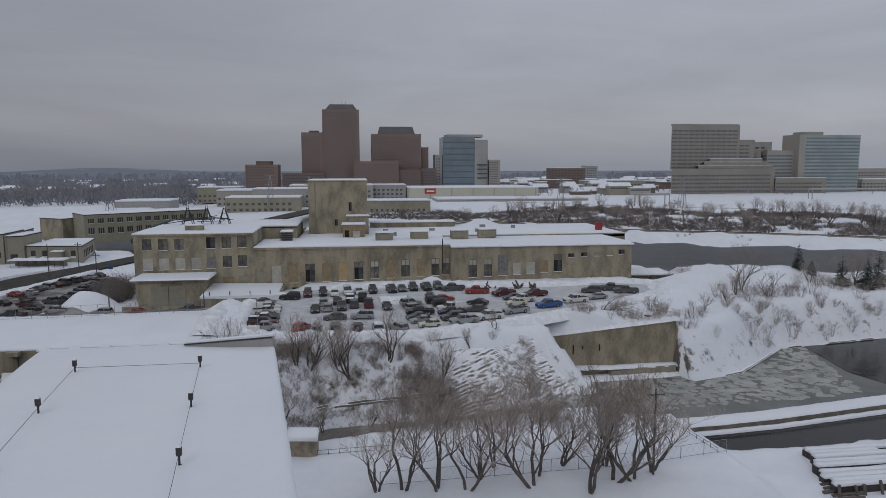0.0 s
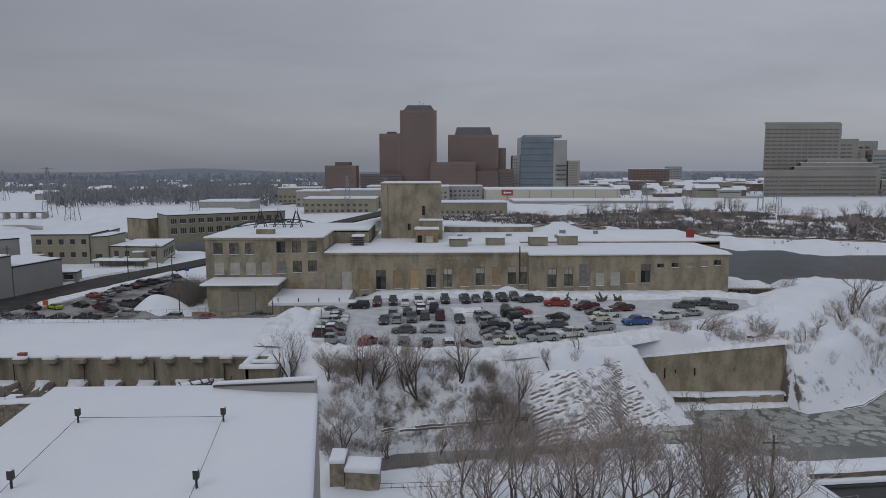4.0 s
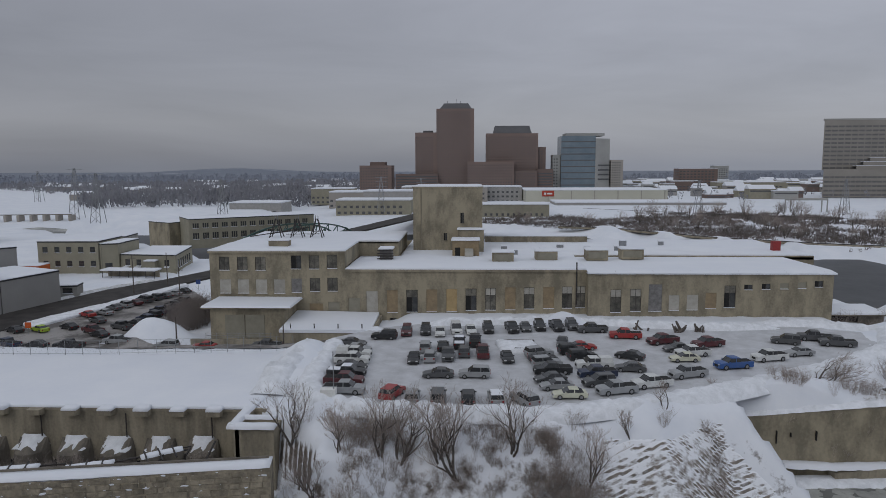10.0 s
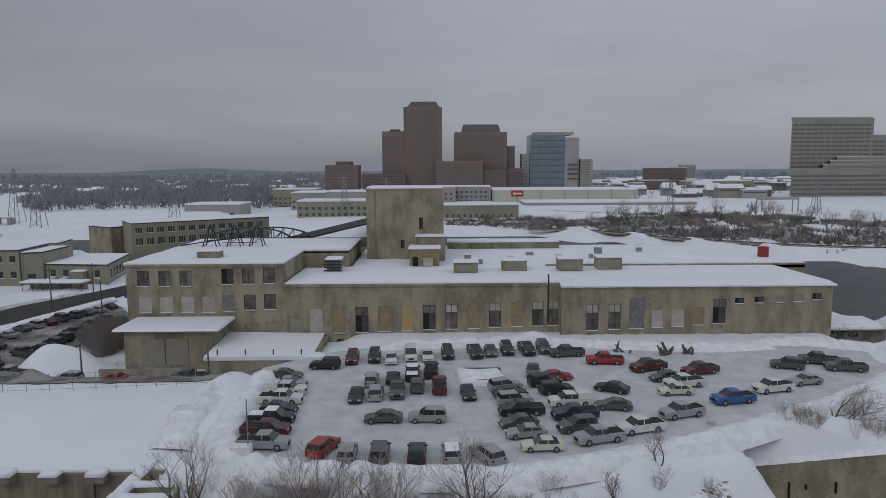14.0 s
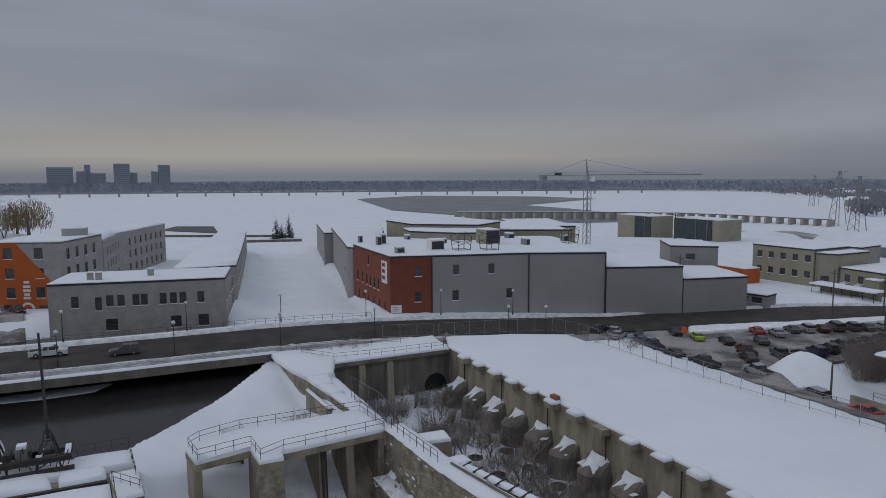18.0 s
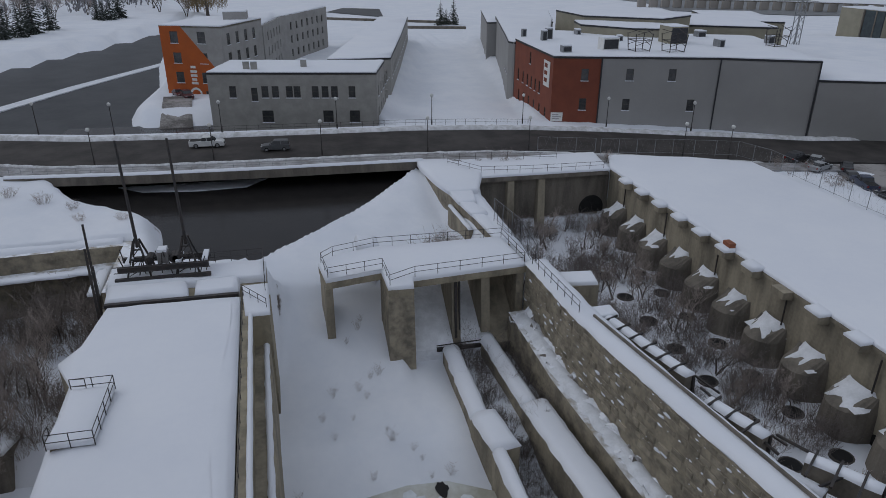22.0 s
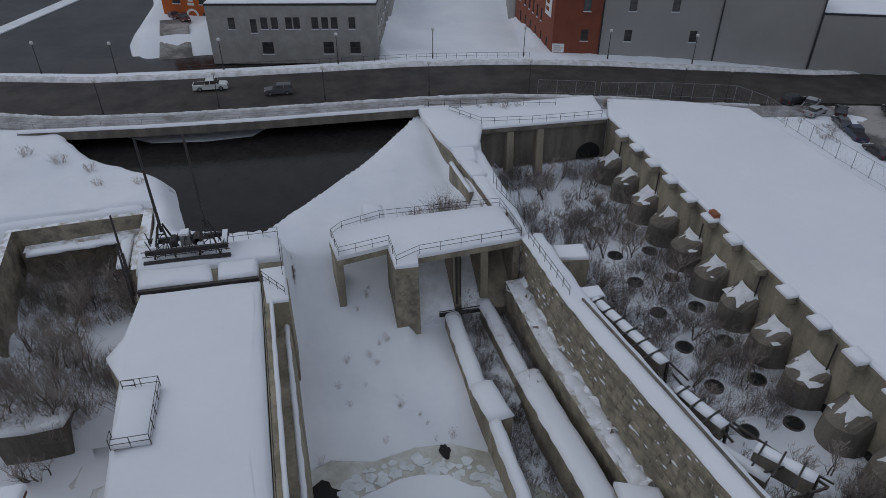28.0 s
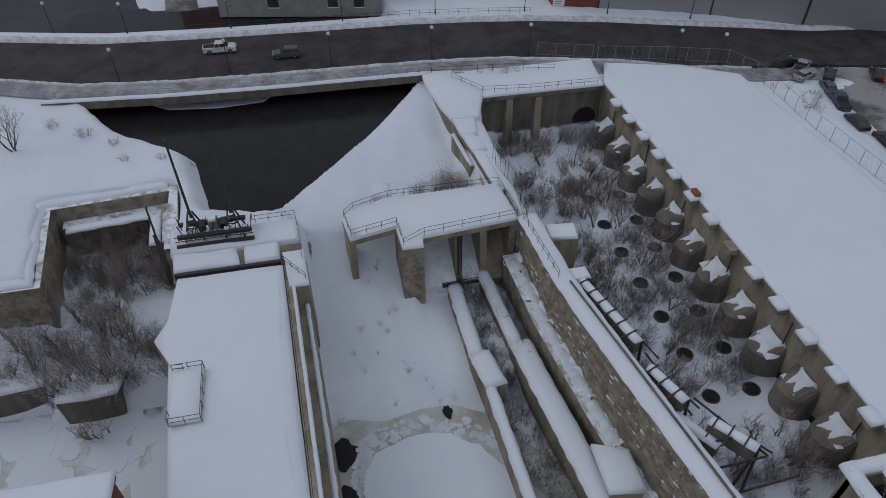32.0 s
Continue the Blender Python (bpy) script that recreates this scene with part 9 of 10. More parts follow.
SHRUB_ARR += [(np.array(g.v), np.array(g.f)) for g in (thin_shrub(71), thin_shrub(72), thin_shrub(73))]
THICKET = mat("brown_thicket", (0.22, 0.19, 0.175), (0.13, 0.112, 0.105), 0.95, 0.05, 1, 0)
THICK = [(10, 420), (60, 404), (93, 390), (134, 339), (174, 311), (224, 290), (300, 246), (430, 165), (480, 240), (340, 330), (296, 404), (252, 374), (238, 398), (228, 446), (190, 472), (140, 450), (97, 430), (43, 474), (10, 470)]
tx, ty = np.random.default_rng(68).uniform((0, 160), (490, 480), (60000, 2)).T
inner = inside_distance(tx, ty, THICK)
tr_ = random.Random(69)
spots = [(x, y, tr_.uniform(1.0, 2.8)) for x, y, d in zip(tx, ty, inner) if d > 0 and noise.noise((x * 0.03, y * 0.03, 7)) + 0.8 * noise.noise((x * 0.09, y * 0.09, 3)) > -0.22][:14000]
spots += [(x, y, s) for x, y, s in scatter(900, 130, 330, 190, 330, 0.8, 1.7, 88) if -11 < ground_z(x, y) < -7.5 and noise.noise((x * 0.06, y * 0.06, 2)) > 0.22]
brush("bank_thicket", spots, "brown leafless thicket on the far river bank", THICKET, (4, 5, 6))
brush("road_brush", scatter(10, -107, -100, 38, 46, 0.4, 0.7, 69) + scatter(26, -96, -78, 84, 92, 0.3, 0.6, 70), "dry weeds along the road fence")
for x, y, s in ((-96, -22, 1.1), (-92.5, -17.5, 0.8), (-88, -15.5, 0.75), (-99, -27, 1.0), (-87.5, -10.5, 0.7)):
    sh = tagged(part("bush", SHRUBS[2], TWIG), "small round leafless bush in deep snow", "bush", "bushes by the basin")
    sh.matrix_world = pose(x, y, ground_z(x, y), 0, 0, x * 40) @ Matrix.Scale(s, 4)
# single trees
for i, (x, y, k, s) in enumerate(((8.6, 12.6, "wide", 1.45), (12.8, 12.2, "wide", 1.4), (16, 11.2, "wide", 1.3), (24.2, 11, "wide", 1.55), (25.4, 14.3, "wide", 1.3), (30.2, 9.5, "wide", 1.5), (33.9, 11.5, "wide", 1.7), (36.6, 11, "wide", 1.4), (20.6, 17, "wide", 1.2), (39.8, 13.5, "wide", 1.2), (28.8, 16.5, "tree", 1.1), (5.6, 12.5, "tree", 1.0), (18.5, 14, "tree", 1.1), (34.5, 15.5, "tree", 1.1))):
    tree_at(x, y, k, i, s, group="trees on the lower bank")
for i, (x, y, k, s) in enumerate(((-18.4, 51.5, "tree", 0.95), (-6.3, 45, "tree", 0.95), (-4.3, 45.1, "tree", 1.05), (0.2, 46.1, "tree", 1.0), (2.3, 45.4, "tree", 1.15), (8.8, 47.3, "tree", 1.0), (12.2, 43.5, "wide", 0.8), (15.5, 44, "wide", 0.75), (17.5, 46.5, "tree", 0.8), (14.2, 40.5, "tree", 0.9), (23, 50, "sapling", 0.8), (28, 54, "sapling", 0.8), (-11, 45, "sapling", 1.1), (5, 41, "sapling", 1.2), (-13, 42, "tree", 0.8), (18, 40, "tree", 0.8), (-2, 40, "sapling", 1.1), (-8, 37, "sapling", 1.2), (3, 36, "sapling", 1.0), (9, 38, "sapling", 1.2))):
    tree_at(x, y, k, i, s, group="trees on the bank below the lot")
for i, (x, y, k, s) in enumerate(((96, 88, "tall", 1.0), (93, 85, "sapling", 1.3), (101, 84, "sapling", 1.3), (120, 96, "sapling", 1.2), (129, 97, "tall", 0.7), (133, 96, "tall", 0.75), (140, 97, "tall", 0.7), (88, 80, "sapling", 1.0), (72, 66, "sapling", 0.8), (78, 72, "sapling", 0.8))):
    tree_at(x, y, k, i, s, group="trees on the river point")
rng = random.Random(5)
for i in range(52):
    x, y = rng.uniform(-92, -30), rng.uniform(40, 54)
    tree_at(x, y, "sapling", i, rng.uniform(0.6, 1.0), label="slender bare sapling in the ravine", group="saplings in the ravine")
for i in range(30):
    x, y = rng.uniform(-78, -50), rng.uniform(-26, -9.5)
    if ground_z(x, y) < -8:
        tree_at(x, y, "sapling", i, rng.uniform(0.7, 1.1), label="slender bare sapling in the pit", group="saplings in the pit")
tree_at(-94, -31, "tree", 1, 0.8)
tree_at(-99.5, 59.0, "sapling", 1, 0.5)
n = 0
for i in range(900):
    x, y = rng.uniform(20, 420), rng.uniform(180, 460)
    if inside_distance(np.array([[x]]), np.array([[y]]), THICK)[0, 0] > 2 and n < 120:
        n += 1
        tree_at(x, y, "tree", i, rng.uniform(0.9, 1.5), label="bare tree in the thicket of the far bank", group="trees on the far bank")
for i, (x, y) in enumerate(((-409, -110), (-427, -101), (-494, -125), (-528, -112), (-510, -90), (-467, -72), (-447, -137), (-481, -160), (-413, -57), (-458, -103), (-488, -94), (-436, -84), (-400, -90), (-395, -120), (-420, -125), (-470, -115), (-500, -140), (-540, -100), (-520, -75), (-440, -65), (-380, -100), (-360, -105), (-455, -150), (-430, -150), (-402, -42), (-560, -150), (-550, -130), (-475, -85), (-345, -110), (-330, -118))):
    tree_at(x, y, "tall", i, 1.1 + 0.15 * (i % 5), label="bare park tree on the snowy island", group="park trees")


def conifer(seed, h, r):
    """A spruce: tapered trunk, and whorls of drooping boughs made of many small needle blades."""
    rng = random.Random(seed)
    trunk = Geo().rod((0, 0, -0.3), (0, 0, h), h * 0.018 + 0.05, 0.02, 6)
    g = Geo()
    z = h * 0.08
    while z < h * 0.98:
        k = 1 - z / h
        for j in range(int(5 + 8 * k)):
            a, l = rng.random() * math.tau, r * (k ** 0.8) * rng.uniform(0.65, 1.1) + 0.1
            tip = Vector((l * math.cos(a), l * math.sin(a), z - l * 0.35 + rng.uniform(-0.1, 0.1)))
            o = Vector((0, 0, z))
            side = Vector((-math.sin(a), math.cos(a), 0))
            for t in (0.35, 0.65, 1.0):
                c = o + (tip - o) * t
                w = l * 0.24 * (1.15 - t * 0.5)
                b = o + (tip - o) * (t - 0.38)
                g.add([b, c + side * w + Vector((0, 0, -0.12 * l)), c + (tip - o) * 0.12, c - side * w + Vector((0, 0, -0.12 * l))], [(0, 1, 2, 3)])
        z += h * 0.045
    return trunk.mesh("trunk", BARK), g.mesh("crown", NEEDLES)


NEEDLES = mat("needles", (0.030, 0.042, 0.034), (0.055, 0.062, 0.055), 0.9, 1.2, 8, 0, snow=0.15)
CONIFERS = [conifer(71, 9, 2.4), conifer(72, 7, 2.2), conifer(73, 11, 2.6)]
for i, (x, y, s) in enumerate(((120.3, 101.7, 0.8), (123.5, 100.5, 0.65), (128, 95, 0.8), (131.6, 90.5, 0.9), (134, 93.5, 1.1), (138, 94.5, 0.9), (-299, -89, 1.6), (-292, -92.5, 1.4), (-311, -88, 1.9), (-325, -86, 1.6), (-318, -92, 1.5), (-304, -96, 1.4), (-367, -75, 1.3), (-369, -72, 1.5), (-378, -70, 1.6), (-372, -79, 1.3), (-315, -104, 1.5), (-286, -97, 1.2), (-345, 84, 1.3), (-350, 88, 1.1), (-347, 91, 1.2))):
    tr, cw_ = CONIFERS[i % 3]
    t = thing("spruce", "dark green spruce tree dusted with snow", "tree", "spruces", m=pose(x, y, ground_z(x, y), 0, 0, i * 70) @ Matrix.Scale(s, 4))
    part("trunk", tr, None, t)
    part("crown", cw_, None, t)
WILLOW = mat("willow_twigs", (0.24, 0.18, 0.10), (0.16, 0.12, 0.07), 0.9, 1, 6, 0)
wl = random.Random(9)
wt_, wsegs = [], []
for k in range(1500):
    a, b = wl.random() * math.tau, math.acos(wl.uniform(-0.75, 1))
    rad = 8 * wl.uniform(0.1, 1.0) ** 0.45
    p = Vector((rad * math.sin(b) * math.cos(a), rad * math.sin(b) * math.sin(a), 8 + rad * 0.8 * math.cos(b)))
    q = p + Vector((wl.uniform(-0.5, 0.5), wl.uniform(-0.5, 0.5), -wl.uniform(0.4, 1.8)))
    wsegs.append((p, q, 0.07, 0.03, 2))
for x, y, s in ((-400, -31, 1.5), (-410, -37, 1.2)):
    t = thing("willow", "big round willow with yellow-brown hanging twigs", "tree", "willows", m=pose(x, y, -4, 0, 0, x) @ Matrix.Scale(s, 4))
    part("trunk", Geo().rod((0, 0, -0.5), (0.3, 0.2, 9), 0.7, 0.3, 7), BARK, t)
    part("crown", tubes(wsegs, 0.05), WILLOW, t)

# far woods: thousands of ragged crowns
def woods(name, n, spot, lo, hi, material, label, seed):
    rng = random.Random(seed)
    V, F, k = [], [], 0
    while n > 0:
        n -= 1
        x, y = spot(rng)
        z = ground_z(x, y)
        h, w = rng.uniform(lo, hi), rng.uniform(lo, hi) * 0.42
        fir = rng.random() < 0.08
        for b in range(24):
            u = rng.random() ** 0.8
            reach = w * ((1.05 - u) * 0.6 if fir else math.sqrt(max(0.05, 1 - (1.7 * u - 0.75) ** 2)) * rng.random() ** 0.5)
            a, p, s_ = rng.random() * math.tau, rng.random() * math.tau, w * rng.uniform(0.09, 0.22)
            cx, cy, cz = x + reach * math.cos(a), y + reach * math.sin(a), z + h * (0.12 + 0.86 * u)
            dx, dy, up = s_ * math.cos(p), s_ * math.sin(p), s_ * rng.uniform(1.0, 2.4)
            V += [(cx - dx, cy - dy, cz - up * rng.uniform(0.1, 0.7)), (cx + dx * 0.3, cy + dy * 0.3, cz - up), (cx + dx, cy + dy, cz + up * rng.uniform(-0.3, 0.5)), (cx - dx * 0.2, cy - dy * 0.2, cz + up)]
            F.append((k, k + 1, k + 2, k + 3))
            k += 4
    me = bpy.data.meshes.new(name)
    me.from_pydata(V, [], F)
    me.materials.append(material)
    return tagged(new(name, me), label, "woods", kind="stuff")


# Both wood colours are lightened and blued to paint in distance haze.
WOODS = mat("far_woods", (0.27, 0.27, 0.29), (0.185, 0.187, 0.205), 0.95, 0.03, 0.3, 0)
WOODS_HAZED = mat("hazed_woods", (0.29, 0.31, 0.36), (0.235, 0.255, 0.30), 0.95, 0.006, 0.05, 0)


def free(x, y):
    p = np.array([[x]]), np.array([[y]])
    return inside_distance(*p, WEST_ICE)[0, 0] < -8 and inside_distance(*p, RIVER_MAIN)[0, 0] < -10


def north_spot(r):
    while True:
        a, d = radians(r.uniform(-62, 14)), 560 + 900 * r.random() ** 1.2
        x, y = d * math.sin(a), d * math.cos(a)
        if (x < -150 or y > 930) and free(x, y) and (a > -0.55 or d > 950):
            return x, y


def belt_spot(r):
    a, d = radians(r.uniform(-132, 60) if r.random() < 0.55 else r.uniform(-118, -50)), r.uniform(1380, 2300)
    return d * math.sin(a), d * math.cos(a)


woods("woods", 3400, north_spot, 6, 13, WOODS, "dark leafless woods beyond the river", 91)
woods("woods_belt", 5200, belt_spot, 10, 21, WOODS_HAZED, "distant woods on the horizon, tinted with painted haze", 92)
woods("park_woods", 130, lambda r: (r.uniform(-620, -400), r.uniform(-190, -75)), 5, 10, WOODS, "bare park trees and bushes on the snowy island", 97)
woods("woods_town", 500, lambda r: (r.uniform(150, 900), r.uniform(640, 1350)), 5, 9, WOODS, "bare street trees among the town roofs", 94)
# small roofs in the woods
for k in range(50):
    a, d = radians(rng.uniform(-58, 8)), rng.uniform(700, 1500)
    x, y = d * math.sin(a), d * math.cos(a)
    if free(x, y) and (x < -170 or y > 1000):
        w = rng.uniform(10, 26)
        t = thing("distant_house", "snow-roofed house among far trees", "house", "houses in the woods")
        z = ground_z(x, y)
        part("wall", Geo().box(x, x + w, y, y + 10, z, z + 6), TAUPE, t)
        part("roof", Geo().add([(x - 1, y - 1, z + 6), (x + w + 1, y - 1, z + 6), (x + w + 1, y + 11, z + 6), (x - 1, y + 11, z + 6), (x - 1, y + 5, z + 9.5), (x + w + 1, y + 5, z + 9.5)], [(0, 1, 5, 4), (2, 3, 4, 5), (0, 4, 3), (1, 2, 5)]), SNOW, t)

# ---- lamps, fences and railings along the road ----
GLOBE = mat("lamp_globe", (0.62, 0.62, 0.60), (0.55, 0.55, 0.53), 0.4, 2, 8, 0)


def street_lamp(x, y, z, h=5.2):
    t = thing("street_lamp", "dark post lamp with a white globe", "street lamp", "street lamps along the road", m=pose(x, y, z))
    part("post", Geo().rod((0, 0, -0.3), (0, 0, h), 0.09, 0.06, 6), STEEL, t)
    part("base", Geo().rod((0, 0, 0), (0, 0, 0.8), 0.14, n=6), STEEL, t)
    part("globe", Geo().ball((0, 0, h + 0.25), 0.33), GLOBE, t, "white globe", True)


for x, y in ((-111.4, -19.2), (-111.0, -1.8), (-110.2, 14.9), (-109.0, 31.9), (-107.2, 48.6), (-101.4, 73.5), (-99.0, 80.4)):
    street_lamp(x, y, road_z(x, y) + 0.1)
for x, y in ((-130.4, -20.4), (-128.8, -2.0), (-127.6, 18.5), (-127.2, 36.2), (-126.2, 53.8), (-122.6, 69.6), (-118.2, 85.1), (-133.5, -33.6)):
    street_lamp(x, y, road_z(x, y) + 0.1)


def along(line, z_of=road_z, lift=0.15):
    return [(x, y, z_of(x, y) + lift) for x, y in line]


railing(along(offset(ROAD_N, -5.4)[2:8]), 1.15, 2.0, rails=(1.0, 0.66, 0.33), name="bridge_railing", label="grey steel bridge railing above the basin", material=GALV)
railing(along(offset(ROAD_F, 3.6)[4:10]), 1.05, 2.0, rails=(1.0, 0.5), name="road_railing", label="dark steel railing along the far pavement")
railing(along(offset(ROAD_N, -5.4)[7:10]), 1.2, 2.4, rails=(1.0, 0.5), name="road_railing", label="steel railing by the footway")
# bridge over the basin mouth
bridge = thing("road_bridge", "low concrete road bridge with a snowy edge beam", "bridge")
part("edge_beam", chain([(-106.0, -30), (-104.2, -12), (-103.4, 5), (-103.0, 30)], -2.3, -1.0, 0.7), CONCRETE_DARK, bridge)
part("edge_snow", snow_strip([(-106.0, -30), (-104.2, -12), (-103.4, 5), (-103.0, 30)], -0.99, 0.9, 0.3, 401, 0.1), SNOW, bridge, "", True)
part("soffit", Geo().prism([(-106.2, -30), (-103.2, 30), (-125, 31), (-128, -30)], -2.4, -1.9), CONCRETE_DARK, bridge)
part("abutment", Geo().box(-126, -103.5, 29.5, 31, -8, -2.41), CONCRETE_DARK, bridge)
solid("ice_shelf", Geo().prism([(-109, -16), (-106.0, -12), (-104.9, -4), (-105.4, 3), (-109, 6)], -4.25, -4.12), SNOW, "thin shelf of ice at the bridge edge", "ice", kind="structure")
# chain-link fence on the terrace
LINK = mat("fence_wire", (0.26, 0.27, 0.28), (0.2, 0.21, 0.22), 0.5, 3, 20, 0, metal=0.3)


def link_fence(pts, h=2.3, gap=3.0, label="tall chain-link fence with steel posts", mesh_step=0.0):
    f = thing("fence", label, "fence", "chain-link fences")
    for p, q in zip(pts, pts[1:]):
        p, q = Vector(p), Vector(q)
        k = max(1, round((q - p).length / gap))
        for i in range(k + 1 if q == Vector(pts[-1]) else k):
            o = p + (q - p) * i / k
            part("post", Geo().rod(o - Vector((0, 0, 0.3)), o + Vector((0, 0, h)), 0.045, n=5), GALV, f)
        for s in (1.0, 0.02):
            part("rail", Geo().rod(p + Vector((0, 0, h * s)), q + Vector((0, 0, h * s)), 0.025, n=4), GALV, f)
        g, n = Geo(), int((q - p).length / 0.9)
        for i in range(n):
            a, b = p + (q - p) * i / n, p + (q - p) * (i + 1) / n
            g.rod(a, b + Vector((0, 0, h)), 0.006, n=3).rod(a + Vector((0, 0, h)), b, 0.006, n=3)
        wire = part("wire", g, LINK, f, "thin wire mesh")
        wire["kind"] = "stuff"


link_fence([(-103.2, 59.6, -1.3), (-100.5, 71, -1.3), (-97.2, 80.6, -1.3), (-92.5, 83.2, -1.6), (-75, 82.4, -1.4), (-60, 83.0, -1.4), (-44, 84.4, -1.3), (-27, 85.6, -1.0)])
link_fence([(-78, 34.2, -1.3), (-70.4, 35.2, -1.3), (-63.6, 34.6, -1.2)], 2.6, 3.0, "chain-link fence beside the gate deck")
link_fence([(-106.8, 50, -1.3), (-104, 59, -1.3)], 2.2, 3.0)
link_fence([(6, 14, -8.1), (20, 14.5, -8.1), (38, 15.2, -8.1), (52, 17.5, -8.0)], 1.6, 3.4, "low chain-link fence under the trees")
# utility poles and wires
for x, y, h in ((-106.5, 122.5, 14), (-88, 150, 11), (-84.5, 163, 10), (-70.8, 140, 9), (-150, 165, 18), (-160, 175, 17), (39.5, 12.5, 11), (-52.5, 96.4, 5.5), (-31.5, 95.6, 4.5)):
    t = thing("utility_pole", "grey wooden utility pole", "pole", "utility poles", m=pose(x, y, ground_z(x, y)))
    part("pole", Geo().rod((0, 0, -0.5), (0, 0, h), 0.17, 0.11, 7), BARK, t)
    if h > 8:
        part("crossarm", Geo().box(-1.1, 1.1, -0.06, 0.06, h - 0.9, h - 0.74), BARK, t)
wire = Geo()
for k in range(24):
    a, b = k / 24, (k + 1) / 24
    f3 = lambda t: (40 + 460 * t, 190 + 60 * t, 17 - 20 * t * (1 - t) - 6 * t)
    wire.rod(f3(a), f3(b), 0.05, n=3)
solid("power_cable", wire, STEEL, "thin power cable slung over the river", "cable")
# signs at the junction
ORANGE_SIGN = mat("orange_sign", (0.55, 0.10, 0.02), (0.5, 0.09, 0.02), 0.6, 3, 10, 0)
for x, y, m2, l in ((-86.5, 103.5, ORANGE_SIGN, "orange road-work sign on a thin post"), (-72.5, 156, mat("blue_sign", (0.03, 0.07, 0.22), (0.03, 0.06, 0.2), 0.6, 3, 10, 0), "blue and white notice board by the kerb")):
    t = thing("road_sign", l, "sign", m=pose(x, y, max(ground_z(x, y), -4)))
    part("post", Geo().rod((0, 0, -0.2), (0, 0, 2.4), 0.05, n=5), GALV, t)
    part("panel", Geo().box(-0.65, 0.65, -0.04, 0.04, 1.7, 2.9), m2, t)
# brush piles, rubble and small heaps on the lot
rr = random.Random(15)
for x, y, s in ((35.6, 96.5, 1.2), (42.5, 95.0, 1.4), (46, 95.5, 1.0)):
    t = thing("rubble_pile", "dark heap of scrap sticking out of a snow bank", "rubble", "scrap heaps in the snow bank", m=pose(x, y, ground_z(x, y) - 0.3))
    for k in range(7):
        a = rr.random() * math.tau
        part("chunk", Geo().rod((rr.uniform(-1, 1) * s, rr.uniform(-0.6, 0.6) * s, -0.4), (rr.uniform(-1.2, 1.2) * s, rr.uniform(-0.7, 0.7) * s, rr.uniform(0.5, 1.9) * s), rr.uniform(0.15, 0.4), rr.uniform(0.05, 0.2), 6), BARK, t)
div = solid("snow_divider", soft_top([(8.2, 86.0), (14.8, 86.0), (16.0, 79.5), (9.0, 80.0)], 0.05, 0.9, 1.6, 402), SNOW_ROUGH, "low heap of ploughed snow on the lot", "snow heap", smooth=True)
solid("lot_rail", Geo().rod((11.2, 80.4, 0.9), (14.2, 80.0, 0.9), 0.04, n=4).rod((11.2, 80.4, 0.1), (11.2, 80.4, 0.9), 0.04, n=4).rod((14.2, 80, 0.1), (14.2, 80, 0.9), 0.04, n=4), STEEL, "bent steel rail standing in the snow", "rail")
solid("kerb_timber", Geo().box(9.4, 15, 86.8, 87.2, 0.05, 0.5), BARK, "dark timber kerb at the snow heap", "timber")
# lumpy ploughed banks round the lot
LB = [(-19, 88), (-19.6, 76), (-18.6, 62), (-16, 56), (-8, 53.4), (2, 52.4), (13, 51.8), (24, 55.2), (36, 60), (48, 66.6), (58, 72.4), (70, 80.6)]
ridge("snow_bank", LB, 4.4, 1.3, 0.0, SNOW_ROUGH, "lumpy ploughed snow bank round the parking lot", 21, lambda x, y: 0.0)
ridge("snow_bank", [(-6, 99.5), (8, 101), (22, 103), (36, 99.5), (50, 97.5), (62, 99)], 3.6, 1.2, 0.0, SNOW_ROUGH, "lumpy snow bank below the factory wall", 22, lambda x, y: 0.0)
ridge("snow_bank", [(-24.5, 62), (-24, 72), (-22.5, 82), (-23, 85)], 6.0, 3.0, -1.0, SNOW_ROUGH, "tall ploughed snow heap beside the terrace", 23, lambda x, y: 0.0)

ridge("snow_bank", [(66, 79), (74, 84.5), (80, 96), (70, 101), (58, 102)], 4.2, 1.1, 0.0, SNOW_ROUGH, "lumpy snow bank at the lot's end", 24, lambda x, y: 0.0)
for x, y, z, turn, sc in ((52.5, 65.4, -0.5, 15, 0.95), (56, 66.4, -0.5, 40, 0.8), (62, 66, -0.6, -10, 0.7)):
    tr, cw_ = PROTO["tree"][int(x) % 4]
    t = thing("fallen_tree", "bare fallen tree lying on the snow above the river wall", "tree", "fallen trees", m=pose(x, y, z, 0, 78, turn) @ Matrix.Scale(sc, 4))
    part("trunk", tr, None, t)
    part("crown", cw_, None, t)

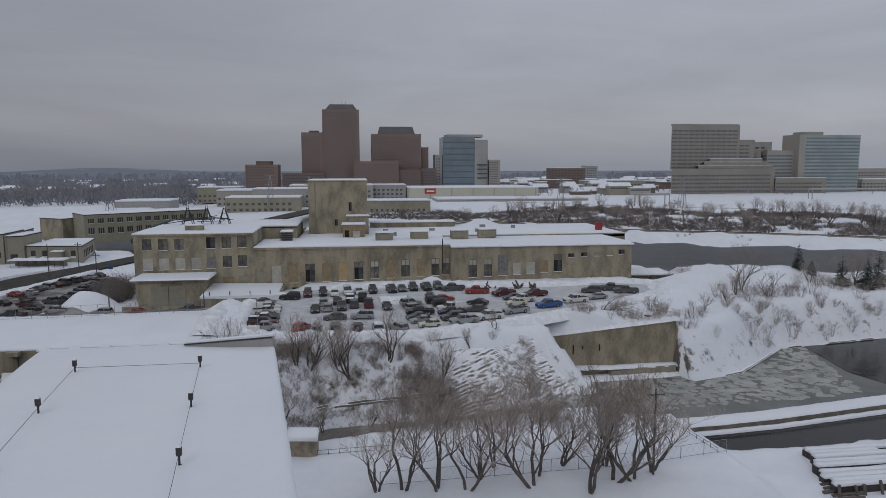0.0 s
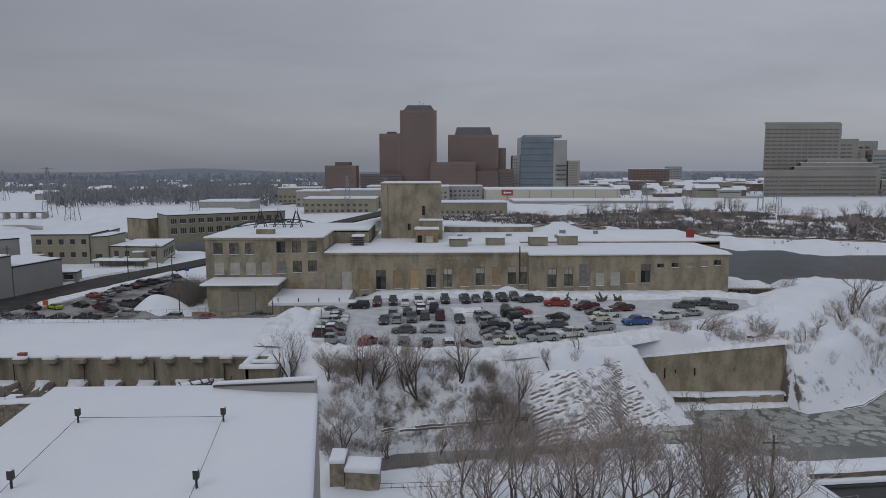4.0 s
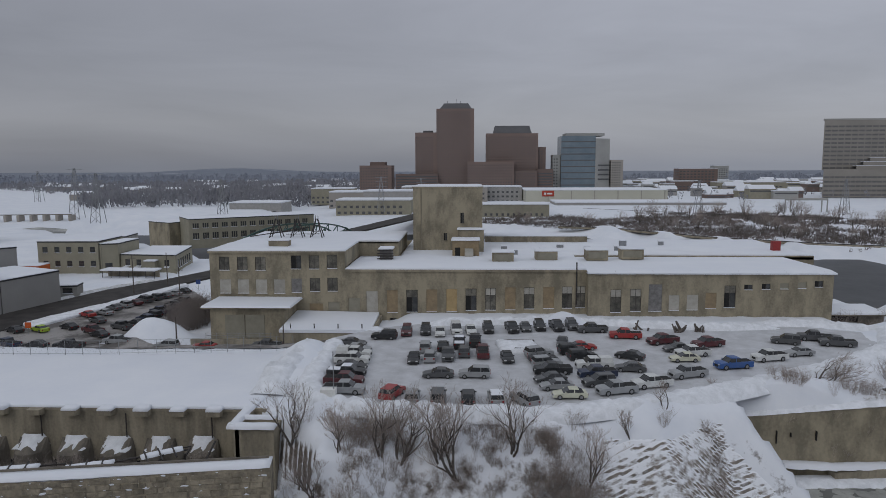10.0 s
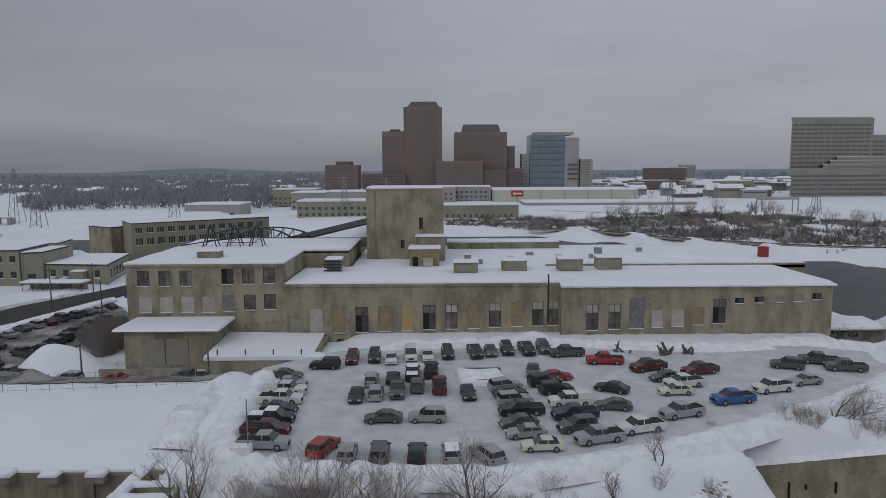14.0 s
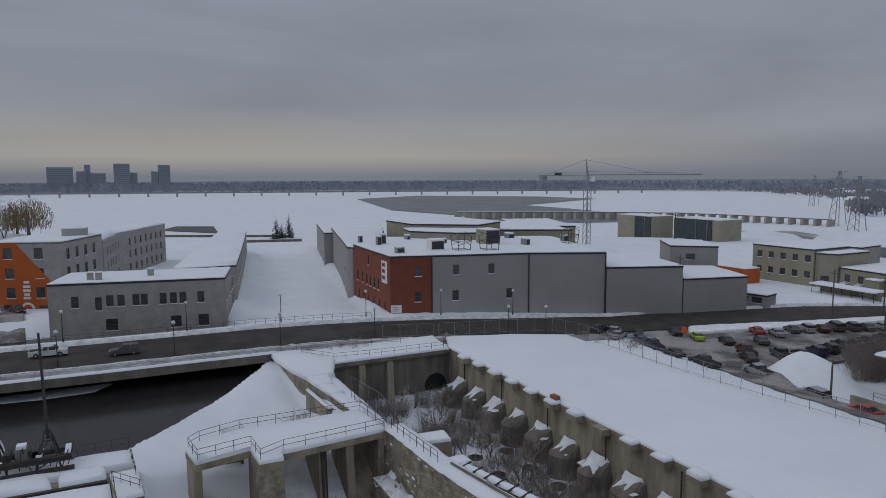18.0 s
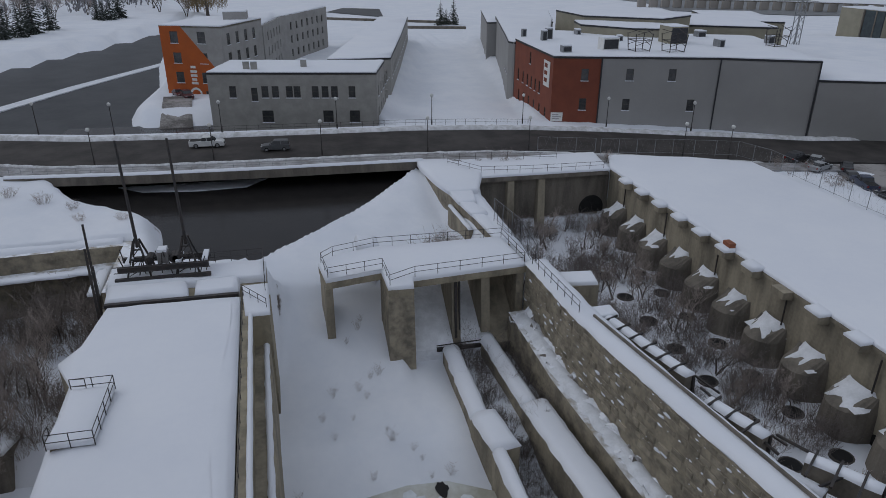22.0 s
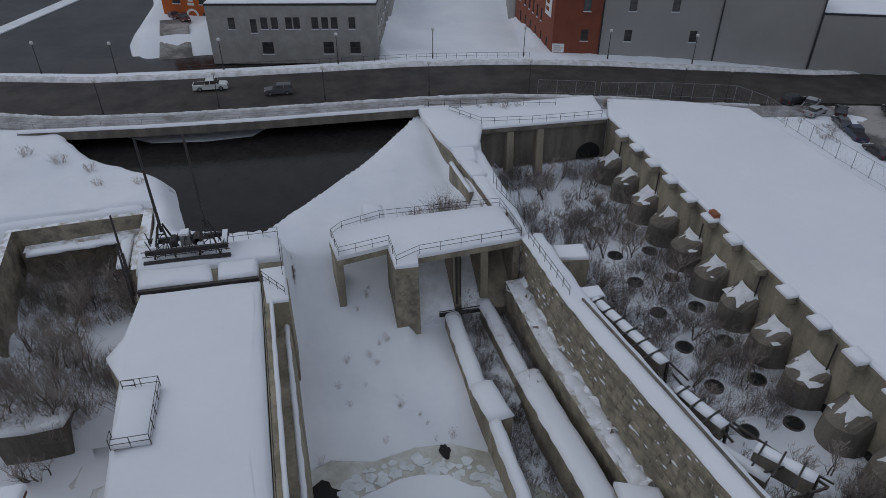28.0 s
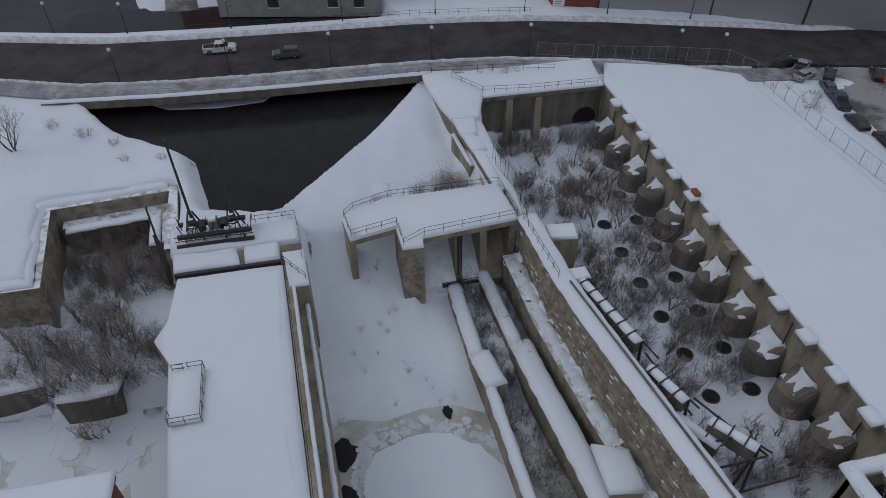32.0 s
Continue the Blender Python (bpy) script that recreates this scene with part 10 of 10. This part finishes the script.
# coursed stones on the face of the tailrace wall
def stone_mesh(seed):
    rr = random.Random(seed)
    e = [rr.uniform(0.04, 0.1) for _ in range(4)]
    return Geo().add([(0, 0, 0), (1, 0, 0), (1, 0, 1), (0, 0, 1), (e[0], -1, e[1]), (1 - e[1], -1, e[2]), (1 - e[2], -1, 1 - e[3]), (e[3], -1, 1 - e[0])], [(4, 5, 6, 7), (0, 1, 5, 4), (1, 2, 6, 5), (2, 3, 7, 6), (3, 0, 4, 7)]).mesh("stone", BLOCK)


STONES = [stone_mesh(k) for k in range(8)]


def stones_on(parent, line, z_of, depth, limit, seed):
    rr, n, flecks = random.Random(seed), 0, Geo()
    courses = [rr.uniform(0.32, 0.75) for _ in range(depth)]
    for (xa, ya), (xb, yb) in list(zip(line, line[1:]))[::-1]:
        w = math.hypot(xb - xa, yb - ya)
        a = math.atan2(yb - ya, xb - xa)
        drop = 0.25
        for h in courses:
            x = rr.uniform(0, 0.4)
            while x < w - 0.5 and n < limit:
                l = min(rr.uniform(0.6, 1.9), w - x)
                if rr.random() < 0.86:
                    t = x / w
                    st = part("stone", STONES[rr.randrange(8)], None, parent)
                    st.matrix_local = Matrix.Translation((xa + (xb - xa) * t, ya + (yb - ya) * t, z_of(xa + (xb - xa) * t) - drop - h)) @ Matrix.Rotation(a, 4, "Z") @ Matrix.Rotation(rr.uniform(-0.03, 0.03), 4, "Y") @ Matrix.Diagonal((l - rr.uniform(0.02, 0.1), rr.uniform(0.03, 0.12), h * rr.uniform(0.8, 1.0) - 0.03, 1))
                    n += 1
                x += l
            for _ in range(int(w * 0.45)):
                t, z, r = rr.random(), z_of(xa) - drop - rr.uniform(-0.1, 0.1), 0.05 + 0.5 * rr.random() ** 2.5
                c = Vector((xa + (xb - xa) * t + 0.04 * math.sin(a), ya + (yb - ya) * t - 0.04 * math.cos(a), z))
                ring = [c + Vector((math.cos(a), math.sin(a), 0)) * r * rr.uniform(0.6, 1.2) * math.cos(k * math.tau / 7) + Vector((0, 0, 1)) * r * rr.uniform(0.15, 0.5) * math.sin(k * math.tau / 7) for k in range(7)]
                flecks.add(ring + [c + Vector((math.sin(a), -math.cos(a), 0)) * 0.1], [(k, (k + 1) % 7, 7) for k in range(7)])
            drop += h
    tagged(part("snow_flecks", flecks, SNOW, parent, "small patches of blown snow on the stones"), kind="stuff")


stones_on(sw, RW, lambda x: -1.35, 9, 300, 5)
